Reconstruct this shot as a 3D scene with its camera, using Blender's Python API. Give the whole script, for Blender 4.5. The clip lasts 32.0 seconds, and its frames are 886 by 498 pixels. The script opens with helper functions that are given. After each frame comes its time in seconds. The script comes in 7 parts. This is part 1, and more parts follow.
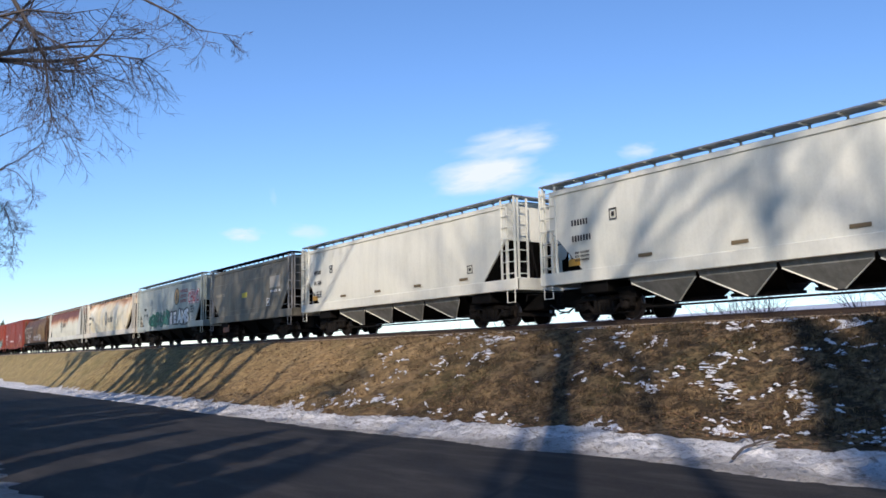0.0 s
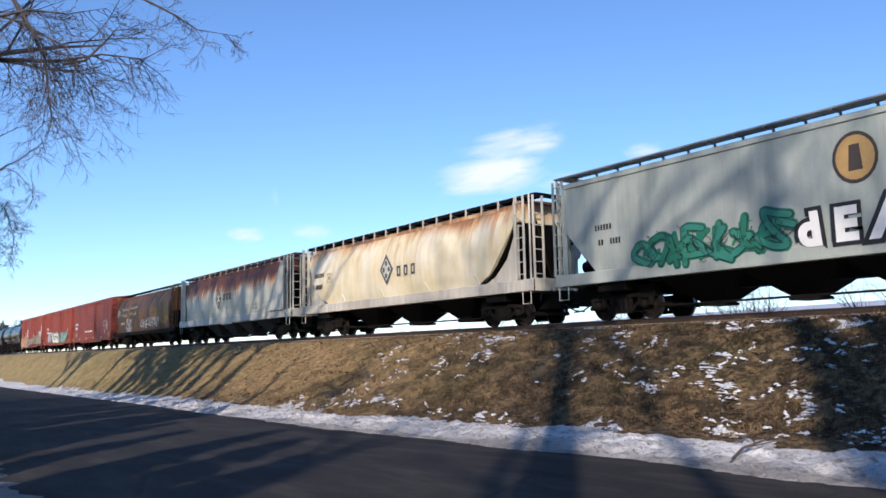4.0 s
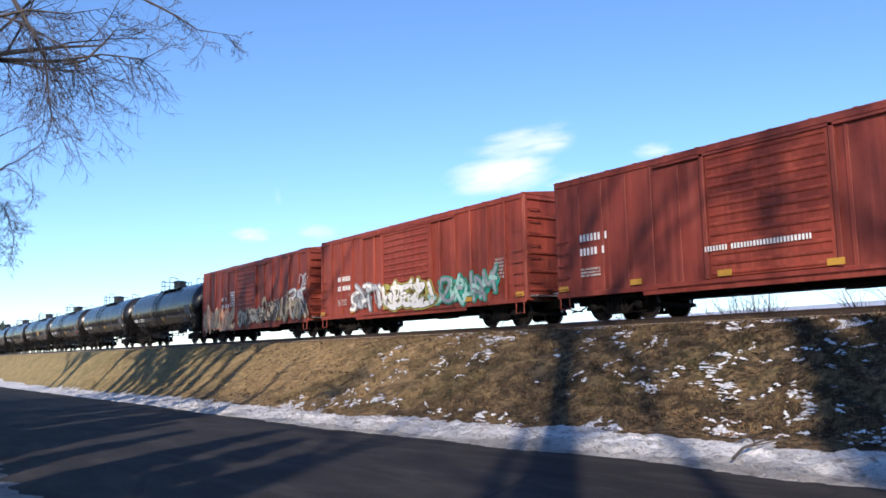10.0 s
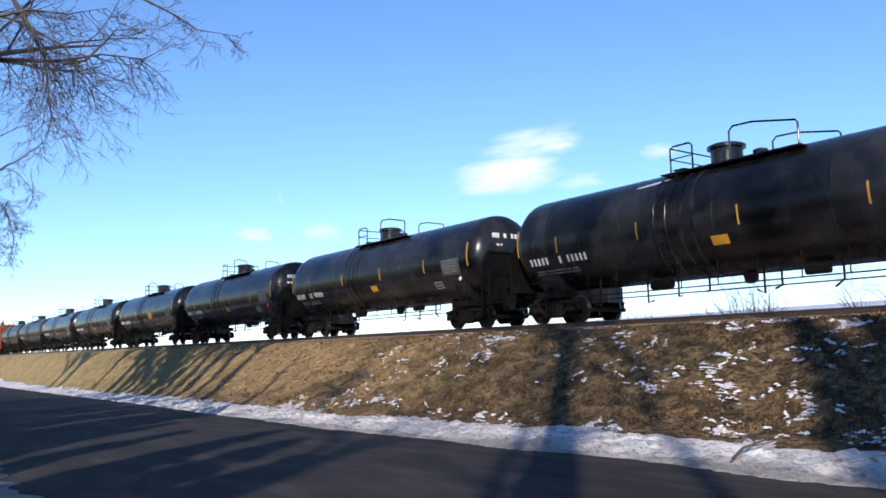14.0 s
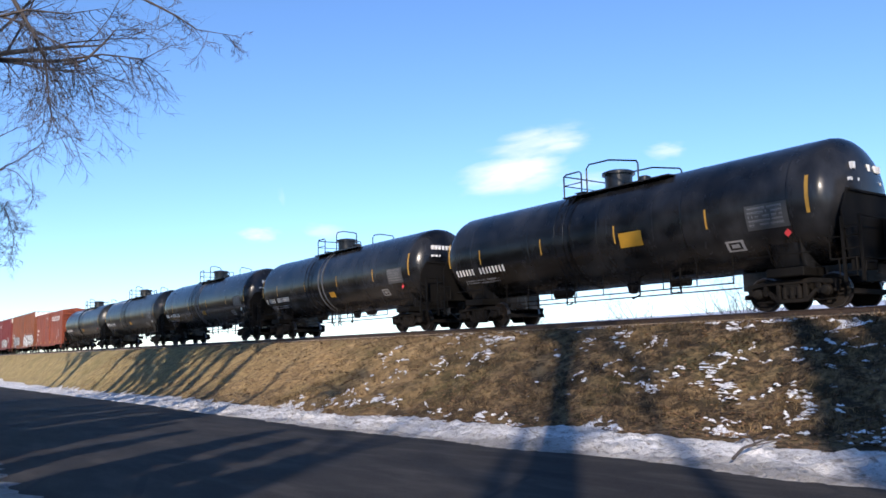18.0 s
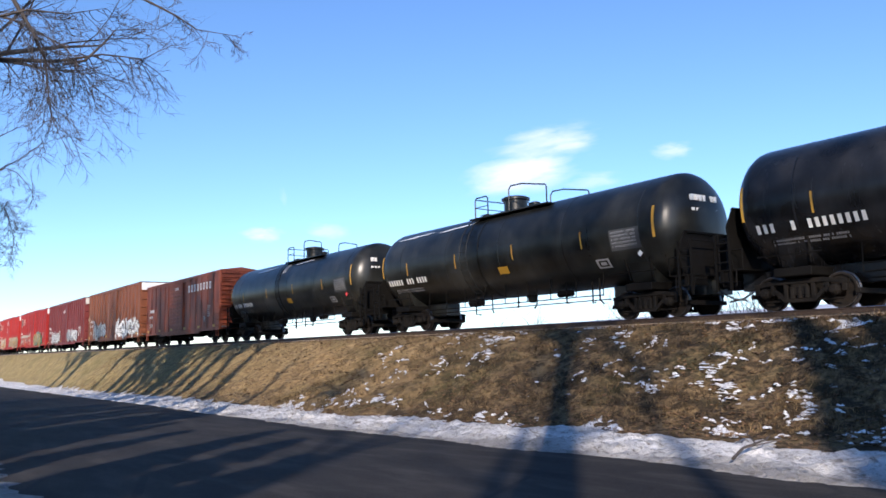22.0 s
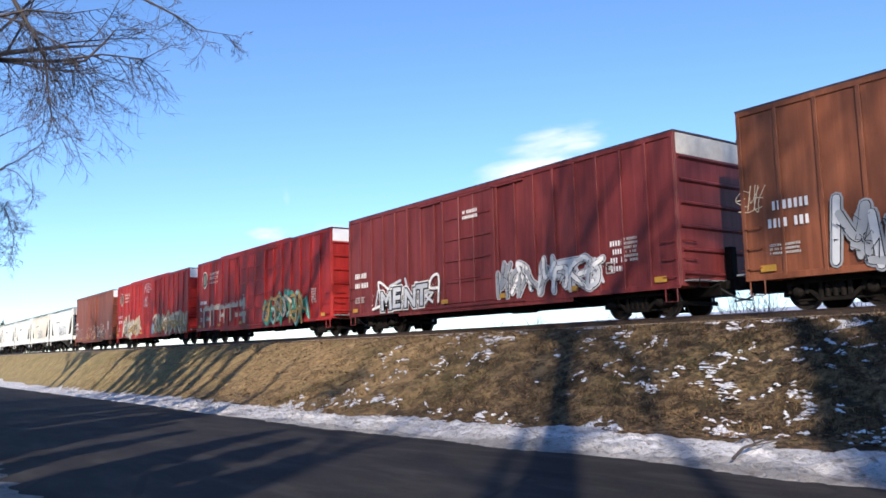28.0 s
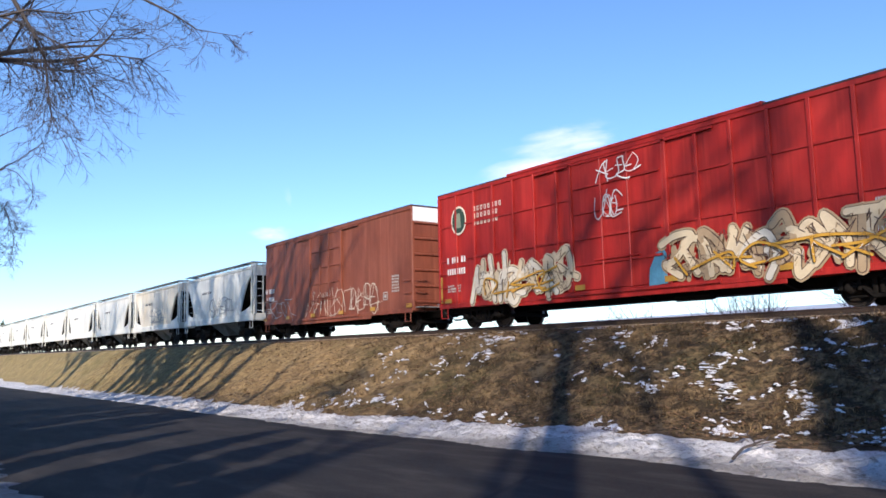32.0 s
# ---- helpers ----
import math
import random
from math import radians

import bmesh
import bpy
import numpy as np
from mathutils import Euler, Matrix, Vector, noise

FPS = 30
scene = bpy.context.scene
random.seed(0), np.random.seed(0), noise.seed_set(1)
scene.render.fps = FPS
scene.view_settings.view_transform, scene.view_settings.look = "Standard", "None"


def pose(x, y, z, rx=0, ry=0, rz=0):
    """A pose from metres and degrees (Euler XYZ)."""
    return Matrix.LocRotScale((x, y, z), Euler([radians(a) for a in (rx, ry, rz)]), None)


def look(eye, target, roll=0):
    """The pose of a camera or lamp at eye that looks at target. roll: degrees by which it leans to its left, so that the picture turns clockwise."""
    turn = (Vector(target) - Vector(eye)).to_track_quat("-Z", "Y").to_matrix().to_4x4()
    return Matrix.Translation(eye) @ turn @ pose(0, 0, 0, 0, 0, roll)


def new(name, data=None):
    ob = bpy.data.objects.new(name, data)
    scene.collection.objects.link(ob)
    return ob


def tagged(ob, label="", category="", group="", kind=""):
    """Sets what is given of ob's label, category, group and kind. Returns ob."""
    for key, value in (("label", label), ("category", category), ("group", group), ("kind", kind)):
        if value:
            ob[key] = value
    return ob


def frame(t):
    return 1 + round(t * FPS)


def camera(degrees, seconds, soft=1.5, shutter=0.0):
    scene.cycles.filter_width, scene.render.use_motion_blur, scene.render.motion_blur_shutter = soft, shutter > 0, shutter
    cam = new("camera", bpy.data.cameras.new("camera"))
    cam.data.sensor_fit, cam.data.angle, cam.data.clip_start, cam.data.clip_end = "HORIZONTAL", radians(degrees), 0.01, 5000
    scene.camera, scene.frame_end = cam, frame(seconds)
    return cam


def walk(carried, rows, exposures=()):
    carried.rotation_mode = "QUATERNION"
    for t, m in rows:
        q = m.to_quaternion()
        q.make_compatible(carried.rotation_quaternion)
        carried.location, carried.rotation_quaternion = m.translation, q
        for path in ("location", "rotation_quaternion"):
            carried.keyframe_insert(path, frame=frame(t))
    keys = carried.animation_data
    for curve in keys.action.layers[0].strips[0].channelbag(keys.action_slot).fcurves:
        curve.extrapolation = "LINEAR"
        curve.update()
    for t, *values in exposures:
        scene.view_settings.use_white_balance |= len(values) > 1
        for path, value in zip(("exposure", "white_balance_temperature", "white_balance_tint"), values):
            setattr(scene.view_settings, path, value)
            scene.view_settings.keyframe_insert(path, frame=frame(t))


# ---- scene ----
from functools import lru_cache

# ---- camera: it stands still on the verge of the road ----
cam = camera(57.47, 32.0, soft=1.6)
EYE = (0.0, 0.0, 1.5)
AIM = look(EYE, (-80.4515, 58.0851, 13.8966), 1.2 * -1)
walk(cam, [(0.0, AIM), (32.0, AIM)], exposures=[(0.0, 0.31, 5350, 16), (2.0, 0.30, 5350, 16), (3.0, 0.44, 5350, 16), (6.0, 0.37, 5350, 16), (7.0, 0.40, 5350, 16), (7.6, 0.38, 5350, 16), (8.8, 0.58, 5350, 16), (32.0, 0.60, 5350, 16)])

# ---- plan, in metres ----
TRACK_Y = 19.6       # middle of the track
RAIL_Z = 2.3         # top of the rails
SPEED = 12.0         # the train, metres a second
SUN_UP = radians(22)
SUN_DIR = Vector((0.707 * math.cos(SUN_UP), -0.707 * math.cos(SUN_UP), math.sin(SUN_UP)))

# ---- world and sun ----
world = bpy.data.worlds.new("winter_sky")
scene.world = world
world.use_nodes = True
wt = world.node_tree
sky = wt.nodes.new("ShaderNodeTexSky")
sky.sky_type = "NISHITA"
sky.sun_disc = False
sky.sun_elevation = SUN_UP
sky.sun_rotation = math.atan2(SUN_DIR.x, SUN_DIR.y)
sky.altitude = 0
sky.air_density, sky.dust_density, sky.ozone_density = 1.0, 0.0, 3.0
wbg = wt.nodes["Background"]
wbg.inputs["Strength"].default_value = 0.115
wt.links.new(sky.outputs[0], wbg.inputs["Color"])
sun_data = bpy.data.lights.new("sun", "SUN")
sun_data.energy, sun_data.angle, sun_data.color = 4.7, radians(0.85), (1.0, 0.79, 0.53)
sun = new("sun", sun_data)
sun.matrix_world = look(tuple(SUN_DIR * 100), (0, 0, 0))


# ---- material helpers ----
class Nodes:
    """A short way to write node trees."""

    def __init__(self, name):
        self.mat = bpy.data.materials.new(name)
        self.mat.use_nodes = True
        self.tree = self.mat.node_tree
        self.out = self.tree.nodes["Principled BSDF"]

    def put(self, sock, value):
        if isinstance(value, bpy.types.NodeSocket):
            self.tree.links.new(value, sock)
        elif value is not None:
            if sock.type == "RGBA" and len(value) == 3:
                value = (*value, 1)
            sock.default_value = value

    def node(self, kind, out=0, props=None, **ins):
        n = self.tree.nodes.new("ShaderNode" + kind)
        for k, v in (props or {}).items():
            setattr(n, k, v)
        for k, v in ins.items():
            key = k.replace("_", " ")
            self.put(n.inputs[int(k[1:])] if k[0] == "i" and k[1:].isdigit() else n.inputs[key], v)
        return n.outputs[out]

    def math(self, op, a, b=0.0, clamp=False):
        return self.node("Math", props={"operation": op, "use_clamp": clamp}, i0=a, i1=b)

    def noise(self, vec, scale, detail=4.0, rough=0.6, out=0):
        return self.node("TexNoise", out=out, Vector=vec, Scale=scale, Detail=detail, Roughness=rough)

    def ramp(self, fac, lo, hi):
        return self.node("MapRange", Value=fac, From_Min=lo, From_Max=hi)

    def mix(self, fac, a, b):
        n = self.tree.nodes.new("ShaderNodeMix")
        n.data_type = "RGBA"
        self.put(n.inputs[0], fac)
        self.put(n.inputs[6], a)
        self.put(n.inputs[7], b)
        return n.outputs[2]

    def scaled(self, vec, x, y, z, shift=None):
        v = self.node("VectorMath", props={"operation": "MULTIPLY"}, i0=vec, i1=(x, y, z))
        if shift is not None:
            v = self.node("VectorMath", props={"operation": "ADD"}, i0=v, i1=shift)
        return v

    def coords(self, kind="Object"):
        return self.node("TexCoord", out=kind)

    def own(self, spread=60.0):
        """Object coordinates, shifted from object to object."""
        r = self.node("ObjectInfo", out="Random")
        s = self.math("MULTIPLY", r, spread)
        return self.node("VectorMath", props={"operation": "ADD"}, i0=self.coords(), i1=s)

    def bump(self, height, strength=0.3, dist=0.01):
        b = self.node("Bump", Height=height, Strength=strength, Distance=dist)
        self.put(self.out.inputs["Normal"], b)

    def done(self, color, rough=0.6, metal=0.0, spec=None):
        self.put(self.out.inputs["Base Color"], color)
        self.put(self.out.inputs["Roughness"], rough)
        self.put(self.out.inputs["Metallic"], metal)
        if spec is not None:
            self.put(self.out.inputs["Specular IOR Level"], spec)
        return self.mat


def tint(c, k):
    return tuple(min(1.0, v * k) for v in c)


@lru_cache(None)
def painted(name, col, col2=None, rust=0.1, rough=0.55, grime=0.35, top_rust=None, fade=0.25, spec=0.4, streak=0.3):
    """Weathered paint on steel: broad fading, runs of dirt down the sheet, spots of rust.
    top_rust: (height, depth, amount) of a band of rust that runs down from the top."""
    n = Nodes(name)
    v = n.own()
    broad = n.noise(v, 0.55, 3)
    runs = n.noise(n.scaled(v, 3.2, 3.2, 0.28), 1.0, 5, 0.65)
    fine = n.noise(v, 14.0, 4)
    c2 = col2 or tuple(0.55 * a + 0.45 * (sum(col) / 3) + 0.03 for a in col)
    c = n.mix(n.math("MULTIPLY", n.ramp(broad, 0.35, 0.7), fade * 2), col, c2)
    smudge = n.noise(n.scaled(v, 0.9, 0.9, 0.35, (4.0, 1.0, 2.0)), 1.0, 6, 0.68)
    c = n.mix(n.math("MULTIPLY", n.ramp(smudge, 0.46, 0.66), min(0.75, grime * 1.25)), c, tint(col, 0.42))
    dirt = n.math("MULTIPLY", n.ramp(runs, 0.42, 0.75), grime)
    c = n.mix(dirt, c, tint(col, 0.35))
    c = n.mix(n.math("MULTIPLY", n.ramp(fine, 0.45, 0.75), 0.18), c, tint(col, 0.6))
    if streak > 0:
        wash = n.noise(n.scaled(v, 5.5, 5.5, 0.16, (2.0, 9.0, 5.0)), 1.0, 5, 0.6)
        c = n.mix(n.math("MULTIPLY", n.ramp(wash, 0.52, 0.68), streak), c, tint(c2, 1.45))
        soot = n.noise(n.scaled(v, 3.0, 3.0, 0.12, (8.0, 1.0, 3.0)), 1.0, 4, 0.6)
        c = n.mix(n.math("MULTIPLY", n.ramp(soot, 0.54, 0.70), streak * 1.3), c, tint(col, 0.42))
    rcol = n.mix(n.ramp(fine, 0.3, 0.7), (0.10, 0.028, 0.010), (0.30, 0.105, 0.030))
    if rust > 0:
        spot = n.noise(n.scaled(v, 2.0, 2.0, 0.7), 1.3, 8, 0.72)
        c = n.mix(n.ramp(spot, 0.76 - 0.30 * rust, 0.84 - 0.30 * rust), c, rcol)
    if top_rust:
        height, depth, amount, patchy = top_rust
        z = n.node("SeparateXYZ", out=2, Vector=n.coords())
        drip = n.noise(n.scaled(v, 4.5, 1.0, 0.10), 1.0, 6, 0.7)
        lumps = n.noise(n.scaled(v, 0.35, 0.35, 0.1), 1.0, 2)
        reach = n.math("ADD", n.math("MULTIPLY", drip, depth * 1.5), n.math("MULTIPLY", n.math("SUBTRACT", lumps, 0.5), depth * patchy))
        reach = n.math("ADD", reach, 0.3 * depth if patchy < 1 else 0.0)
        below = n.math("SUBTRACT", height, z)
        m = n.ramp(n.math("SUBTRACT", reach, below), -0.12, 0.42)
        m = n.math("MULTIPLY", m, amount)
        deep = n.ramp(n.math("SUBTRACT", reach, below), 0.12, 0.65)
        tr = n.mix(deep, (0.50, 0.22, 0.06), (0.12, 0.038, 0.016))
        c = n.mix(m, c, tr)
        long_run = n.noise(n.scaled(v, 2.6, 1.0, 0.07, (7.0, 3.0, 1.0)), 1.0, 5, 0.6)
        long_run = n.math("MULTIPLY", n.ramp(long_run, 0.53 if patchy > 2.3 else 0.58, 0.68), n.math("MULTIPLY", n.ramp(below, 2.3, 0.3), 0.75))
        c = n.mix(long_run, c, (0.42, 0.17, 0.045))
    n.bump(n.math("ADD", n.math("MULTIPLY", fine, 0.3), runs), 0.12, 0.01)
    r = n.math("ADD", n.math("MULTIPLY", runs, 0.25), rough - 0.12)
    return n.done(c, r, 0.0, spec)


@lru_cache(None)
def plain(name, col, rough=0.6, metal=0.0, wear=0.3, spec=0.5):
    n = Nodes(name)
    v = n.own(20)
    a = n.noise(v, 3.0, 5)
    b = n.noise(v, 25.0, 3)
    c = n.mix(n.math("MULTIPLY", n.ramp(a, 0.35, 0.7), wear), col, tint(col, 0.45))
    c = n.mix(n.math("MULTIPLY", n.ramp(b, 0.4, 0.7), wear * 0.5), c, tint(col, 1.5))
    n.bump(b, 0.1, 0.004)
    return n.done(c, n.math("ADD", n.math("MULTIPLY", a, 0.2), rough - 0.1), metal, spec)


def make_steel():
    n = Nodes("grimy_running_gear")
    v = n.own(30)
    a = n.noise(v, 2.2, 6, 0.7)
    b = n.noise(v, 18.0, 4)
    c = n.mix(n.ramp(a, 0.4, 0.65), (0.006, 0.0058, 0.0056), (0.014, 0.0115, 0.0095))
    c = n.mix(n.math("MULTIPLY", n.ramp(b, 0.5, 0.75), 0.5), c, (0.022, 0.020, 0.018))
    n.bump(b, 0.25, 0.008)
    return n.done(c, 0.8, 0.0, 0.12)


def make_wheel():
    n = Nodes("worn_wheel_steel")
    v = n.coords()
    x = n.node("SeparateXYZ", out=0, Vector=v)
    z = n.node("SeparateXYZ", out=2, Vector=v)
    d = n.math("SQRT", n.math("ADD", n.math("MULTIPLY", x, x), n.math("MULTIPLY", z, z)))
    rim = n.ramp(d, 0.405, 0.418)
    a = n.noise(v, 6.0, 4)
    c = n.mix(n.ramp(a, 0.3, 0.7), (0.009, 0.0085, 0.008), (0.024, 0.018, 0.014))
    c = n.mix(rim, c, (0.16, 0.15, 0.145))
    n.put(n.out.inputs["Specular IOR Level"], 0.15)
    n.put(n.out.inputs["Metallic"], rim)
    n.put(n.out.inputs["Roughness"], n.math("SUBTRACT", 0.75, n.math("MULTIPLY", rim, 0.4)))
    n.put(n.out.inputs["Base Color"], c)
    return n.mat


def make_asphalt():
    n = Nodes("old_asphalt")
    v = n.coords()
    big = n.noise(n.scaled(v, 0.25, 0.7, 1), 1.0, 5)
    grit = n.noise(v, 60.0, 3)
    mid = n.noise(v, 5.0, 5)
    c = n.mix(n.ramp(big, 0.35, 0.65), (0.012, 0.0115, 0.012), (0.034, 0.031, 0.028))
    c = n.mix(n.math("MULTIPLY", n.ramp(grit, 0.45, 0.7), 0.5), c, (0.085, 0.078, 0.070))
    worn = n.noise(n.scaled(v, 0.5, 2.2, 1.0), 1.0, 7, 0.7)
    c = n.mix(n.math("MULTIPLY", n.ramp(worn, 0.48, 0.66), 0.55), c, (0.075, 0.068, 0.060))
    crack = n.node("TexVoronoi", props={"feature": "DISTANCE_TO_EDGE"}, Vector=n.scaled(v, 0.33, 0.33, 0.33), Scale=1.0)
    c = n.mix(n.math("MULTIPLY", n.math("LESS_THAN", n.math("ADD", crack, n.math("MULTIPLY", mid, 0.02)), 0.022), 0.7), c, (0.025, 0.025, 0.026))
    n.bump(n.math("ADD", grit, mid), 0.35, 0.01)
    return n.done(c, 0.88, 0.0, 0.18)


def make_ground():
    """One sheet: verge, bank of dead grass and leaf litter, snow-covered field."""
    n = Nodes("winter_ground")
    v = n.coords()
    x = n.node("SeparateXYZ", out=0, Vector=v)
    y = n.node("SeparateXYZ", out=1, Vector=v)
    n1 = n.noise(v, 0.35, 5)
    n2 = n.noise(v, 1.7, 8, 0.7)
    n3 = n.noise(v, 9.0, 6, 0.7)
    n4 = n.noise(n.scaled(v, 40, 40, 40), 1.0, 4)
    straw = n.mix(n.ramp(n2, 0.3, 0.7), (0.22, 0.165, 0.070), (0.47, 0.365, 0.165))
    warm = n.mix(n.ramp(n2, 0.3, 0.7), (0.27, 0.175, 0.075), (0.60, 0.42, 0.20))
    straw = n.mix(n.ramp(n.math("ADD", x, n.math("MULTIPLY", n.math("SUBTRACT", n1, 0.5), 14.0)), -46.0, -28.0), straw, warm)
    straw = n.mix(n.math("MULTIPLY", n.ramp(n3, 0.4, 0.7), 0.5), straw, (0.10, 0.075, 0.035))
    litter = n.mix(n.ramp(n3, 0.35, 0.65), (0.035, 0.025, 0.016), (0.29, 0.200, 0.100))
    litter = n.mix(n.math("MULTIPLY", n.ramp(n4, 0.5, 0.72), 0.6), litter, (0.36, 0.25, 0.115))
    # the mown lawn gives way to leaf litter along the bank
    along = n.ramp(n.math("ADD", x, n.math("MULTIPLY", n.math("SUBTRACT", n1, 0.5), 20.0)), -23.0, -14.0)
    c = n.mix(along, straw, litter)
    clump = n.noise(n.scaled(v, 1.0, 1.0, 1.0, (3.0, 8.0, 0.0)), 2.3, 7, 0.66)
    c = n.mix(n.math("MULTIPLY", n.ramp(clump, 0.46, 0.56), n.math("ADD", 0.25, n.math("MULTIPLY", along, 0.60))), c, (0.026, 0.020, 0.013))
    green = n.math("MULTIPLY", n.ramp(n1, 0.50, 0.70), 0.45)
    c = n.mix(green, c, (0.10, 0.105, 0.035))
    pale_marks = n.noise(n.scaled(v, 1.15, 2.3, 2.3), 1.0, 9, 0.74)
    lim = n.math("SUBTRACT", 0.70, n.math("MULTIPLY", along, 0.055))
    c = n.mix(n.math("MULTIPLY", n.ramp(n.math("SUBTRACT", pale_marks, lim), 0.0, 0.03), 0.9), c, (0.78, 0.80, 0.84))
    field = n.ramp(n.math("ADD", y, n.math("MULTIPLY", n2, 2.0)), 24.5, 25.5)
    snow = n.mix(n.math("MULTIPLY", n.ramp(n1, 0.4, 0.7), 0.25), (0.55, 0.58, 0.64), (0.40, 0.41, 0.44))
    c = n.mix(field, c, snow)
    n.bump(n.math("ADD", n.math("MULTIPLY", n3, 1.2), n4), 0.8, 0.05)
    return n.done(c, 0.9, 0.0, 0.2)


def make_snow():
    n = Nodes("old_roadside_snow")
    v = n.coords()
    a = n.noise(v, 1.3, 6, 0.65)
    b = n.noise(v, 11.0, 6, 0.7)
    d = n.noise(n.scaled(v, 1.6, 4.5, 3.0), 1.4, 8, 0.7)
    c = n.mix(n.math("MULTIPLY", n.ramp(a, 0.42, 0.66), 0.7), (0.80, 0.79, 0.78), (0.38, 0.365, 0.34))
    c = n.mix(n.math("MULTIPLY", n.ramp(b, 0.52, 0.64), 0.65), c, (0.19, 0.165, 0.13))
    c = n.mix(n.math("MULTIPLY", n.ramp(d, 0.55, 0.63), 0.7), c, (0.15, 0.12, 0.085))
    y = n.node("SeparateXYZ", out=1, Vector=v)
    slush = n.ramp(n.math("ADD", y, n.math("MULTIPLY", n.math("SUBTRACT", a, 0.5), 2.2)), 9.15, 8.45)
    c = n.mix(n.math("MULTIPLY", slush, 0.7), c, (0.15, 0.135, 0.115))
    n.bump(n.math("ADD", a, n.math("MULTIPLY", b, 0.8)), 1.0, 0.09)
    return n.done(c, 0.75, 0.0, 0.3)


def make_ballast():
    n = Nodes("track_ballast")
    v = n.coords()
    a = n.noise(v, 22.0, 3, 0.7)
    b = n.noise(v, 0.9, 4)
    cell = n.node("TexVoronoi", out="Color", Vector=v, Scale=16.0)
    g = n.node("SeparateXYZ", out=0, Vector=cell)
    c = n.mix(g, (0.22, 0.165, 0.11), (0.52, 0.41, 0.28))
    c = n.mix(n.math("MULTIPLY", n.ramp(b, 0.4, 0.7), 0.4), c, (0.24, 0.17, 0.10))
    n.bump(n.math("ADD", a, g), 0.9, 0.04)
    return n.done(c, 0.9)


def make_bark():
    n = Nodes("grey_brown_bark")
    v = n.coords()
    a = n.noise(n.scaled(v, 6, 6, 1.5), 1.0, 6, 0.7)
    c = n.mix(n.ramp(a, 0.35, 0.7), (0.05, 0.04, 0.034), (0.12, 0.10, 0.085))
    n.bump(a, 0.6, 0.03)
    return n.done(c, 0.9)


def make_twig(name, lo, hi):
    n = Nodes(name)
    a = n.noise(n.coords(), 2.0, 3)
    return n.done(n.mix(n.ramp(a, 0.3, 0.7), lo, hi), 0.85)


def make_grass():
    """Dead grass: bleached straw in patches, damp brown between them."""
    n = Nodes("dead_grass")
    v = n.coords()
    broad = n.noise(v, 1.5, 5, 0.62)
    fine = n.noise(v, 7.0, 4, 0.7)
    c = n.mix(n.ramp(fine, 0.35, 0.68), (0.052, 0.037, 0.021), (0.37, 0.265, 0.132))
    c = n.mix(n.math("MULTIPLY", n.ramp(broad, 0.44, 0.54), 0.88), c, (0.026, 0.018, 0.012))
    return n.done(c, 0.9, 0.0, 0.15)


def make_cloud(name, amount, seed):
    """Thin cloud: white where the noise is dense, see-through elsewhere."""
    n = Nodes(name)
    v = n.coords("Generated")
    warp = n.noise(n.scaled(v, 3, 3, 3), 1.0, 4, out=1)
    w = n.node("VectorMath", props={"operation": "ADD"}, i0=v, i1=n.scaled(warp, 0.22, 0.16, 0.0))
    puffs = n.noise(n.scaled(w, 1.9, 2.4, 1.0, (seed * 3.1, seed * 1.7, 0.0)), 1.4, 6, 0.52)
    c = n.node("VectorMath", props={"operation": "SUBTRACT"}, i0=w, i1=(0.61, 0.58, 0.5))
    c = n.scaled(c, 2.0, 2.0, 0.0)
    d = n.node("VectorMath", out="Value", props={"operation": "LENGTH"}, i0=c)
    edge = n.ramp(d, 1.0, 0.1)
    a = n.math("MULTIPLY", n.ramp(n.math("ADD", puffs, n.math("MULTIPLY", edge, 0.55)), 0.60, 1.02), n.ramp(d, 1.0, 0.5), True)
    a = n.math("MULTIPLY", a, amount)
    glow = n.node("Emission", Color=(1.0, 0.97, 0.97, 1), Strength=0.78)
    clear = n.node("BsdfTransparent")
    sh = n.node("MixShader", i0=a, i1=clear, i2=glow)
    n.tree.links.new(sh, n.tree.nodes["Material Output"].inputs["Surface"])
    return n.mat


GEAR, WHEEL, ASPHALT, GROUND = make_steel(), make_wheel(), make_asphalt(), make_ground()
SNOW, BALLAST, BARK = make_snow(), make_ballast(), make_bark()
TWIG = make_twig("bare_twigs", (0.050, 0.045, 0.047), (0.105, 0.095, 0.098))
STRAW = make_grass()
LEAF = make_twig("dead_leaves", (0.020, 0.013, 0.008), (0.26, 0.155, 0.075))
CRUST = make_twig("crusted_snow", (0.70, 0.71, 0.73), (0.88, 0.88, 0.88))
NEEDLE = make_twig("spruce_needles", (0.018, 0.03, 0.016), (0.045, 0.06, 0.03))
RAILSTEEL = plain("rusty_rail", (0.040, 0.026, 0.019), 0.7, 0.1)
RAILTOP = plain("polished_rail_head", (0.5, 0.5, 0.5), 0.25, 1.0, 0.1)
TIE = plain("creosoted_timber", (0.05, 0.036, 0.028), 0.9)
WHITE = plain("white_stencil", (0.78, 0.77, 0.74), 0.6)
STENCIL = plain("worn_stencil", (0.46, 0.44, 0.41), 0.6, 0.0, 0.6)
BLACK = plain("black_stencil", (0.022, 0.022, 0.024), 0.6)
YELLOW = plain("yellow_reflector", (0.46, 0.26, 0.03), 0.5, 0.0, 0.5)
REDMARK = plain("red_placard", (0.62, 0.05, 0.05), 0.5)
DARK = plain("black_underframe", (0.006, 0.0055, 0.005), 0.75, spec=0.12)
GALV = plain("galvanised_grating", (0.33, 0.34, 0.35), 0.5, 0.4)
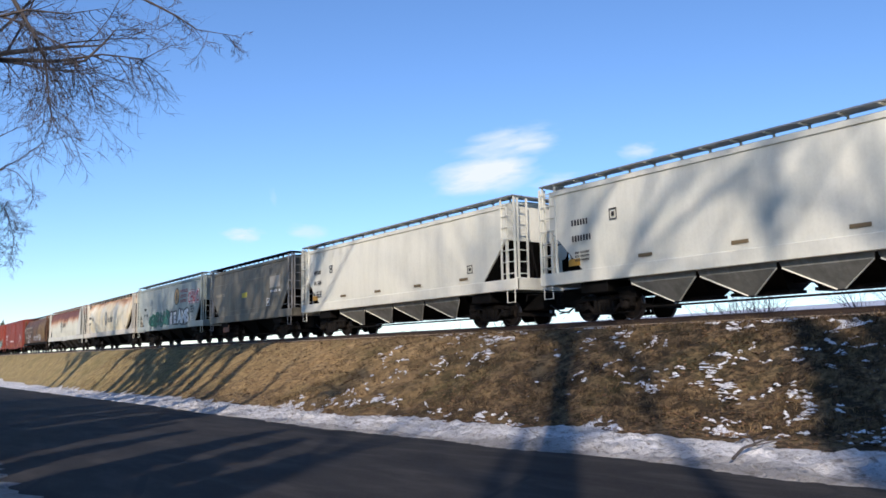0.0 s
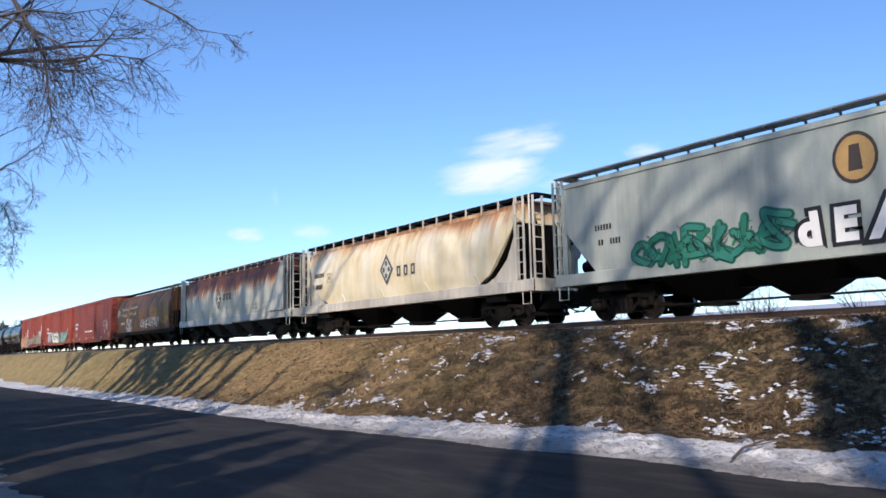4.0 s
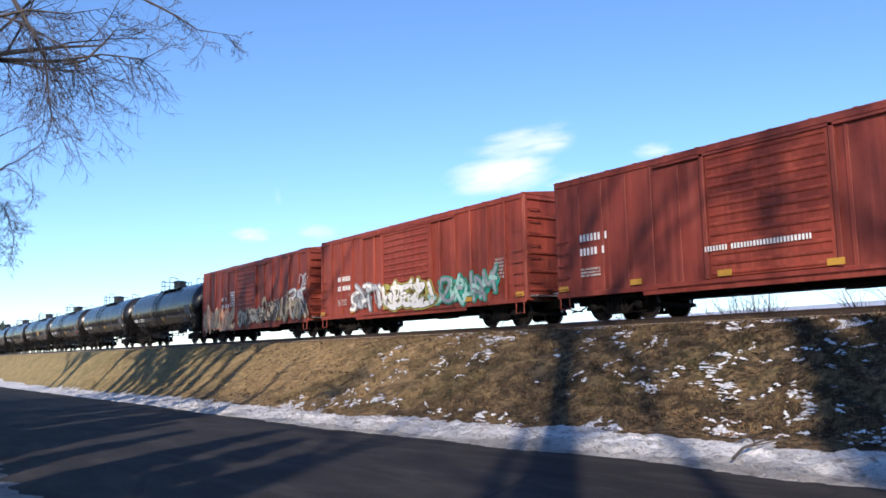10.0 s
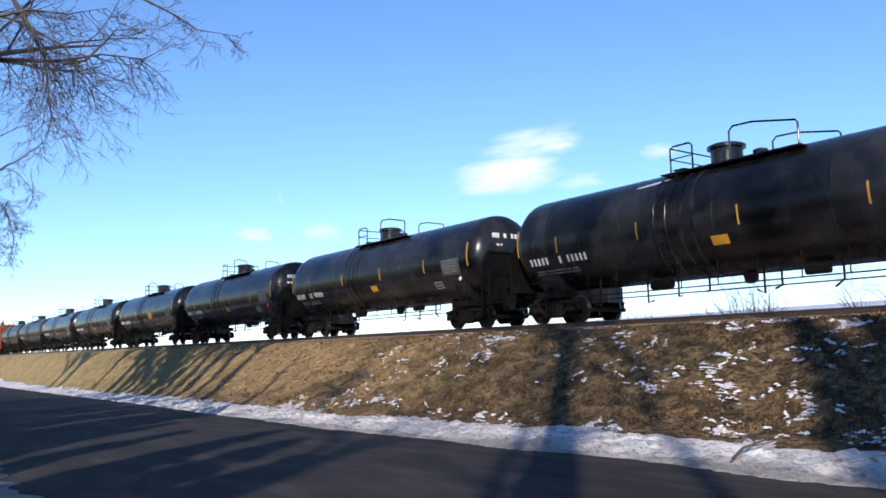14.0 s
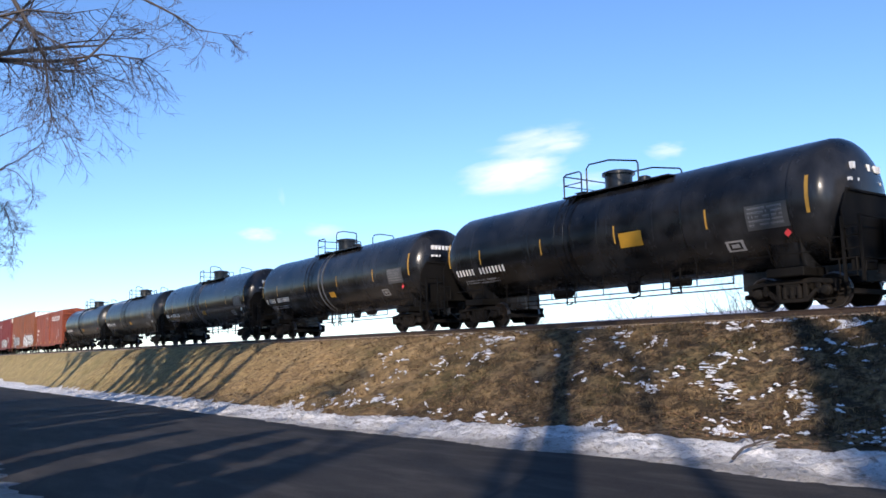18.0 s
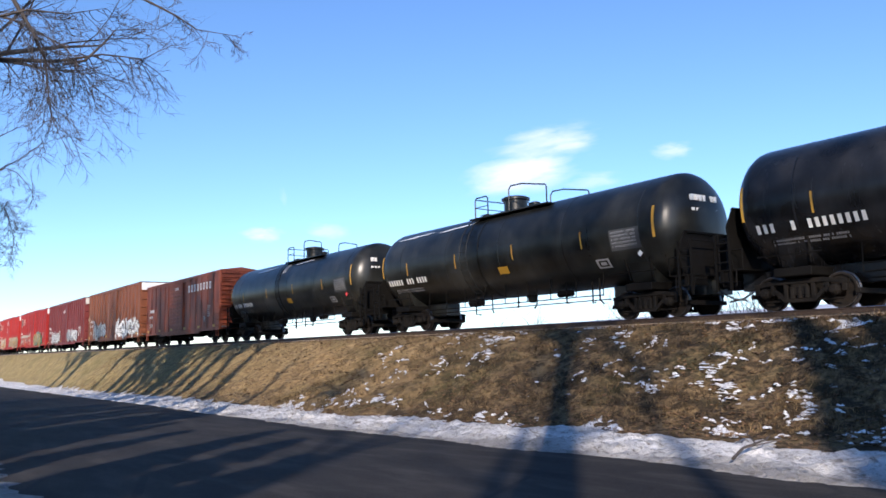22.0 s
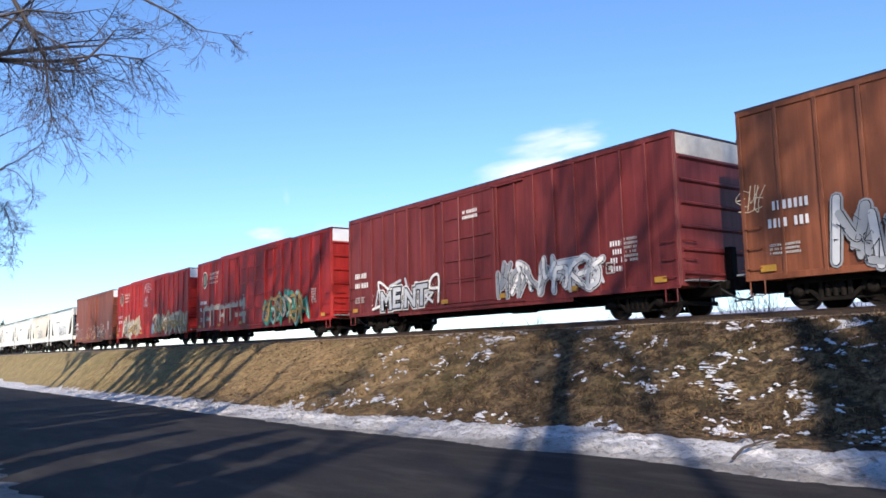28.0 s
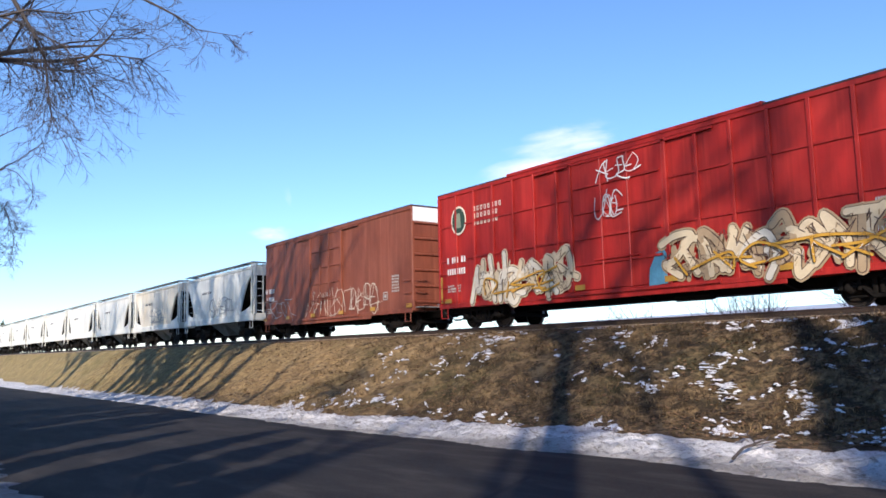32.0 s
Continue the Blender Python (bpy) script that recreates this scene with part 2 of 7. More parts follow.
RUBBER = plain("brake_hose_rubber", (0.02, 0.02, 0.02), 0.7)


# ---- mesh helpers ----
class Geo:
    """Gathers vertices and faces for one mesh."""

    def __init__(self):
        self.v, self.f = [], []

    def add(self, vs, fs):
        k = len(self.v)
        self.v += [tuple(p) for p in vs]
        self.f += [tuple(i + k for i in q) for q in fs]
        return self

    def box(self, x0, x1, y0, y1, z0, z1):
        vs = [(x, y, z) for x in (x0, x1) for y in (y0, y1) for z in (z0, z1)]
        return self.add(vs, [(0, 1, 3, 2), (4, 6, 7, 5), (0, 4, 5, 1), (2, 3, 7, 6), (0, 2, 6, 4), (1, 5, 7, 3)])

    def prism(self, pts, axis, a, b):
        """A closed outline pushed along an axis from a to b; the outline's two numbers fill the other axes in order."""
        n = len(pts)
        vs = []
        for c in (a, b):
            for p, q in pts:
                vs.append({"x": (c, p, q), "y": (p, c, q), "z": (p, q, c)}[axis])
        fs = [(i, (i + 1) % n, n + (i + 1) % n, n + i) for i in range(n)]
        return self.add(vs, fs + [tuple(range(n))[::-1], tuple(range(n, 2 * n))])

    def tube(self, path, radii, sides=6, caps=True):
        """A round bar along a path."""
        path = [Vector(p) for p in path]
        if not isinstance(radii, (list, tuple)):
            radii = [radii] * len(path)
        vs, fs, n = [], [], len(path)
        side = None
        for i, p in enumerate(path):
            d = (path[min(i + 1, n - 1)] - path[max(i - 1, 0)]).normalized()
            if side is None:
                side = d.orthogonal().normalized()
            side = (side - d * side.dot(d)).normalized()
            up = d.cross(side)
            for k in range(sides):
                a = 2 * math.pi * k / sides
                vs.append(p + (side * math.cos(a) + up * math.sin(a)) * radii[i])
        for i in range(n - 1):
            for k in range(sides):
                a, b = i * sides + k, i * sides + (k + 1) % sides
                fs.append((a, b, b + sides, a + sides))
        if caps:
            fs += [tuple(range(sides))[::-1], tuple(range((n - 1) * sides, n * sides))]
        return self.add(vs, fs)

    def lathe(self, prof, axis="y", sides=24):
        """A profile of (distance along the axis, radius) turned round the axis."""
        vs, fs, m = [], [], len(prof)
        for t, r in prof:
            for k in range(sides):
                a = 2 * math.pi * k / sides
                c, s = r * math.cos(a), r * math.sin(a)
                vs.append({"y": (c, t, s), "x": (t, c, s), "z": (c, s, t)}[axis])
        for i in range(m - 1):
            for k in range(sides):
                a, b = i * sides + k, i * sides + (k + 1) % sides
                fs.append((a, b, b + sides, a + sides))
        fs += [tuple(range(sides))[::-1], tuple(range((m - 1) * sides, m * sides))]
        return self.add(vs, fs)

    def grid(self, xs, ys, height):
        """A sheet over the plan lines xs and ys."""
        k = len(ys)
        vs = [(x, y, height(x, y)) for x in xs for y in ys]
        fs = [(i * k + j, (i + 1) * k + j, (i + 1) * k + j + 1, i * k + j + 1) for i in range(len(xs) - 1) for j in range(k - 1)]
        return self.add(vs, fs)

    def mesh(self, name, material=None, smooth=30, bevel=0.0):
        me = bpy.data.meshes.new(name)
        me.from_pydata(self.v, [], self.f)
        bm = bmesh.new()
        bm.from_mesh(me)
        bmesh.ops.recalc_face_normals(bm, faces=bm.faces)
        if bevel:
            sharp = [e for e in bm.edges if len(e.link_faces) == 2 and e.calc_face_angle() > 0.6]
            bmesh.ops.bevel(bm, geom=sharp, offset=bevel, segments=1, affect="EDGES", clamp_overlap=True)
        bm.to_mesh(me)
        bm.free()
        if smooth:
            me.polygons.foreach_set("use_smooth", [True] * len(me.polygons))
            me.set_sharp_from_angle(angle=radians(smooth))
        if material:
            me.materials.append(material)
        return me


def part(name, g, material, parent, label="", smooth=30, bevel=0.0, at=None):
    """Links a Geo (or a finished mesh) as one mesh object under a thing or under a part."""
    me = g.mesh(name, material, smooth, bevel) if isinstance(g, Geo) else g
    ob = new(name, me)
    ob.parent = parent
    if at is not None:
        ob.matrix_basis = at
    if label:
        ob["label"] = label
    return ob


def thing(name, m, label, category, group="", kind=""):
    ob = new(name)
    ob.empty_display_size = 0.3
    ob.matrix_basis = m
    return tagged(ob, label, category, group, kind)


def piecewise(x, pts):
    return float(np.interp(x, [p[0] for p in pts], [p[1] for p in pts]))


# ---- ground ----
def road_z(x):
    """The road falls away along the track."""
    return piecewise(x, [(-85, -1.02), (-52, -0.80), (-34, -0.42), (-18.5, -0.22), (-7, 0.0), (40, 0.12)])


def bend(x):
    """How far the road swings towards the bank as it falls away."""
    return piecewise(x, [(-90, 2.4), (-52, 2.3), (-34, 0.95), (-18.5, 0.2), (-13, 0.0)])


def bank_foot(x):
    return piecewise(x, [(-85, 12.9), (-52, 12.5), (-38, 11.8), (-32, 11.0), (-18.5, 10.2), (-13, 10.9), (-6, 11.6), (30, 11.8)])


def ground_z(x, y):
    r = road_z(x)
    foot, top = bank_foot(x), 16.4
    n1 = noise.noise((x * 0.5, y * 0.5, 0.0))
    n2 = noise.noise((x * 2.1, y * 2.1, 4.0))
    e = 8.6 + bend(x)
    if y < e:
        z = r - 0.03
        if y < 1.4:
            z = r + 0.05 * min(1.0, (1.4 - y)) + 0.02 * n1
    elif y < foot:
        z = r - 0.03 + 0.10 * (y - e) / (foot - e) + 0.03 * n1
    elif y < top:
        k = (y - foot) / (top - foot)
        s = k * k * (3 - 2 * k) * 0.45 + k * 0.55
        z = r + 0.07 + (RAIL_Z - 0.30 - r - 0.07) * s
        n3 = noise.noise((x * 5.3, y * 5.3, 9.0))
        z += (0.10 * n1 + 0.15 * n2 + 0.085 * n3) * min(1, 4 * k) * min(1.0, 3 * (1 - k))
    elif y < 23:
        z = RAIL_Z - 0.30
    elif y < 27:
        z = RAIL_Z - 0.30 - 1.02 * (y - 23) / 4 + 0.03 * n1
    else:
        k = min(1.0, (y - 27) / 230)
        z = RAIL_Z - 1.32 + 0.04 * n1 + 11.5 * k * k * (3 - 2 * k) * piecewise(x, [(-400, 0.75), (0, 1.15)])
    return z


def axis_lines(spans):
    out = []
    for a, b, step in spans:
        out += list(np.arange(a, b, step))
    return [float(v) for v in out] + [spans[-1][1]]


GX = axis_lines([(-3000, -400, 260), (-400, -130, 18), (-130, -60, 2.2), (-60, -28, 0.7), (-28, 2, 0.24), (2, 40, 3), (40, 400, 60), (400, 1200, 400)])
GY = axis_lines([(-1500, -60, 240), (-60, -4, 7), (-4, 8.4, 0.8), (8.4, 9.4, 0.25), (9.4, 16.6, 0.2), (16.6, 28, 0.6), (28, 60, 4), (60, 300, 20), (300, 3000, 450)])
ground = new("ground", Geo().grid(GX, GY, ground_z).mesh("ground", GROUND, 60))
tagged(ground, "bank of dead grass, leaf litter and snow patches, snowy field beyond", "ground", kind="structure")

road_x = axis_lines([(-2500, -130, 120), (-130, -28, 4), (-28, 30, 1.0), (30, 500, 80)])
edge = lambda x, s: 0.10 * noise.noise((x * 0.6, s, 0)) + 0.05 * noise.noise((x * 2.7, s, 3))
road_mesh = Geo()
for i in range(len(road_x) - 1):
    a, b = road_x[i], road_x[i + 1]
    ys = [1.6, 3.2, 5.0, 6.8, 8.45]
    for j in range(4):
        q = []
        for x, y in ((a, ys[j]), (b, ys[j]), (b, ys[j + 1]), (a, ys[j + 1])):
            e = edge(x, 1.0) if y == 1.6 else edge(x, 9.0) if y == 8.45 else 0
            q.append((x, y + e + bend(x) * (y - 1.6) / 6.85, road_z(x) + 0.012 + 0.06 * (1 - ((y - 5) / 3.4) ** 2)))
        road_mesh.add(q, [(0, 1, 2, 3)])
road = tagged(new("road", road_mesh.mesh("road", ASPHALT, 60)), "old dark grey asphalt road, patched and cracked", "road", kind="structure")


def snow_bank(name, inner, outer, height, xs, ys_n, seed, label):
    """A ragged strip of ploughed snow that lies on the ground."""
    g = Geo()
    rows = []
    for x in xs:
        lo = inner(x) + 0.35 * noise.noise((x * 0.45, seed, 0)) + 0.18 * noise.noise((x * 1.9, seed, 2)) + 0.14 * noise.noise((x * 6.5, seed, 4))
        hi = outer(x) + 0.45 * noise.noise((x * 0.5, seed, 7)) + 0.55 * noise.noise((x * 1.9, seed, 9)) + 0.45 * noise.noise((x * 5.0, seed, 5)) + 0.25 * noise.noise((x * 13.0, seed, 6))
        hi = max(hi, lo + 0.15)
        row = []
        for j in range(ys_n + 1):
            k = j / ys_n
            y = lo + (hi - lo) * k
            dome = min(1.0, 5 * k, 3.2 * (1 - k))
            lump = 0.5 + 0.6 * noise.noise((x * 1.1, y * 1.1, seed)) + 0.6 * noise.noise((x * 3.7, y * 3.7, seed)) + 0.5 * noise.noise((x * 8.5, y * 8.5, seed))
            base = max(ground_z(x, y), road_z(x) + 0.02 if y < 8.6 + bend(x) else -9)
            row.append((x, y, base + 0.006 + height * dome * max(0.05, lump) - (0.03 if j in (0, ys_n) else 0)))
        rows.append(row)
    k = ys_n + 1
    g.add([p for r in rows for p in r], [(i * k + j, (i + 1) * k + j, (i + 1) * k + j + 1, i * k + j + 1) for i in range(len(xs) - 1) for j in range(ys_n)])
    return tagged(new(name, g.mesh(name, SNOW, 70)), label, "snow", kind="stuff")


snow_bank("snow_strip", lambda x: 8.35 + bend(x), lambda x: bank_foot(x) + piecewise(x, [(-60, 0.2), (-16, 0.1), (-10, -0.35), (-6, -0.8)]), 0.15,
          axis_lines([(-300, -70, 4), (-70, -30, 0.4), (-30, 2, 0.09), (2, 40, 2)]), 26, 3.0,
          "dirty ploughed snow along the edge of the road")
snow_bank("snow_strip", lambda x: 0.2, lambda x: 1.75, 0.07,
          axis_lines([(-60, -20, 1.0), (-20, 4, 0.25), (4, 20, 2)]), 8, 11.0,
          "thin worn snow on the near verge of the road")

# ---- track ----
bx = axis_lines([(-1200, -130, 60), (-130, 30, 1.2), (30, 500, 80)])
prof = [(16.35, -0.50), (16.9, -0.34), (17.6, -0.20), (18.0, -0.19), (21.2, -0.19), (21.7, -0.22), (23.1, -0.52)]
g = Geo()
k = len(prof)
g.add([(x, y + 0.05 * noise.noise((x, y, 1)), RAIL_Z + z + 0.025 * noise.noise((x * 2, y * 2, 5))) for x in bx for y, z in prof],
      [(i * k + j, (i + 1) * k + j, (i + 1) * k + j + 1, i * k + j + 1) for i in range(len(bx) - 1) for j in range(k - 1)])
tagged(new("ballast", g.mesh("ballast", BALLAST, 60)), "brown-grey crushed stone ballast under the track", "ballast", kind="structure")
g = Geo()
x = -190.0
while x < 40:
    g.box(x, x + 0.22, TRACK_Y - 1.3, TRACK_Y + 1.3, RAIL_Z - 0.36, RAIL_Z - 0.16 + 0.01 * math.sin(x * 7))
    x += 0.53
tagged(new("railway_ties", g.mesh("railway_ties", TIE, 0)), "dark creosoted wooden railway ties in the ballast", "railway tie", kind="stuff")
for side in (-1, 1):
    rail = thing("rail", pose(0, TRACK_Y + side * 0.7525, RAIL_Z - 0.17), "rusty steel rail with a polished head", "rail", "rails of the track")
    part("rail_web", Geo().prism([(-0.07, 0), (0.07, 0), (0.07, 0.02), (0.012, 0.035), (0.012, 0.125), (0.036, 0.135), (0.036, 0.158), (-0.036, 0.158), (-0.036, 0.135), (-0.012, 0.125), (-0.012, 0.035), (-0.07, 0.02)], "x", -1200, 500), RAILSTEEL, rail)
    part("rail_head", Geo().prism([(-0.036, 0.158), (0.036, 0.158), (0.03, 0.17), (-0.03, 0.17)], "x", -1200, 500), RAILTOP, rail, "polished rail head")


# ---- running gear, shared by all cars ----
WHEEL_R = 0.425


def make_truck_meshes():
    frame_side = Geo()
    # compression member, tension member, columns and pedestals round open windows
    frame_side.prism([(-1.20, 0.55), (-0.62, 0.62), (0.62, 0.62), (1.20, 0.55), (1.22, 0.66), (0.60, 0.745), (-0.60, 0.745), (-1.22, 0.66)], "y", -0.07, 0.07)
    frame_side.prism([(-0.72, 0.47), (-0.40, 0.17), (0.40, 0.17), (0.72, 0.47), (0.62, 0.50), (0.34, 0.27), (-0.34, 0.27), (-0.62, 0.50)], "y", -0.06, 0.06)
    for k in (-1, 1):
        frame_side.box(min(k * 0.30, k * 0.41), max(k * 0.30, k * 0.41), -0.06, 0.06, 0.25, 0.64)
        frame_side.box(min(k * 0.66, k * 0.76), max(k * 0.66, k * 0.76), -0.065, 0.065, 0.36, 0.62)
        frame_side.box(min(k * 1.06, k * 1.19), max(k * 1.06, k * 1.19), -0.065, 0.065, 0.38, 0.60)
        frame_side.lathe([(-0.20, 0.04), (-0.19, 0.095), (-0.13, 0.105), (-0.12, 0.135), (0.05, 0.135)], "y", 14)
        frame_side.v[-70:] = [(a + k * 0.9, b, c + WHEEL_R) for a, b, c in frame_side.v[-70:]]
    for x in (-0.19, 0.0, 0.19):
        coil = [(0.26 + 0.03 * q, 0.078 if q % 2 else 0.058) for q in range(11)]
        frame_side.lathe(coil, "z", 10)
        frame_side.v[-110:] = [(a + x, b - 0.02, c) for a, b, c in frame_side.v[-110:]]
    bolster = Geo().box(-0.22, 0.22, -1.05, 1.05, 0.34, 0.72).box(-0.5, 0.5, -0.32, 0.32, 0.60, 0.82)
    wheels = Geo()
    for s in (-1, 1):
        tread = [(s * 0.67, 0.0), (s * 0.67, 0.455), (s * 0.70, 0.45), (s * 0.71, 0.425), (s * 0.80, 0.418), (s * 0.80, 0.36), (s * 0.76, 0.34), (s * 0.745, 0.16), (s * 0.80, 0.14), (s * 0.82, 0.0)]
        wheels.lathe(tread, "y", 28)
    wheels.lathe([(-1.05, 0.08), (1.05, 0.08)], "y", 10)
    rod = Geo().tube([(-1.05, -0.95, 0.22), (1.05, -0.95, 0.22)], 0.025, 6)
    rod.box(-1.4, -1.3, -0.9, 0.9, 0.32, 0.44).box(1.3, 1.4, -0.9, 0.9, 0.32, 0.44)
    return (frame_side.mesh("side_frame", GEAR, 35, 0.015), bolster.mesh("truck_bolster", GEAR, 30, 0.02), wheels.mesh("wheelset", WHEEL, 30), rod.mesh("brake_beam", GEAR, 40))


SIDE_FRAME, BOLSTER, WHEELSET, BRAKE = make_truck_meshes()
ROLLING = []          # wheelsets, keyed at the end


def truck(car, x):
    t = part("truck", BOLSTER, None, car, at=pose(x, 0, 0))
    part("side_frame", SIDE_FRAME, None, t, at=pose(0, -1.0, 0))
    part("side_frame", SIDE_FRAME, None, t, at=pose(0, 1.0, 0, 0, 0, 180))
    part("brake_beam", BRAKE, None, t)
    for wx in (-0.9, 0.9):
        w = part("wheelset", WHEELSET, None, t, "steel wheels on an axle")
        w.matrix_parent_inverse = Matrix.Translation((wx, 0, WHEEL_R))
        ROLLING.append(w)


def make_coupler():
    g = Geo().box(-0.9, 0.55, -0.09, 0.09, 0.72, 0.95)
    g.prism([(0.5, -0.16), (0.62, -0.2), (0.78, -0.1), (0.8, 0.12), (0.66, 0.2), (0.5, 0.16)], "z", 0.66, 1.0)
    g.tube([(0.2, -0.45, 1.05), (0.35, -0.9, 1.0), (0.35, -1.35, 0.98), (0.35, -1.4, 0.75)], 0.016, 5)
    return g.mesh("coupler", GEAR, 30, 0.01)


COUPLER = make_coupler()
HOSE = Geo().tube([(0.1, -0.32, 0.80), (0.4, -0.30, 0.62), (0.7, -0.20, 0.42), (1.05, -0.08, 0.36)], 0.028, 6).mesh("brake_hose", RUBBER, 40)


def running_gear(car, length, truck_x):
    """Trucks, couplers and hoses under a car of that length over its couplers."""
    for s in (-1, 1):
        truck(car, s * truck_x)
        m = pose(s * (length / 2 - 0.72), 0, 0, 0, 0, 0 if s > 0 else 180)
        part("coupler", COUPLER, None, car, at=m)
        part("brake_hose", HOSE, None, car, at=m)


def ladder(car, x, y, z0, z1, width, material, along="x", rungs=None, name="ladder", stiles=True):
    """Two stiles and their rungs, on a side (along x) or on an end (along y)."""
    g = Geo()
    n = rungs or max(2, int((z1 - z0) / 0.38))
    if not stiles:
        if along == "x":
            iron = Geo().box(-width / 2, width / 2, -0.07, -0.045, -0.014, 0.014).box(-width / 2, -width / 2 + 0.03, -0.045, 0.04, -0.014, 0.014).box(width / 2 - 0.03, width / 2, -0.045, 0.04, -0.014, 0.014).mesh(name, material, 0)
        else:
            k = 1 if x > 0 else -1
            iron = Geo().box(-0.02, 0.02, -width / 2, width / 2, -0.014, 0.014).box(min(0.0, -k * 0.13), max(0.0, -k * 0.13), -width / 2, -width / 2 + 0.03, -0.013, 0.013).box(min(0.0, -k * 0.13), max(0.0, -k * 0.13), width / 2 - 0.03, width / 2, -0.013, 0.013).mesh(name, material, 0)
        for i in range(n):
            part(name, iron, None, car, at=pose(x, y, z0 + (z1 - z0) * (i + 0.5) / n))
        return
    for s in (-0.5, 0.5):
        if along == "x":
            g.box(x + s * width - 0.03, x + s * width + 0.03, y - 0.04, y + 0.02, z0, z1)
        else:
            g.box(x - 0.03, x + 0.03, y + s * width - 0.03, y + s * width + 0.03, z0, z1)
    for i in range(n):
        z = z0 + (z1 - z0) * (i + 0.5) / n
        if along == "x":
            g.box(x - width / 2, x + width / 2, y - 0.05, y - 0.02, z - 0.014, z + 0.014)
        else:
            g.box(x - 0.02, x + 0.02, y - width / 2, y + width / 2, z - 0.014, z + 0.014)
    return part(name, g, material, car, smooth=0)


def stirrup(car, x, y, z, material):
    g = Geo().tube([(x - 0.2, y, z), (x - 0.2, y, z - 0.42), (x + 0.2, y, z - 0.42), (x + 0.2, y, z)], 0.02, 5)
    return part("stirrup_step", g, material, car)


# ---- lettering, marks and spray paint ----
def bars(car, x, z, y, w, h, rows, material, name="stencilled_lettering", seed=1, tall=None):
    """Rows of small upright bars in place of stencilled writing that cannot be read."""
    rnd = random.Random(seed)
    g = Geo()
    step = h / rows
    for r in range(rows):
        zt = z - r * step
        hh = step * 0.62
        xx = x
        while xx < x + w - 0.02:
            cw = hh * rnd.uniform(0.34, 0.46)
            if rnd.random() > 0.14:
                g.box(xx, xx + cw, y - 0.004, y, zt - hh, zt)
            xx += cw + hh * 0.26
    return tagged(part(name, g, material, car, smooth=0), kind="stuff")


def patch(car, x, z, y, w, h, material, name="reflector", lean=0.0):
    g = Geo().prism([(x, z), (x + w, z), (x + w + lean, z + h), (x + lean, z + h)], "y", y - 0.006, y)
    return part(name, g, material, car, smooth=0)


def framed(car, x, z, y, w, h, material):
    """A square outline with a smaller block in it."""
    t = 0.035
    g = Geo().box(x, x + w, y - 0.004, y, z, z + t).box(x, x + w, y - 0.004, y, z + h - t, z + h)
    g.box(x, x + t, y - 0.004, y, z + t, z + h - t).box(x + w - t, x + w, y - 0.004, y, z + t, z + h - t)
    g.box(x + w * 0.3, x + w * 0.7, y - 0.004, y, z + h * 0.3, z + h * 0.7)
    return part("stencilled_box", g, material, car, smooth=0)


def ribbon(g, pts, width, y):
    """A flat painted stroke in the plane of a car's side; each piece lies a hair in front of the one before."""
    for i, (x, z) in enumerate(pts):
        lift = 0.0004 * ((len(g.f)) % 30)
        n = 8
        g.add([(x + width / 2 * math.cos(2 * math.pi * k / n), y - lift, z + width / 2 * math.sin(2 * math.pi * k / n)) for k in range(n)], [tuple(range(n))])
        if i:
            a, b = Vector(pts[i - 1]), Vector((x, z))
            d = b - a
            if d.length > 1e-4:
                m = Vector((-d.y, d.x)).normalized() * width / 2
                lift += 0.0002
                g.add([(a.x + m.x, y - lift, a.y + m.y), (a.x - m.x, y - lift, a.y - m.y), (b.x - m.x, y - lift, b.y - m.y), (b.x + m.x, y - lift, b.y + m.y)], [(0, 1, 2, 3)])


SPRAY_WHITE = plain("spray_highlight", (0.78, 0.77, 0.74), 0.5, 0.0, 0.25)


CURVES = [
    [[(0.85, 0.85), (0.5, 1.0), (0.14, 0.8), (0.5, 0.52), (0.87, 0.25), (0.5, 0.0), (0.1, 0.15)]],
    [[(0.1, 0.0), (0.28, 0.7), (0.5, 1.0), (0.74, 0.7), (0.92, 0.0)], [(0.2, 0.38), (0.82, 0.42)]],
    [[(0.85, 0.82), (0.45, 1.0), (0.1, 0.5), (0.42, 0.0), (0.92, 0.2)], [(0.35, 0.5), (0.85, 0.52)]],
    [[(0.5, 1.0), (0.12, 0.55), (0.45, 0.0), (0.9, 0.4), (0.62, 0.95)]],
    [[(0.12, 0.0), (0.18, 1.0)], [(0.18, 1.0), (0.5, 0.35), (0.82, 1.0)], [(0.82, 1.0), (0.92, 0.0)]],
    [[(0.15, 1.0), (0.15, 0.2), (0.5, 0.0), (0.85, 0.2), (0.9, 1.0)]],
    [[(0.15, 0.0), (0.18, 1.0), (0.8, 0.85), (0.7, 0.5), (0.2, 0.48)], [(0.45, 0.48), (0.95, 0.0)]],
    [[(0.08, 1.0), (0.92, 0.94)], [(0.5, 0.95), (0.42, 0.0)]],
]


def smooth_line(pts, steps=4):
    """A rounded line through the points."""
    p = [pts[0]] + list(pts) + [pts[-1]]
    out = []
    for i in range(1, len(p) - 2):
        for k in range(steps):
            t = k / steps
            out.append(tuple(0.5 * (2 * p[i][c] + (p[i + 1][c] - p[i - 1][c]) * t + (2 * p[i - 1][c] - 5 * p[i][c] + 4 * p[i + 1][c] - p[i + 2][c]) * t * t + (3 * p[i][c] - p[i - 1][c] - 3 * p[i + 1][c] + p[i + 2][c]) * t ** 3) for c in (0, 1)))
    return out + [tuple(pts[-1])]


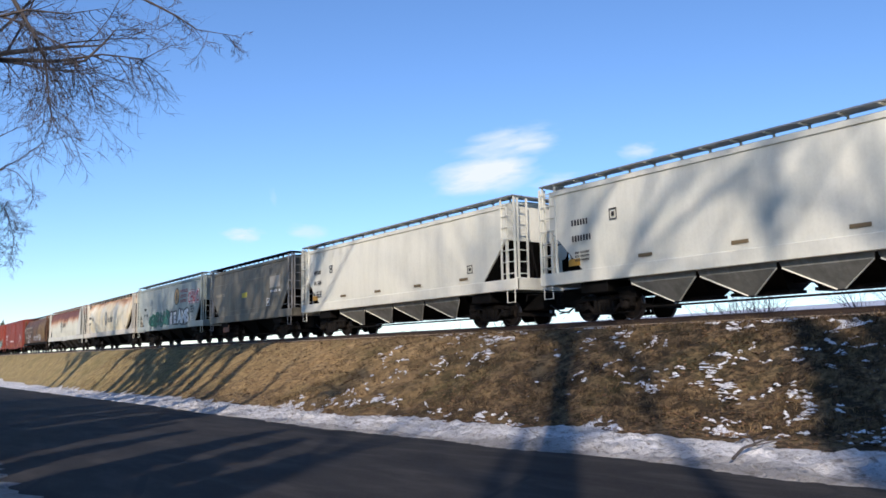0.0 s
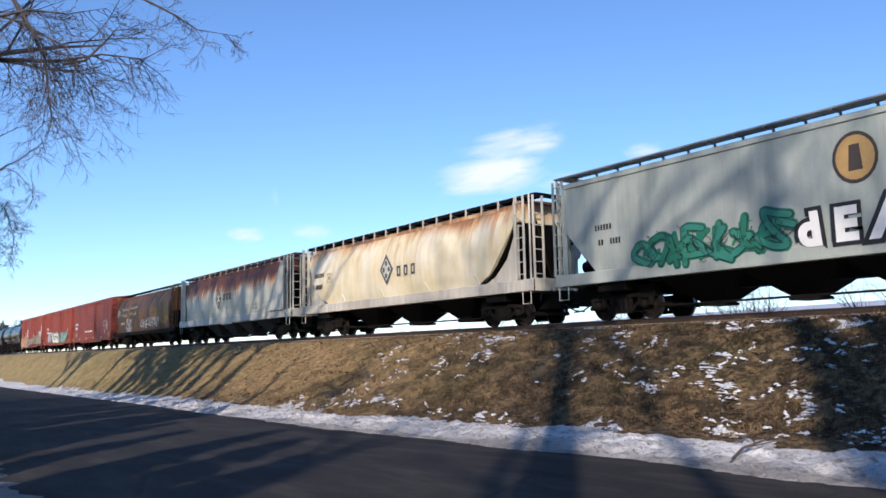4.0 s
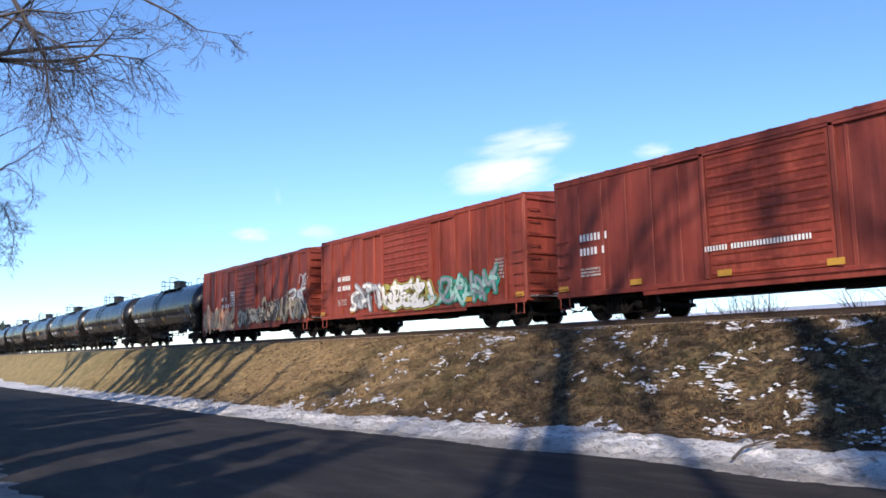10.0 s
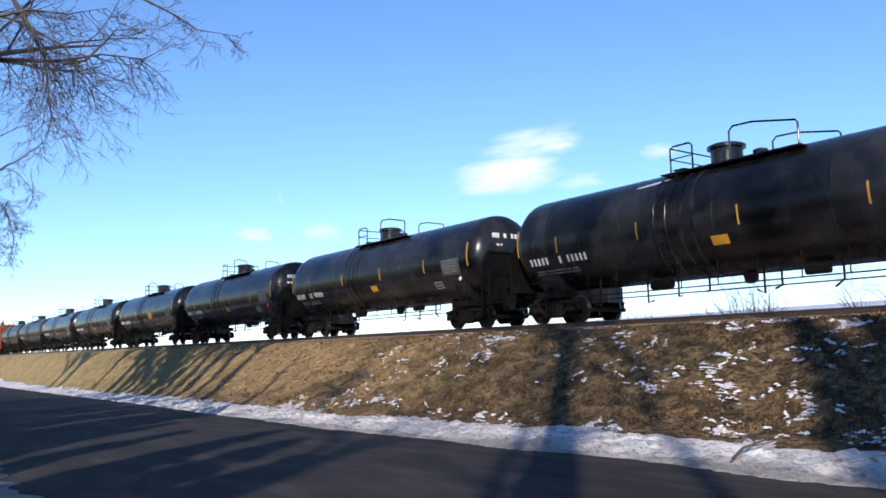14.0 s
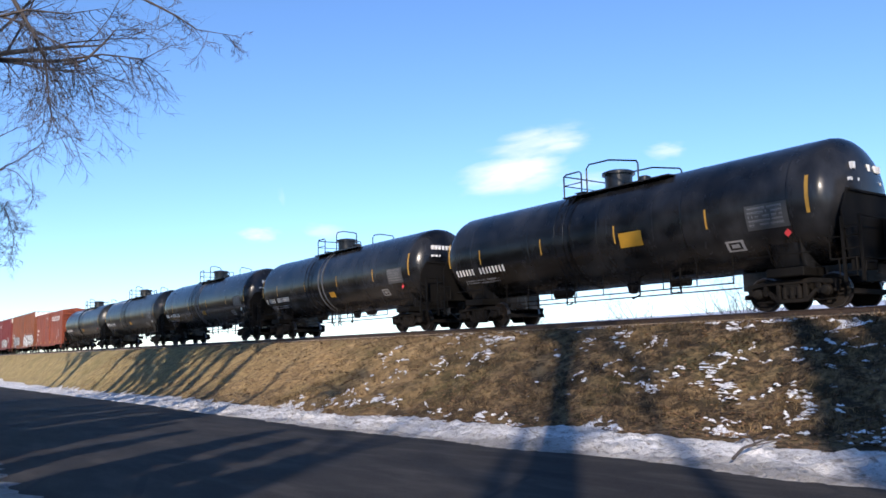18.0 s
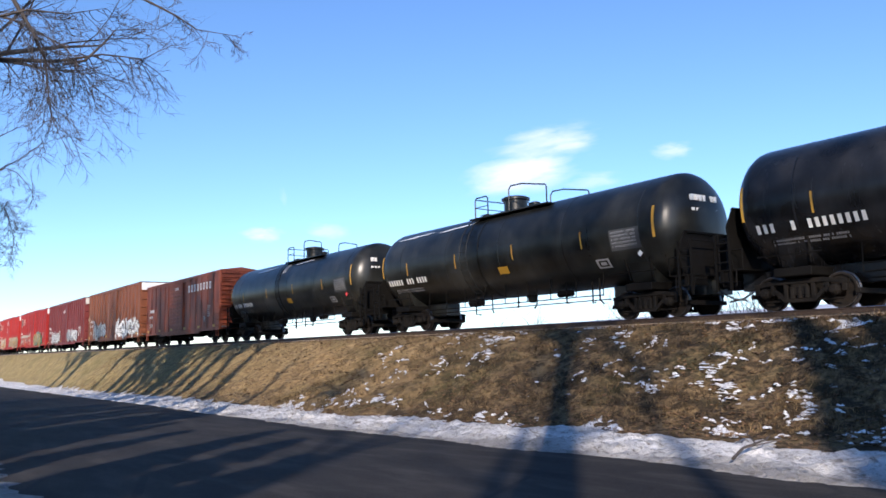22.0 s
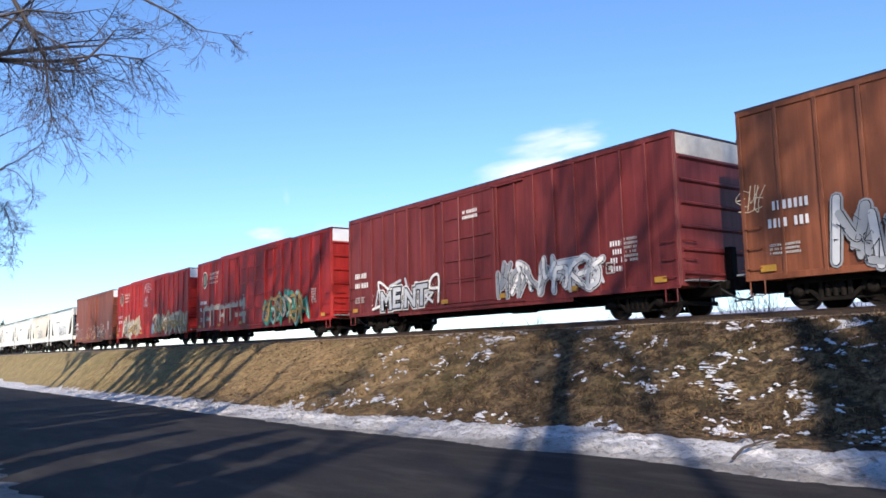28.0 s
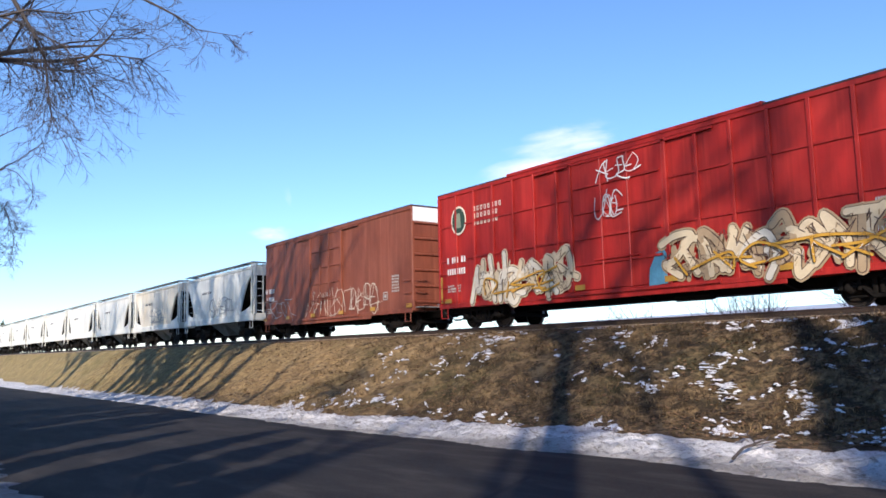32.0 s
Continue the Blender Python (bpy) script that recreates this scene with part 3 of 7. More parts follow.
def strokes(rnd, x, z, w, h):
    """One cell of sprayed shapes: rounded strokes, bent and leaning at random, some with a flick."""
    lean, sway = rnd.uniform(-0.18, 0.22), rnd.uniform(-0.1, 0.1)
    flip, turned = rnd.random() < 0.5, rnd.random() < 0.5
    out = []
    for line in rnd.choice(CURVES):
        pts = []
        for a, b in line:
            a, b = 1 - a if flip else a, 1 - b if turned else b
            a, b = a + rnd.gauss(0, 0.14), b + rnd.gauss(0, 0.12)
            pts.append((x + w * (a + lean * (b - 0.5)), z + h * (b + sway * (a - 0.5))))
        out.append(smooth_line(pts))
    if rnd.random() < 0.4:
        b = rnd.uniform(0.1, 0.9)
        out.append([(x + w * 0.7, z + h * b), (x + w * 1.15, z + h * (b + rnd.uniform(-0.15, 0.15)))])
    return out


def graffiti(car, x0, x1, z0, z1, y, letters, fills, line, back=None, seed=1, thick=0.20):
    """Sprayed work of interlocking shapes: a cloud behind, outlines, fills of one or more colours, highlights."""
    rnd = random.Random(seed)
    letters = int(letters * 1.3 + 0.5)
    w, h = (x1 - x0) / letters, z1 - z0
    cells = [(x0 - 0.1 * w + i * w * (1 - 0.25 / letters), z0 + rnd.uniform(0, 0.12) * h, w * 1.4, h * rnd.uniform(0.72, 0.95)) for i in range(letters)]
    shapes = [strokes(rnd, *c) for c in cells]
    tw = thick * min(w * 1.3, h) * 0.92
    if back is not None:
        g = Geo()
        for sh in shapes:
            for s in sh:
                ribbon(g, s, tw * 1.75, y - 0.002)
        for _ in range(letters * 3):
            a = x0 + (x1 - x0) * rnd.random()
            ribbon(g, [(a, z0 + h * rnd.uniform(0.05, 0.9)), (a + rnd.uniform(-0.2, 0.3), z0 + h * rnd.uniform(0.0, 0.95))], tw * rnd.uniform(0.5, 1.2), y - 0.002)
        tagged(part("sprayed_backing", g, back, car, smooth=0), kind="stuff")
    g = Geo()
    for sh in shapes:
        for s in sh:
            ribbon(g, s, tw * 1.22, y - 0.016)
    tagged(part("sprayed_outline", g, line, car, smooth=0), kind="stuff")
    sets = [Geo() for _ in fills]
    for i, sh in enumerate(shapes):
        for s in sh:
            ribbon(sets[rnd.randrange(len(fills))], s, tw, y - 0.030)
    for f, g in zip(fills, sets):
        if g.v:
            tagged(part("sprayed_fill", g, f, car, smooth=0), kind="stuff")
    g = Geo()
    for x, z, cw, ch in cells:
        for _ in range(6):
            a = x + cw * rnd.uniform(0.0, 1.0)
            b = z + ch * rnd.uniform(0.1, 0.95)
            ribbon(g, [(a, b), (a + rnd.uniform(-0.2, 0.25), b + rnd.uniform(-0.3, 0.25)), (a + rnd.uniform(-0.2, 0.25), b + rnd.uniform(-0.3, 0.25))], tw * rnd.uniform(0.06, 0.13), y - 0.044)
    tagged(part("sprayed_detail", g, line, car, smooth=0), kind="stuff")
    g = Geo()
    for x, z, cw, ch in cells:
        for _ in range(5):
            a = x + cw * rnd.uniform(0.0, 1.0)
            b = z + ch * rnd.uniform(0.1, 1.0)
            ribbon(g, [(a, b), (a + rnd.uniform(-0.12, 0.16), b + rnd.uniform(-0.14, 0.12))], tw * rnd.uniform(0.08, 0.2), y - 0.058)
    tagged(part("sprayed_highlight", g, SPRAY_WHITE if back is None else back, car, smooth=0), kind="stuff")


def scrawl(car, x, z, w, h, y, material, seed, n=9, thick=0.035):
    """A sprayed tag: quick angular letters that run into one another, some looped, with an underline."""
    rnd = random.Random(seed)
    g = Geo()
    cells = max(2, int(n / 3))
    cw = w / cells
    for i in range(cells):
        x0 = x + i * cw
        if rnd.random() < 0.35:
            r, a0 = rnd.uniform(0.3, 0.5), rnd.uniform(0, 6.28)
            ribbon(g, smooth_line([(x0 + cw * (0.5 + r * 1.2 * math.cos(a0 + 0.7 * k)), z + h * (0.5 + r * math.sin(a0 + 0.7 * k) * (1 + 0.06 * k))) for k in range(9)], 3), thick * 0.7, y - 0.002)
        for line in strokes(rnd, x0 - 0.2 * cw, z, cw * 1.6, h):
            ribbon(g, line, thick * rnd.uniform(0.5, 0.85), y - 0.002)
    if rnd.random() < 0.6:
        ribbon(g, [(x, z + 0.05 * h), (x + w * 0.4, z - 0.04 * h), (x + w * 0.95, z + 0.12 * h)], thick * 0.6, y - 0.002)
    return tagged(part("sprayed_tag", g, material, car, smooth=0), kind="stuff")


def lettering(car, text, x, z, y, size, material, width=1.0):
    """Real lettering in the built-in font, flat on the car's side."""
    cu = bpy.data.curves.new("lettering", "FONT")
    cu.body, cu.size, cu.extrude = text, size, 0.002
    ob = bpy.data.objects.new("lettering_source", cu)
    me = bpy.data.meshes.new_from_object(ob)
    bpy.data.objects.remove(ob)
    me.materials.clear()
    me.materials.append(material)
    p = part("lettering", me, None, car)
    p.matrix_basis = Matrix.Translation((x, y - 0.004, z)) @ pose(0, 0, 0, 90, 0, 0) @ Matrix.Diagonal((width, 1, 1, 1))
    return p


def sprayed_word(car, text, x0, x1, z0, z1, y, fill, line, back=None, seed=1, fat=0.035):
    """Fat sprayed letters, each leaning its own way: a wide outline, and the fill in front of it."""
    rnd = random.Random(seed)
    w, h = (x1 - x0) / len(text), z1 - z0
    layers = [(fat * 2.7, line, "sprayed_outline", 0.004), (fat, fill, "sprayed_fill", 0.012)]
    if back:
        layers.insert(0, (fat * 3.8, back, "sprayed_backing", 0.0))
    lean = [(rnd.uniform(-0.18, 0.18), rnd.uniform(0.0, 0.08), rnd.uniform(0.9, 1.08), rnd.uniform(-0.02, 0.02)) for _ in text]
    for off, mat, name, lift in layers:
        vs, fs = [], []
        for i, ch in enumerate(text):
            cu = bpy.data.curves.new("letter_source", "FONT")
            cu.body, cu.size, cu.offset, cu.resolution_u = ch, 1.0, off, 4
            ob = bpy.data.objects.new("letter_source", cu)
            me = bpy.data.meshes.new_from_object(ob)
            bpy.data.objects.remove(ob)
            sx = max((q.co.x for q in me.vertices), default=1.0) + 0.01
            sl, up, k, yaw = lean[i]
            b0 = len(vs)
            for q in me.vertices:
                u, v = q.co.x / (0.62 if sx < 0.5 else 0.74), q.co.y / 0.72
                vs.append((x0 + w * (i + 0.06 + u * 0.98 * k + sl * v * 0.5), y - lift - 0.0012 * i, z0 + h * (up + v * k * 0.92 + yaw * u)))
            fs += [tuple(b0 + m for m in f.vertices) for f in me.polygons]
            bpy.data.meshes.remove(me)
        tagged(part(name, Geo().add(vs, fs), mat, car, smooth=0), kind="stuff")


# ---- boxcars ----
def boxcar(label, s0, s1, top, body, roofing, ribs=14, door="plug", door_span=(-1.6, 1.6), end_cap=None, sill=0.80, peak=0.16, end_ribs=6, truck_in=2.0, door_mat=None, gap=0.85, rib_out=0.06):
    """A boxcar between the couplings s0 < s1 (metres along the train at 0 s). top: height of the eaves over the rail."""
    length = s1 - s0
    car = thing("boxcar", pose((s0 + s1) / 2, TRACK_Y, RAIL_Z), label, "boxcar", "cars of the freight train")
    hl = length / 2 - gap
    w = 1.52
    running_gear(car, length, hl - truck_in)
    box = part("body", Geo().prism([(-w, sill), (w, sill), (w, top), (-w, top)], "x", -hl, hl), body, car, bevel=0.02)
    # roof: low gable with seams across
    roof = Geo().prism([(-w - 0.03, top + 0.003), (w + 0.03, top + 0.003), (w + 0.03, top + 0.05), (0, top + peak), (-w - 0.03, top + 0.05)], "x", -hl - 0.02, hl + 0.02)
    part("roof", roof, roofing, car)
    nseam = 14
    y0_, z0_, z1_ = -w - 0.02, top + 0.02, top + peak - 0.01
    seam = Geo().add([(-0.04, y0_, z0_), (0.04, y0_, z0_), (0.04, y0_, z0_ + 0.05), (-0.04, y0_, z0_ + 0.05), (-0.04, 0, z1_), (0.04, 0, z1_), (0.04, 0, z1_ + 0.06), (-0.04, 0, z1_ + 0.06)],
                     [(0, 1, 2, 3), (4, 7, 6, 5), (0, 4, 5, 1), (3, 2, 6, 7), (0, 3, 7, 4), (1, 5, 6, 2)]).mesh("roof_seam", roofing, 0)
    for i in range(nseam + 1 if peak > 0.1 else 0):
        part("roof_seam", seam, None, car, at=pose(-hl + 0.1 + (2 * hl - 0.2) * i / nseam, 0, 0))
    # posts on the outside of the side sheets
    d0, d1 = door_span
    rw = 0.05
    if ribs:
        rib_mesh = Geo().box(-rw, rw, -rib_out, 0.0, sill + 0.02, top - 0.12).mesh("side_post", body, 0, 0.008)
        for i in range(ribs + 1):
            x = -hl + 0.06 + (2 * hl - 0.12) * i / ribs
            if d0 - 0.15 < x < d1 + 0.15:
                continue
            part("side_post", rib_mesh, None, car, at=pose(x, -w, 0))
    part("top_chord", Geo().box(-hl, hl, -w - 0.04, -w, top - 0.14, top - 0.003), body, car, bevel=0.008)
    part("side_sill", Geo().box(-hl, hl, -w - 0.05, -w, sill - 0.06, sill + 0.10).box(-hl * 0.55, hl * 0.55, -w - 0.03, -w, sill - 0.18, sill - 0.06), body, car, bevel=0.008)
    # door
    dm = door_mat or body
    dw = d1 - d0
    for x in (d0 - 0.09, d1 + 0.09):
        part("door_post", Geo().box(x - 0.06, x + 0.06, -w - 0.10, -w, sill + 0.1, top - 0.14), body, car, bevel=0.008)
    leaf = part("door", Geo().box(d0, d1, -w - 0.06, -w + 0.01, sill + 0.12, top - 0.2), dm, car, bevel=0.012)
    if door == "plug":
        bump = Geo().box(d0 + 0.1, d1 - 0.1, -w - 0.11, -w - 0.06, -0.035, 0.035).mesh("door_rib", dm, 0)
        for i in range(1, 5):
            part("door_rib", bump, None, leaf, at=pose(0, 0, sill + 0.12 + (top - 0.32 - sill) * i / 5))
        for x in (d0 + 0.35 * dw, d0 + 0.65 * dw):
            part("locking_bar", Geo().tube([(x, -w - 0.11, sill + 0.1), (x, -w - 0.11, top - 0.25)], 0.025, 6), dm, leaf)
        part("door_handle", Geo().tube([(d0 + 0.25 * dw, -w - 0.12, sill + 1.0), (d1 - 0.25 * dw, -w - 0.12, sill + 1.0)], 0.03, 6), dm, leaf)
    else:
        n = 13
        fold = Geo().prism([(-w - 0.06, -0.06), (-w - 0.095, -0.02), (-w - 0.095, 0.02), (-w - 0.06, 0.06)], "x", d0 + 0.08, d1 - 0.08).mesh("door_fold", dm, 0)
        for i in range(n):
            part("door_fold", fold, None, leaf, at=pose(0, 0, sill + 0.22 + (top - 0.55 - sill) * i / (n - 1)))
    for za, zb_ in ((sill - 0.02, sill + 0.07), (top - 0.24, top - 0.17)):
        part("door_track", Geo().box(d0 - 1.7, d1 + 1.7, -w - 0.10, -w - 0.03, za, zb_), body, car, smooth=0)
    # ends with pressed horizontal ribs
    for s in (-1, 1):
        e = part("end_wall", Geo().box(min(s * hl, s * (hl + 0.03)), max(s * hl, s * (hl + 0.03)), -w + 0.02, w - 0.02, sill, top - 0.02), body, car, bevel=0.006)
        er = Geo().prism([(s * (hl + 0.03), -0.07), (s * (hl + 0.11), -0.02), (s * (hl + 0.11), 0.02), (s * (hl + 0.03), 0.07)], "y", -w + 0.08, w - 0.08).mesh("end_rib", body, 0)
        for i in range(end_ribs):
            part("end_rib", er, None, e, at=pose(0, 0, sill + 0.35 + (top - sill - (1.05 if end_cap else 0.5)) * i / max(1, end_ribs - 1)))
        if end_cap:
            part("end_marking", Geo().box(min(s * (hl + 0.03), s * (hl + 0.036)), max(s * (hl + 0.03), s * (hl + 0.036)), -w + 0.04, w - 0.04, top - 0.62, top - 0.03), end_cap, e, "white clearance marking", smooth=0)
        part("end_platform", Geo().box(min(s * (hl + 0.03), s * (hl + 0.35)), max(s * (hl + 0.03), s * (hl + 0.35)), -w + 0.1, w - 0.1, sill + 0.12, sill + 0.16), GALV, car, smooth=0)
        ladder(car, s * (hl - 0.32), -w - 0.05, sill, sill + 1.5 if end_cap else sill + 1.9, 0.42, body, name="grab_iron", stiles=False)
        ladder(car, s * (hl + 0.16), -w + 0.35, sill, sill + 1.5 if end_cap else top - 0.3, 0.5, body, "y", name="grab_iron", stiles=False)
        part("brake_stand", Geo().box(min(s * (hl + 0.1), s * (hl + 0.32)), max(s * (hl + 0.1), s * (hl + 0.32)), 0.35, 0.62, sill + 0.2, sill + 1.15), GEAR, car, bevel=0.02)
        part("uncoupling_lever", Geo().tube([(s * (hl + 0.12), -w + 0.1, sill - 0.02), (s * (hl + 0.3), -0.7, sill - 0.05), (s * (hl + 0.42), -0.15, sill + 0.12)], 0.022, 5), GEAR, car)
        part("draft_box", Geo().box(min(s * (hl - 0.5), s * (hl + gap - 0.45)), max(s * (hl - 0.5), s * (hl + gap - 0.45)), -0.36, 0.36, 0.52, sill + 0.14), DARK, car, bevel=0.02)
        stirrup(car, s * (hl - 0.32), -w - 0.03, sill, body)
    # underframe
    part("centre_sill", Geo().box(-hl, hl, -0.32, 0.32, sill - 0.28, sill - 0.005), DARK, car)
    cross = Geo().prism([(-w + 0.02, sill - 0.01), (-0.32, sill - 0.27), (0.32, sill - 0.27), (w - 0.02, sill - 0.01)], "x", -0.06, 0.06).mesh("cross_bearer", DARK, 0)
    for i in range(5):
        part("cross_bearer", cross, None, car, at=pose(-hl * 0.5 + hl * i / 4, 0, 0))
    part("brake_reservoir", Geo().tube([(1.2, -0.7, sill - 0.22), (2.4, -0.7, sill - 0.22)], 0.17, 10), DARK, car)
    return car


def box_marks(car, hl, seed, sill=0.8, number_x=None, lot=WHITE):
    """Small stencils and reflectors that every boxcar carries."""
    y = -1.566
    nx = number_x if number_x is not None else -hl + 0.9
    bars(car, nx, sill + 1.85, y, 1.1, 0.36, 1, lot, seed=seed)
    bars(car, nx, sill + 1.42, y, 1.1, 0.36, 1, lot, seed=seed + 1)
    bars(car, nx, sill + 0.80, y, 0.8, 0.30, 3, STENCIL, seed=seed + 2)
    for i in range(6):
        x = -hl + 0.35 + (2 * hl - 1.1) * i / 5
        patch(car, x, sill + 0.14, y - 0.05, 0.42, 0.16, YELLOW)
    framed(car, hl - 2.6, sill + 0.55, y, 0.36, 0.34, STENCIL)
    bars(car, hl - 1.9, sill + 1.55, y, 0.55, 0.75, 6, STENCIL, seed=seed + 3)


# ---- covered hoppers ----
def hopper(label, s0, s1, top, body, half, mid, inset, belly, sill_z, bays, truck_in=2.2, body_in=0.95, walk_mat=None, rust_roof=None, trough=0.55, sill_mat=None, end_mat=None, curved_end=False, bay_mat=None, bay_top=0.5, tips=None, bracket_mat=None, ladder_w=0.42):
    """A covered hopper. half(z): half width at a height; mid: height where the end slope starts; inset: how far in it meets the sill; belly: bottom of the sides."""
    length = s1 - s0
    car = thing("covered_hopper_car", pose((s0 + s1) / 2, TRACK_Y, RAIL_Z), label, "hopper car", "cars of the freight train")
    hl = length / 2 - 0.58          # end of the frame
    bl = hl - body_in               # end of the body
    running_gear(car, length, hl - truck_in)
    # body: stations along x, its bottom rising towards the ends along the slope sheets
    xs = [-bl, -bl + inset * 0.33, -bl + inset * 0.66, -bl + inset]
    xs = xs + [xs[-1] + (2 * (bl - inset)) * i / 8 for i in range(1, 8)] + [-v for v in reversed(xs)]
    n = 18
    vs, fs = [], []
    for x in xs:
        k = max(0.0, min(1.0, (bl - abs(x)) / inset))
        if curved_end:
            k = k ** 1.6 if curved_end == "open" else 1 - (1 - k) ** 1.7
        zb = mid + (belly - mid) * k
        ring = []
        for i in range(n + 1):
            z = zb + (top - zb) * i / n
            ring.append((x, -half(z), z))
        for i in range(n, -1, -1):
            z = zb + (top - zb) * i / n
            ring.append((x, half(z), z))
        vs += ring
    m = 2 * (n + 1)
    for i in range(len(xs) - 1):
        for j in range(m):
            a, b = i * m + j, i * m + (j + 1) % m
            fs.append((a, b, b + m, a + m))
    fs += [tuple(range(m))[::-1], tuple(range((len(xs) - 1) * m, len(xs) * m))]
    part("body", Geo().add(vs, fs), body, car, smooth=28)
    sm = sill_mat or body
    w = half(belly)
    part("side_sill", Geo().box(-hl, hl, -w - 0.05, -w + 0.06, sill_z, belly + 0.02).box(-hl, hl, w - 0.06, w + 0.05, sill_z, belly + 0.02), sm, car, bevel=0.015)
    wt_ = half(top - 0.1)
    part("top_chord", Geo().box(-bl - 0.02, bl + 0.02, -wt_ - 0.05, -wt_ + 0.02, top - 0.16, top - 0.02), body, car, bevel=0.012)
    # roof with round-topped trough hatch
    part("roof", Geo().prism([(-half(top), top), (half(top), top), (half(top) - 0.3, top + 0.10), (0.5, top + 0.16), (-0.5, top + 0.16), (-half(top) + 0.3, top + 0.10)], "x", -bl, bl), rust_roof or body, car, bevel=0.02)
    part("roof_hatch", Geo().prism([(-0.33, top + 0.15), (0.33, top + 0.15), (0.30, top + 0.24), (-0.30, top + 0.24)], "x", -bl + 0.5, bl - 0.5), rust_roof or body, car, bevel=0.01)
    # running boards on brackets
    wm = walk_mat or GALV
    for s in (-1, 1):
        yb = s * (half(top) - 0.18)
        board = part("running_board", Geo().box(-hl + 0.1, hl - 0.1, yb - 0.26, yb + 0.22, top + (0.13 if bracket_mat else 0.21), top + 0.25), wm, car, smooth=0)
        nb = 17
        post = Geo().box(-0.028, 0.028, -0.22 * s - 0.02, -0.22 * s + 0.02, top - 0.02, top + 0.21).box(-0.03, 0.03, -0.24, 0.2, top + 0.18 if not bracket_mat else top + 0.10, top + 0.208 if not bracket_mat else top + 0.126)
        if bracket_mat:
            post.box(-0.03, 0.03, min(s * 0.265, s * 0.30), max(s * 0.265, s * 0.30), top - 0.10, top + 0.28)
        post = post.mesh("board_bracket", bracket_mat or (wm if walk_mat else sm), 0)
        for i in range(nb):
            part("board_bracket", post, None, board, at=pose(-bl + 0.2 + (2 * bl - 0.4) * i / (nb - 1), yb, 0))
        part("end_platform_board", Geo().box(min(s * (hl - 0.1), s * (hl - 0.6)), max(s * (hl - 0.1), s * (hl - 0.6)), -half(top) + 0.34, half(top) - 0.34, top + 0.205, top + 0.245), wm, car, smooth=0)
    # ends
    em = end_mat or sm
    for s in (-1, 1):
        part("end_sill", Geo().box(min(s * hl, s * (hl - 0.12)), max(s * hl, s * (hl - 0.12)), -w - 0.02, w + 0.02, sill_z, belly + 0.05), sm, car, bevel=0.012)
        slope = [(s * bl, belly - 0.05), (s * (bl - inset), belly - 0.05), (s * (bl - inset * 0.66), mid + (belly - mid) * 0.66), (s * (bl - inset * 0.33), mid + (belly - mid) * 0.33), (s * bl, mid)]
        line = []
        for f in (0.0, 0.25, 0.5, 0.75, 1.0):
            k = f ** 1.6 if curved_end == "open" else 1 - (1 - f) ** 1.7 if curved_end else f
            line.append((s * (bl - inset * f), mid + (belly - mid) * k))
        # Slope sheet coloured black: the shade under the end is put into its colour.
        part("slope_sheet", Geo().prism([(u + s * 0.004, v_ - 0.01) for u, v_ in line] + [(u + s * 0.03, v_ - 0.04) for u, v_ in reversed(line)], "y", -w + 0.03, w - 0.03), DARK, car, "slope sheet under the end, blackened to stand for shade", smooth=0)
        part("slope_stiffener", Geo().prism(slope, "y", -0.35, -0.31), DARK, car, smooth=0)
        # Black plate added on the far side to block the sky behind the opening.
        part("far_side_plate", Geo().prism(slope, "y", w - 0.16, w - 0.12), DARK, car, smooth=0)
        if curved_end == "plated":
            part("corner_plate", Geo().prism([(s * bl, belly - 0.03), (s * (bl - inset), belly - 0.03), (s * (bl - inset * 0.62), mid + (belly - mid) * 0.88), (s * (bl - inset * 0.3), mid + (belly - mid) * 0.6), (s * bl, mid)], "y", -w + 0.16, -w + 0.20), sm, car, smooth=0)
        if curved_end == "open":
            part("corner_plate", Geo().prism([(s * bl, belly - 0.03), (s * (bl - inset), belly - 0.03), (s * (bl - inset * 0.96), belly + 0.18), (s * (bl - inset * 0.80), belly + 0.22), (s * (bl - inset * 0.45), belly + 0.30), (s * bl, belly + 0.55)], "y", -w - 0.012, -w + 0.03), sm, car, smooth=0)
        tx = s * (hl - truck_in)
        part("draft_box", Geo().box(min(s * (hl - 1.4), s * (hl + 0.22)), max(s * (hl - 1.4), s * (hl + 0.22)), -0.40, 0.40, 0.52, 1.12), DARK, car, bevel=0.02)
        part("body_bolster", Geo().box(tx - 0.55, tx + 0.55, -w + 0.12, w - 0.12, 0.84, sill_z + 0.04), DARK, car, bevel=0.02)
        part("brake_lever", Geo().box(tx - s * 0.9 - 0.35, tx - s * 0.9 + 0.35, -1.0, -0.7, 0.62, 0.98), DARK, car, bevel=0.02)
        part("air_reservoir" if s < 0 else "brake_cylinder", Geo().tube([(s * (bl - 0.75), -0.75, belly + 0.28), (s * (bl - 0.05), -0.75, belly + 0.28)], 0.19, 10), DARK, car)
        part("end_deck", Geo().box(min(s * (hl - 0.12), s * (bl - inset)), max(s * (hl - 0.12), s * (bl - inset)), -w + 0.07, w - 0.07, belly - 0.12, belly - 0.06), DARK, car, smooth=0)
        for yy in (-w + 0.02, w - 0.02):
            part("corner_post", Geo().box(s * bl - 0.05, s * bl + 0.05, yy - 0.04, yy + 0.04, belly, top), em, car, bevel=0.008)
            part("end_post", Geo().tube([(s * (hl - 0.15), yy, belly), (s * (hl - 0.15), yy, top + 0.2)], 0.032, 6), em, car)
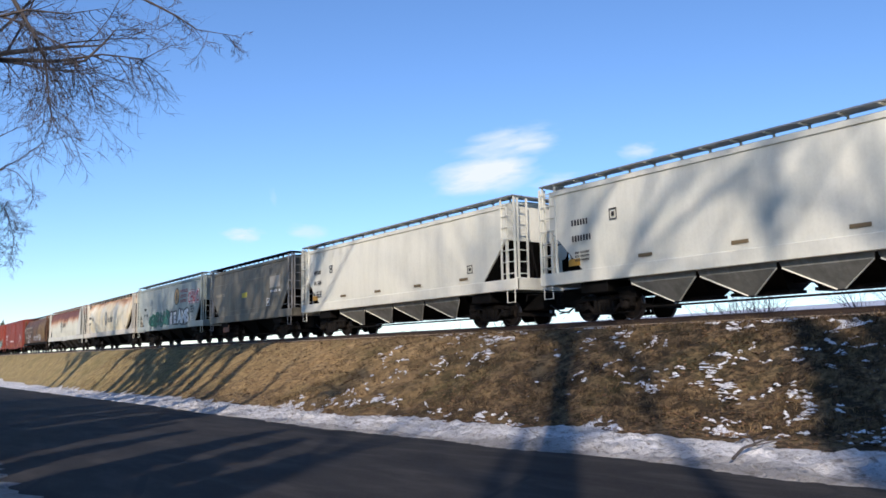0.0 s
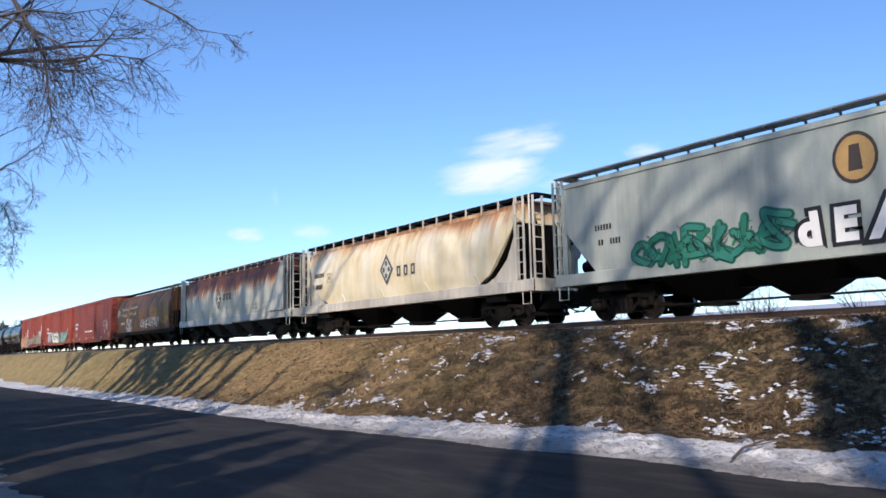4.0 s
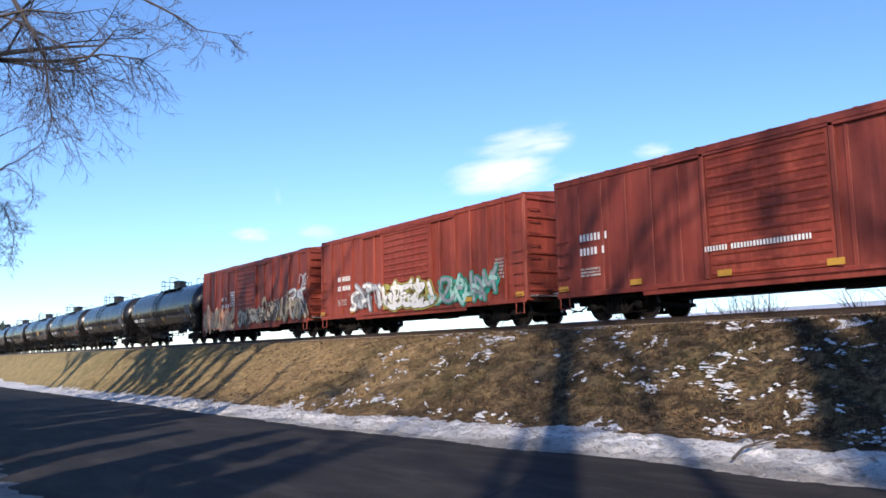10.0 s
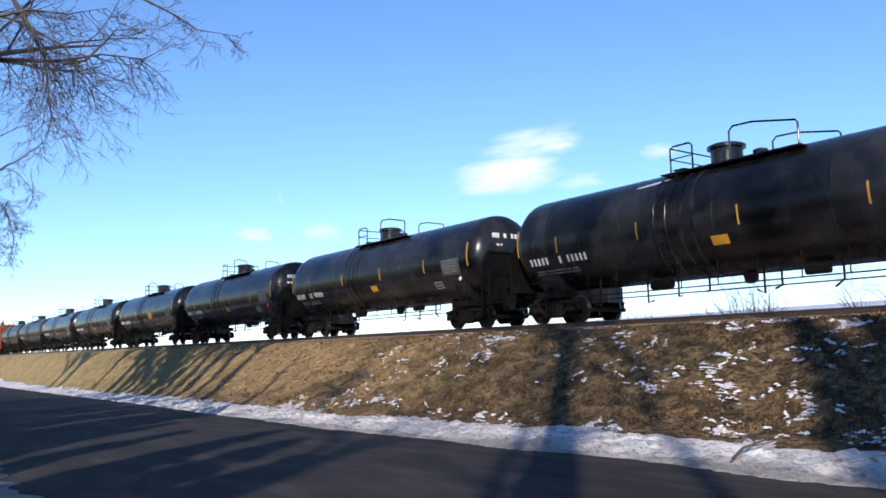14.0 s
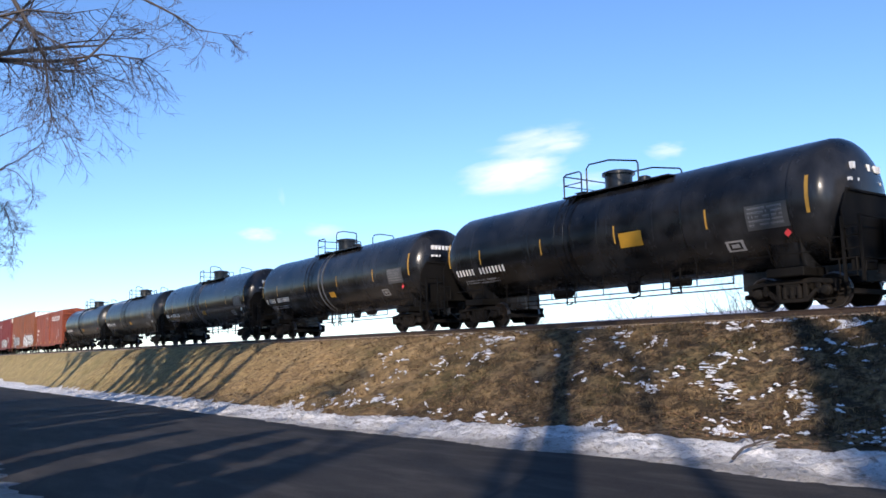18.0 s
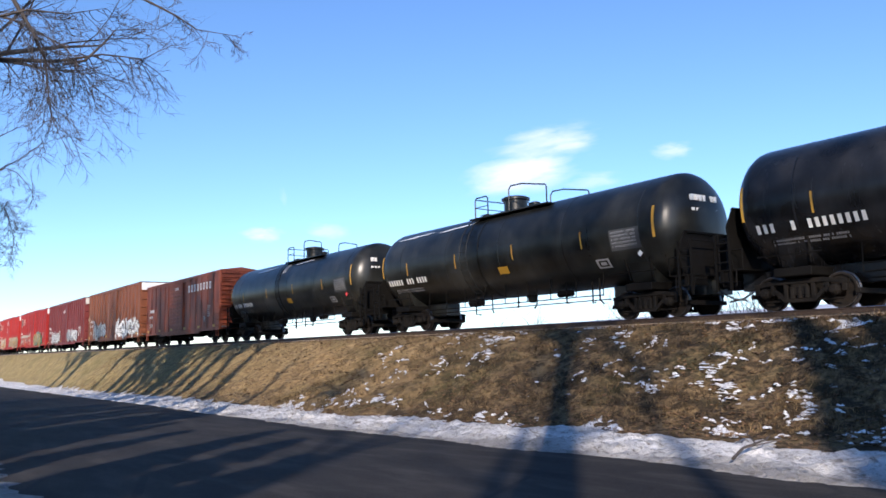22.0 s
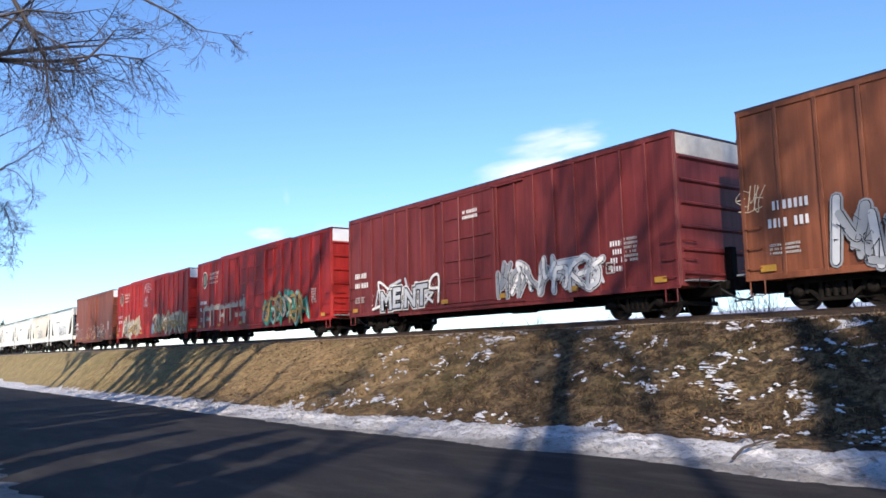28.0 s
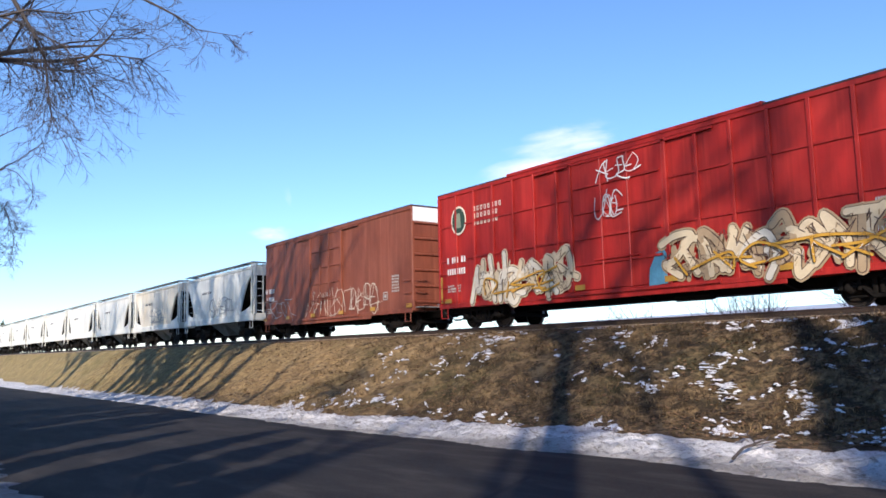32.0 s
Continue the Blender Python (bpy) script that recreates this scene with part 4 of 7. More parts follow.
        part("end_brace", Geo().tube([(s * (hl - 0.2), 0.45, belly), (s * (bl - 0.1), 0.45, mid + 0.3)], 0.04, 6).tube([(s * (hl - 0.2), -0.45, belly), (s * (bl - 0.1), -0.45, mid + 0.3)], 0.04, 6), DARK, car)
        ladder(car, s * (bl + 0.28 if ladder_w < 0.5 else bl + 0.12), -w - 0.02, belly, top + 0.15, ladder_w, em)
        ladder(car, s * (hl - 0.1), -w + 0.36, belly, top + 0.15, 0.42, em, "y")
        if s > 0:
            part("brake_stand", Geo().box(hl - 0.14, hl - 0.01, 0.44, 0.56, belly, belly + 1.12), em, car, bevel=0.01)
        part("brake_wheel", Geo().lathe([(s * (hl - 0.02), 0.24), (s * (hl + 0.02), 0.28), (s * (hl + 0.03), 0.24)], "x", 14), em, car, at=pose(0, 0.5, belly + 1.0)) if s > 0 else None
        stirrup(car, s * (hl - 0.35), -w - 0.02, sill_z, em)
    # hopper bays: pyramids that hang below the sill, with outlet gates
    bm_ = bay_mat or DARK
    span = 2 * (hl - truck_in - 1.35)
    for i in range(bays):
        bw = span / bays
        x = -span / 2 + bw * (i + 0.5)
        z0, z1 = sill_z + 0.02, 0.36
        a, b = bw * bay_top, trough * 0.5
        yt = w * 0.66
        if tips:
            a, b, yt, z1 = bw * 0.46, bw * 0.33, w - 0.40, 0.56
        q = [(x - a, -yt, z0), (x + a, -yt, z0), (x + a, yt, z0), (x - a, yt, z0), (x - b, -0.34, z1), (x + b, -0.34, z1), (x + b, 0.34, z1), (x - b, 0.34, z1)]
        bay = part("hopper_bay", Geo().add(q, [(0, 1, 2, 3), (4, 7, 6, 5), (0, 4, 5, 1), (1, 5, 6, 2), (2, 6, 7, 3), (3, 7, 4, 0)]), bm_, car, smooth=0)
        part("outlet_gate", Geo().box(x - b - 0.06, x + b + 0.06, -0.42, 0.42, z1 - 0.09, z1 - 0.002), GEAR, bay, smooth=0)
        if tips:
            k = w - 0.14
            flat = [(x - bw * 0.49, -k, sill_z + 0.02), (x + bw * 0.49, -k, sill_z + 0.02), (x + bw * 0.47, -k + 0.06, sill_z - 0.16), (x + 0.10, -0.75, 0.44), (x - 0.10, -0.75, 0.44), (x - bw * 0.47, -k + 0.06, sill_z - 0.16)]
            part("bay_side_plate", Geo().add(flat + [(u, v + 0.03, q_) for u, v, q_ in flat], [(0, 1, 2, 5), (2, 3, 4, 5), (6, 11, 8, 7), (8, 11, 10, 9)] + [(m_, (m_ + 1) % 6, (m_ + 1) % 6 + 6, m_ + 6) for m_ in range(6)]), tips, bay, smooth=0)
            part("bay_flange", Geo().tube([flat[5], flat[4]], 0.028, 4).tube([flat[3], flat[2]], 0.020, 4), PALE, bay)
    part("centre_sill", Geo().box(-hl, hl, -0.25, 0.25, 0.72, 1.0), DARK, car)
    part("train_line", Geo().tube([(-span / 2, -0.75, 0.34), (span / 2, -0.75, 0.34)], 0.03, 6), GEAR, car)
    return car


# ---- tank cars ----
def tank_car(label, s0, s1, shell, radius=1.48, axis_z=2.45, seed=1, bands=(), spill=None, dome_x=-0.55, pale_marks=(), band_mat=None):
    length = s1 - s0
    rnd = random.Random(seed)
    car = thing("tank_car", pose((s0 + s1) / 2, TRACK_Y, RAIL_Z), label, "tank car", "cars of the freight train")
    hl = length / 2 - 0.40
    running_gear(car, length, hl - 2.0)
    tl = hl - 0.38
    cap = 0.74
    prof_ = []
    for i in range(9):
        a = math.pi / 2 * i / 8
        prof_.append((-tl + cap - cap * math.cos(a), max(0.02, radius * math.sin(a) ** 0.86)))
    prof_ += [(x, radius) for x in np.linspace(-tl + cap + 0.3, tl - cap - 0.3, 9)] + [(-a, b) for a, b in reversed(prof_)]
    part("tank", Geo().lathe(prof_, "x", 56), shell, car, smooth=40, at=pose(0, 0, axis_z))
    # weld seams
    for x in np.linspace(-tl * 0.8, tl * 0.8, 5):
        part("weld_seam", Geo().lathe([(-0.025, radius + 0.001), (-0.012, radius + 0.006), (0.012, radius + 0.006), (0.025, radius + 0.001)], "x", 56), shell, car, at=pose(x + 0.3, 0, axis_z))
    for x in bands:
        part("tank_band", Geo().lathe([(-0.05, radius + 0.004), (-0.05, radius + 0.02), (0.05, radius + 0.02), (0.05, radius + 0.004)], "x", 56), band_mat or shell, car, at=pose(x, 0, axis_z))
    # manway, valves and platform on top
    zt = axis_z + radius
    mx = dome_x
    dome = part("manway", Geo().lathe([(-0.08, 0.44), (0.42, 0.44), (0.42, 0.53), (0.50, 0.53), (0.55, 0.42), (0.60, 0.12)], "z", 20), shell, car, at=pose(mx, 0, zt))
    part("valve_housing", Geo().lathe([(-0.1, 0.20), (0.18, 0.20), (0.22, 0.1)], "z", 12), shell, car, at=pose(mx + 1.05, 0, zt))
    part("walkway", Geo().box(mx - 1.5, mx + 2.8, -1.05, -0.5, zt - 0.20, zt - 0.16).box(mx - 1.5, mx + 2.8, 0.5, 1.05, zt - 0.20, zt - 0.16).box(mx - 1.5, mx - 1.1, -0.5, 0.5, zt + 0.02, zt + 0.05), shell, car, smooth=0)
    l0, l1, r0, r1, r2 = (-1.45, -0.66, -0.42, 0.55, 1.68) if seed == 230 else (-1.15, -0.40, 0.80, 1.50, 2.75)
    for yy in (-1.02, 1.02):
        rail_ = Geo()
        rail_.tube([(mx + l0, yy, zt - 0.16), (mx + l0, yy, zt + 0.50), (mx + l0 + 0.09, yy, zt + 0.58), (mx + l1 - 0.09, yy, zt + 0.58), (mx + l1, yy, zt + 0.50), (mx + l1, yy, zt - 0.16)], 0.026, 6)
        rail_.tube([(mx + l0, yy, zt + 0.22), (mx + l1, yy, zt + 0.22)], 0.018, 5)
        rail_.tube([(mx + r0, yy, zt - 0.16), (mx + r0, yy, zt + 0.60), (mx + r0 + 0.12, yy, zt + 0.72), (mx + r1, yy, zt + 0.70), (mx + r2 - 0.06, yy, zt + 0.46), (mx + r2, yy, zt + 0.38), (mx + r2, yy, zt - 0.16)], 0.026, 6)
        part("platform_railing", rail_, shell, car)
    part("platform_railing", Geo().tube([(mx + l0, -1.02, zt + 0.54), (mx + l0, 1.02, zt + 0.54)], 0.024, 6).tube([(mx + l0, -1.02, zt + 0.22), (mx + l0, 1.02, zt + 0.22)], 0.018, 5), shell, car)
    lad = Geo()
    for xx in (mx - 1.35, mx - 0.95):
        pts = []
        for i in range(9):
            a = radians(55 - 115 * i / 8)
            pts.append((xx, -(radius + 0.10) * math.cos(a), axis_z + (radius + 0.10) * math.sin(a)))
        lad.tube(pts, 0.02, 5)
    for i in range(10):
        a = radians(52 - 108 * i / 9)
        yy, zz = -(radius + 0.10) * math.cos(a), axis_z + (radius + 0.10) * math.sin(a)
        lad.tube([(mx - 1.35, yy, zz), (mx - 0.95, yy, zz)], 0.014, 5)
    part("side_ladder", lad, shell, car)
    # stub sills, saddles, end platforms
    for s in (-1, 1):
        tx = s * (hl - 2.0)
        sad = Geo()
        pts = [(-1.25, axis_z - 0.85), (-1.0, 1.05), (-0.5, 0.86), (0.5, 0.86), (1.0, 1.05), (1.25, axis_z - 0.85)]
        for i in range(9):
            a = radians(-35 - 110 * i / 8)
            pts.append((radius * 0.995 * math.cos(a), axis_z + radius * 0.995 * math.sin(a)))
        part("saddle", Geo().prism(pts, "x", tx - 0.42, tx + 0.42), shell, car, bevel=0.01)
        part("stub_sill", Geo().box(min(s * hl, tx - s * 1.8), max(s * hl, tx - s * 1.8), -0.34, 0.34, 0.58, 1.08), shell, car, bevel=0.01)
        part("body_bolster", Geo().box(tx - 0.5, tx + 0.5, -1.3, 1.3, 0.80, 1.02), DARK, car, bevel=0.02)
        hs = axis_z + (0.10 if seed < 260 else -0.30)
        shield = part("head_shield", Geo().prism([(-1.30, 1.12), (1.30, 1.12), (1.50, hs - 0.55), (1.18, hs), (-1.18, hs), (-1.50, hs - 0.55)], "x", min(s * (tl - 0.02), s * (tl + 0.02)), max(s * (tl - 0.02), s * (tl + 0.02))), DARK, car, "black plate over the lower half of the tank's end", bevel=0.008)
        part("shield_rib", Geo().box(min(s * (tl + 0.02), s * (tl + 0.07)), max(s * (tl + 0.02), s * (tl + 0.07)), -1.15, 1.15, hs - 0.07, hs - 0.02), DARK, shield, smooth=0)
        part("brake_stand", Geo().box(min(s * (hl - 0.33), s * (hl - 0.12)), max(s * (hl - 0.33), s * (hl - 0.12)), 0.30, 0.62, 1.1, 2.15), DARK, car, bevel=0.01)
        for k in (-1, 1):
            part("saddle_edge", Geo().tube([(tx + k * 0.46, -1.30, axis_z - 0.92), (tx + k * 0.40, -1.12, 1.12)], 0.018, 5), GEAR, car)
        part("end_step", Geo().box(min(s * (hl - 0.3), s * (hl - 0.02)), max(s * (hl - 0.3), s * (hl - 0.02)), -1.38, -0.75, 0.82, 1.06), DARK, car, bevel=0.01)
        ladder(car, s * (hl - 0.2), -1.44, 0.55, 2.05, 0.42, DARK)
        part("end_platform", Geo().box(min(s * hl, s * (hl - 0.75)), max(s * hl, s * (hl - 0.75)), -1.42, 1.42, 1.07, 1.11), DARK, car, smooth=0)
        gr = Geo().tube([(s * (hl - 0.05), -1.4, 1.1), (s * (hl - 0.05), -1.4, 2.05), (s * (hl - 0.05), 1.4, 2.05), (s * (hl - 0.05), 1.4, 1.1)], 0.022, 6)
        gr.tube([(s * (hl - 0.05), -1.4, 1.6), (s * (hl - 0.75), -1.42, 1.6), (s * (hl - 0.75), -1.42, 1.1)], 0.02, 5)
        part("end_railing", gr, DARK, car)
        stirrup(car, s * (hl - 0.35), -1.42, 1.1, DARK)
        part("grab_iron", Geo().tube([(s * (hl - 1.2), -1.46, 1.32), (s * (hl - 2.9), -1.50, 1.32)], 0.018, 5), DARK, car)
        if s > 0:
            part("placard_holder", Geo().prism([(0, -0.10), (0.10, 0), (0, 0.10), (-0.10, 0)], "y", -0.006, 0.006), WHITE if rnd.random() < 0.5 else REDMARK, car, at=pose(s * (hl - 1.75), -1.43, 1.85))
    # rods and pipes slung under the tank
    zb = axis_z - radius
    for yy, zz in ((-1.05, 0.78), (-1.05, 0.98), (-0.7, 0.66)):
        part("side_rod", Geo().tube([(-hl + 3.6, yy, zz), (hl - 3.6, yy, zz)], 0.02, 5), DARK, car)
    hanger = Geo().tube([(0, -1.05, 0.76), (0, -1.02, zb + 0.42)], 0.018, 5).mesh("rod_hanger", DARK, 40)
    for x in np.linspace(-hl + 3.6, hl - 3.6, 9):
        part("rod_hanger", hanger, None, car, at=pose(x, 0, 0))
    part("outlet_valve", Geo().lathe([(-0.26, 0.10), (-0.18, 0.16), (0.05, 0.22)], "z", 12), shell, car, at=pose(0.3, 0, zb))
    part("brake_cylinder", Geo().tube([(2.2, -0.5, 0.98), (2.8, -0.5, 0.98)], 0.12, 10), DARK, car)
    part("air_reservoir", Geo().tube([(-2.6, -0.55, 0.97), (-1.9, -0.55, 0.97)], 0.14, 10), DARK, car)
    for k in range(7):
        px = rnd.uniform(-hl + 3.8, hl - 3.8)
        py = rnd.uniform(-1.0, -0.5)
        part("hanging_pipe", Geo().tube([(px, py, zb + 0.25), (px, py, rnd.uniform(0.42, 0.72)), (px + rnd.uniform(-0.3, 0.3), py, rnd.uniform(0.45, 0.7))], 0.03, 5), DARK, car)

    def curved(x, a0, a1, w, material, name):
        """A strip painted on the shell between two angles above the middle line, in degrees."""
        vs, fs = [], []
        k = 6
        for i in range(k + 1):
            a = radians(a0 + (a1 - a0) * i / k)
            for xx in (x - w / 2, x + w / 2):
                vs.append((xx, -(radius + 0.006) * math.cos(a), axis_z + (radius + 0.006) * math.sin(a)))
        fs = [(2 * i, 2 * i + 1, 2 * i + 3, 2 * i + 2) for i in range(k)]
        return part(name, Geo().add(vs, fs), material, car)

    def stencil(x, a0, a1, w, rows, material, sd):
        """Rows of bars wrapped on the shell."""
        r2 = random.Random(sd)
        vs, fs = [], []
        for r in range(rows):
            t1 = a1 - (a1 - a0) * r / rows
            t0 = t1 - (a1 - a0) / rows * 0.62
            hh = radius * radians(t1 - t0)
            xx = x
            while xx < x + w:
                cw = hh * 0.55
                if r2.random() > 0.12:
                    kk = len(vs)
                    for a in (t0, t1):
                        for xq in (xx, xx + cw * 0.75):
                            vs.append((xq, -(radius + 0.006) * math.cos(radians(a)), axis_z + (radius + 0.006) * math.sin(radians(a))))
                    fs.append((kk, kk + 1, kk + 3, kk + 2))
                xx += cw * 1.4
        return tagged(part("stencilled_lettering", Geo().add(vs, fs), material, car, smooth=0), kind="stuff")

    stencil(-tl + 0.85, -34, -20, 1.1, 1, WHITE, seed)
    stencil(-tl + 2.2, -34, -20, 1.4, 1, WHITE, seed + 1)
    stencil(-tl + 1.15, -44, -36, 1.9, 2, plain("grey_stencil", (0.26, 0.26, 0.27)), seed + 2)
    curved(tl - 1.85, -24, -1, 1.15, plain("dim_stencil", (0.055, 0.056, 0.058), 0.55), "stencilled_panel")
    stencil(tl - 2.35, -22, -3, 0.95, 5, plain("grey_stencil", (0.26, 0.26, 0.27)), seed + 3)
    for xa, xb, a0, a1 in ((-3.2, -3.12, -43, -31), (-2.75, -2.67, -43, -31), (-3.12, -2.75, -43, -41), (-3.12, -2.75, -33, -31), (-3.05, -2.82, -39, -35)):
        curved(tl + (xa + xb) / 2, a0, a1, xb - xa, plain("grey_stencil", (0.26, 0.26, 0.27)), "stencilled_box")
    for x in (-tl + 0.55, tl - 0.75):
        curved(x, -15, 18, 0.075 if x < 0 else 0.095, YELLOW, "reflector")
    for x in np.linspace(-tl + 2.4, tl - 3.6, 4):
        curved(x, -16, 3, 0.055, YELLOW, "reflector")
    curved(0.40 if seed != 230 else 1.6, *((-33, -23, 0.52) if seed != 230 else (-22, -6, 0.85)), plain("orange_panel", (0.44, 0.24, 0.013), 0.5), "yellow_panel")
    # end head stencils
    for s in (1,):
        bars_g = Geo()
        r3 = random.Random(seed + 9)
        for r in range(2):
            for i in range(9):
                if r3.random() > 0.2:
                    y0 = -0.85 + i * 0.17
                    z0 = axis_z + 0.62 - r * 0.3
                    bars_g.box(tl - 0.14, tl - 0.10 + 0.06, y0, y0 + 0.10, z0, z0 + (0.17 if r == 0 else 0.08))
        tagged(part("stencilled_lettering", bars_g, WHITE, car, smooth=0), kind="stuff")
    # pale lens-shaped strips laid along the shoulder
    for x0_, x1_ in pale_marks:
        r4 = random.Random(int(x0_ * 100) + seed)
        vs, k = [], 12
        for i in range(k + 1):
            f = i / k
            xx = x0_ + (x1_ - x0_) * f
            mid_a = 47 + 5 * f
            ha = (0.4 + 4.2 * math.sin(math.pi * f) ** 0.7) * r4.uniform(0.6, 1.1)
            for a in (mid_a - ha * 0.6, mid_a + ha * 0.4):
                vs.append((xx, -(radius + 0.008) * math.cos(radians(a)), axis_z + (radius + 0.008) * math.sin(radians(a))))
        part("frost_streak", Geo().add(vs, [(2 * i, 2 * i + 1, 2 * i + 3, 2 * i + 2) for i in range(k)]), plain("pale_streak_grey", (0.62, 0.64, 0.68), 0.5), car, "pale streak on the shoulder of the tank")
    if spill:
        for x, w in spill:
            curved(x, 30, 52, w, plain("dried_spill", (0.30, 0.30, 0.30)), "dried_spill")
    return car


# ---- the train, from its head to its tail ----
def flat_side(w, bow=0.03):
    return lambda z: w + bow * math.sin(max(0.0, min(1.0, (z - 1.3) / 3.0)) * math.pi)


def barrel(w, top_w, belly_w, z_mid=2.75, z_top=4.3, z_low=1.3):
    def f(z):
        if z > z_mid:
            k = min(1.0, (z - z_mid) / (z_top - z_mid))
            return w - (w - top_w) * k ** 2.0
        k = min(1.0, (z_mid - z) / (z_mid - z_low))
        return w - (w - belly_w) * k ** 2.2
    return f


SPRAY = {n: plain("spray_" + n, c, 0.5, 0.0, 0.25) for n, c in dict(
    white=(0.80, 0.79, 0.76), black=(0.018, 0.018, 0.02), red=(0.34, 0.05, 0.07), green=(0.03, 0.17, 0.11), teal=(0.05, 0.34, 0.25), mint=(0.36, 0.56, 0.50),
    gold=(0.56, 0.31, 0.03), sand=(0.66, 0.55, 0.36), cream=(0.74, 0.68, 0.55), silver=(0.52, 0.54, 0.56), blue=(0.05, 0.22, 0.42), olive=(0.38, 0.36, 0.07), pink=(0.55, 0.22, 0.26), sky=(0.38, 0.60, 0.66), grey=(0.30, 0.32, 0.34), peach=(0.60, 0.30, 0.16), brown=(0.10, 0.06, 0.045), stone=(0.42, 0.39, 0.31), tan=(0.42, 0.31, 0.18), ochre=(0.42, 0.27, 0.06), bottle=(0.05, 0.22, 0.16)).items()}
PALE = painted("pale_grey_paint", (0.68, 0.68, 0.58), rust=0.02, grime=0.12, fade=0.15, rough=0.5, streak=0.05)
# Darkened copy of the pale grey: shade under the sill, plus some grime.
PALE_SHADED = painted("shaded_grey_paint", (0.22, 0.23, 0.21), rust=0.1, grime=0.4)
TAUPE = painted("dark_taupe_paint", (0.165, 0.152, 0.112), rust=0.12, grime=0.4, streak=0.12)
SAGE = painted("grey_green_paint", (0.38, 0.42, 0.375), rust=0.05, grime=0.25, streak=0.1)
CREAM = painted("cream_paint", (0.82, 0.77, 0.61), (0.68, 0.53, 0.20), fade=0.35, rust=0.10, grime=0.18, top_rust=(4.25, 0.70, 0.9, 2.4), streak=0.12)
CREAM_PLAIN = painted("cream_frame_paint", (0.60, 0.56, 0.46), rust=0.15, grime=0.35)
BONE = painted("bone_paint", (0.62, 0.62, 0.50), (0.66, 0.64, 0.54), rust=0.06, grime=0.2, top_rust=(4.25, 1.35, 1.0, 0.7), streak=0.1)
BONE_PLAIN = painted("bone_frame_paint", (0.58, 0.58, 0.50), rust=0.14, grime=0.4, streak=0.1)
RUST_ROOF = painted("rusted_roof_steel", (0.15, 0.05, 0.025), rust=0.5, grime=0.5)
UMBER = painted("rusted_brown_paint", (0.052, 0.027, 0.015), (0.160, 0.076, 0.024), rust=0.20, grime=0.65, fade=0.5, top_rust=(4.2, 0.25, 0.5, 2.2))
OXIDE = painted("oxide_red_paint", (0.255, 0.043, 0.024), (0.30, 0.080, 0.045), rust=0.10, grime=0.5)
OXIDE_B = painted("brown_red_paint", (0.205, 0.037, 0.023), (0.26, 0.068, 0.045), rust=0.10, grime=0.45)
RUSSET = painted("russet_paint", (0.225, 0.050, 0.022), (0.28, 0.085, 0.036), rust=0.26, grime=0.6)
AMBER = painted("faded_orange_brown_paint", (0.20, 0.065, 0.027), (0.24, 0.09, 0.043), rust=0.2, grime=0.45)
MAROON = painted("maroon_paint", (0.150, 0.022, 0.022), (0.20, 0.045, 0.038), rust=0.08, grime=0.4)
SCARLET = painted("bright_red_paint", (0.38, 0.016, 0.011), (0.42, 0.036, 0.022), rust=0.04, grime=0.42)
SCARLET_B = painted("weathered_red_paint", (0.33, 0.014, 0.011), (0.37, 0.032, 0.022), rust=0.04, grime=0.5)
SIENNA = painted("sienna_brown_paint", (0.22, 0.060, 0.030), (0.26, 0.09, 0.05), rust=0.15, grime=0.35)
DARK_ROOF = painted("dark_roof_paint", (0.06, 0.035, 0.03), rust=0.2, grime=0.5)
FROST = painted("light_grey_paint", (0.79, 0.80, 0.73), rust=0.03, grime=0.2, fade=0.15, streak=0.12)
FROST_WARM = painted("yellowed_grey_paint", (0.84, 0.80, 0.68), (0.62, 0.50, 0.28), rust=0.05, grime=0.2)
# The greyer second colour of both blacks paints in a cloudy reflected sheen.
INK = painted("sheened_black_tank_paint", (0.0035, 0.0036, 0.0042), (0.034, 0.035, 0.039), rust=0.0, rough=0.24, grime=0.3, spec=0.34, fade=0.5, streak=0.0)
INK_DULL = painted("weathered_sheened_tank_paint", (0.0045, 0.005, 0.0045), (0.036, 0.037, 0.034), rust=0.02, rough=0.32, grime=0.35, spec=0.38, fade=0.5, streak=0.0)
SNOWCAP = plain("white_end_paint", (0.82, 0.82, 0.80), 0.5, 0.0, 0.15)
WORN_CAP = plain("worn_white_end_paint", (0.60, 0.57, 0.50), 0.6, 0.0, 0.5)
FIELDGOLD = painted("faded_gold_decal", (0.30, 0.185, 0.052), (0.16, 0.085, 0.026), rust=0.26, grime=0.6, fade=0.5)
FADED = plain("faded_lettering", (0.36, 0.31, 0.22), 0.6, 0.0, 0.5)


def emblem_diamond(car, x, z, y, h, colour, field):
    """A diamond outline with four dots in it."""
    w = h * 0.40
    def ring(k):
        return [(x - w * k, z), (x, z - h / 2 * k), (x + w * k, z), (x, z + h / 2 * k)]
    e = part("emblem", Geo().prism(ring(1.0), "y", y - 0.005, y), colour, car, smooth=0)
    part("emblem_field", Geo().prism(ring(0.74), "y", y - 0.009, y - 0.005), field, e, smooth=0)
    dots = Geo()
    for dx, dz in ((0, 0.2), (0, -0.2), (-0.16, 0), (0.16, 0)):
        n = 10
        dots.prism([(x + dx * h + 0.075 * h * math.cos(2 * math.pi * i / n), z + dz * h + 0.085 * h * math.sin(2 * math.pi * i / n)) for i in range(n)], "y", y - 0.013, y - 0.009)
    part("emblem_dot", dots, colour, e, smooth=0)


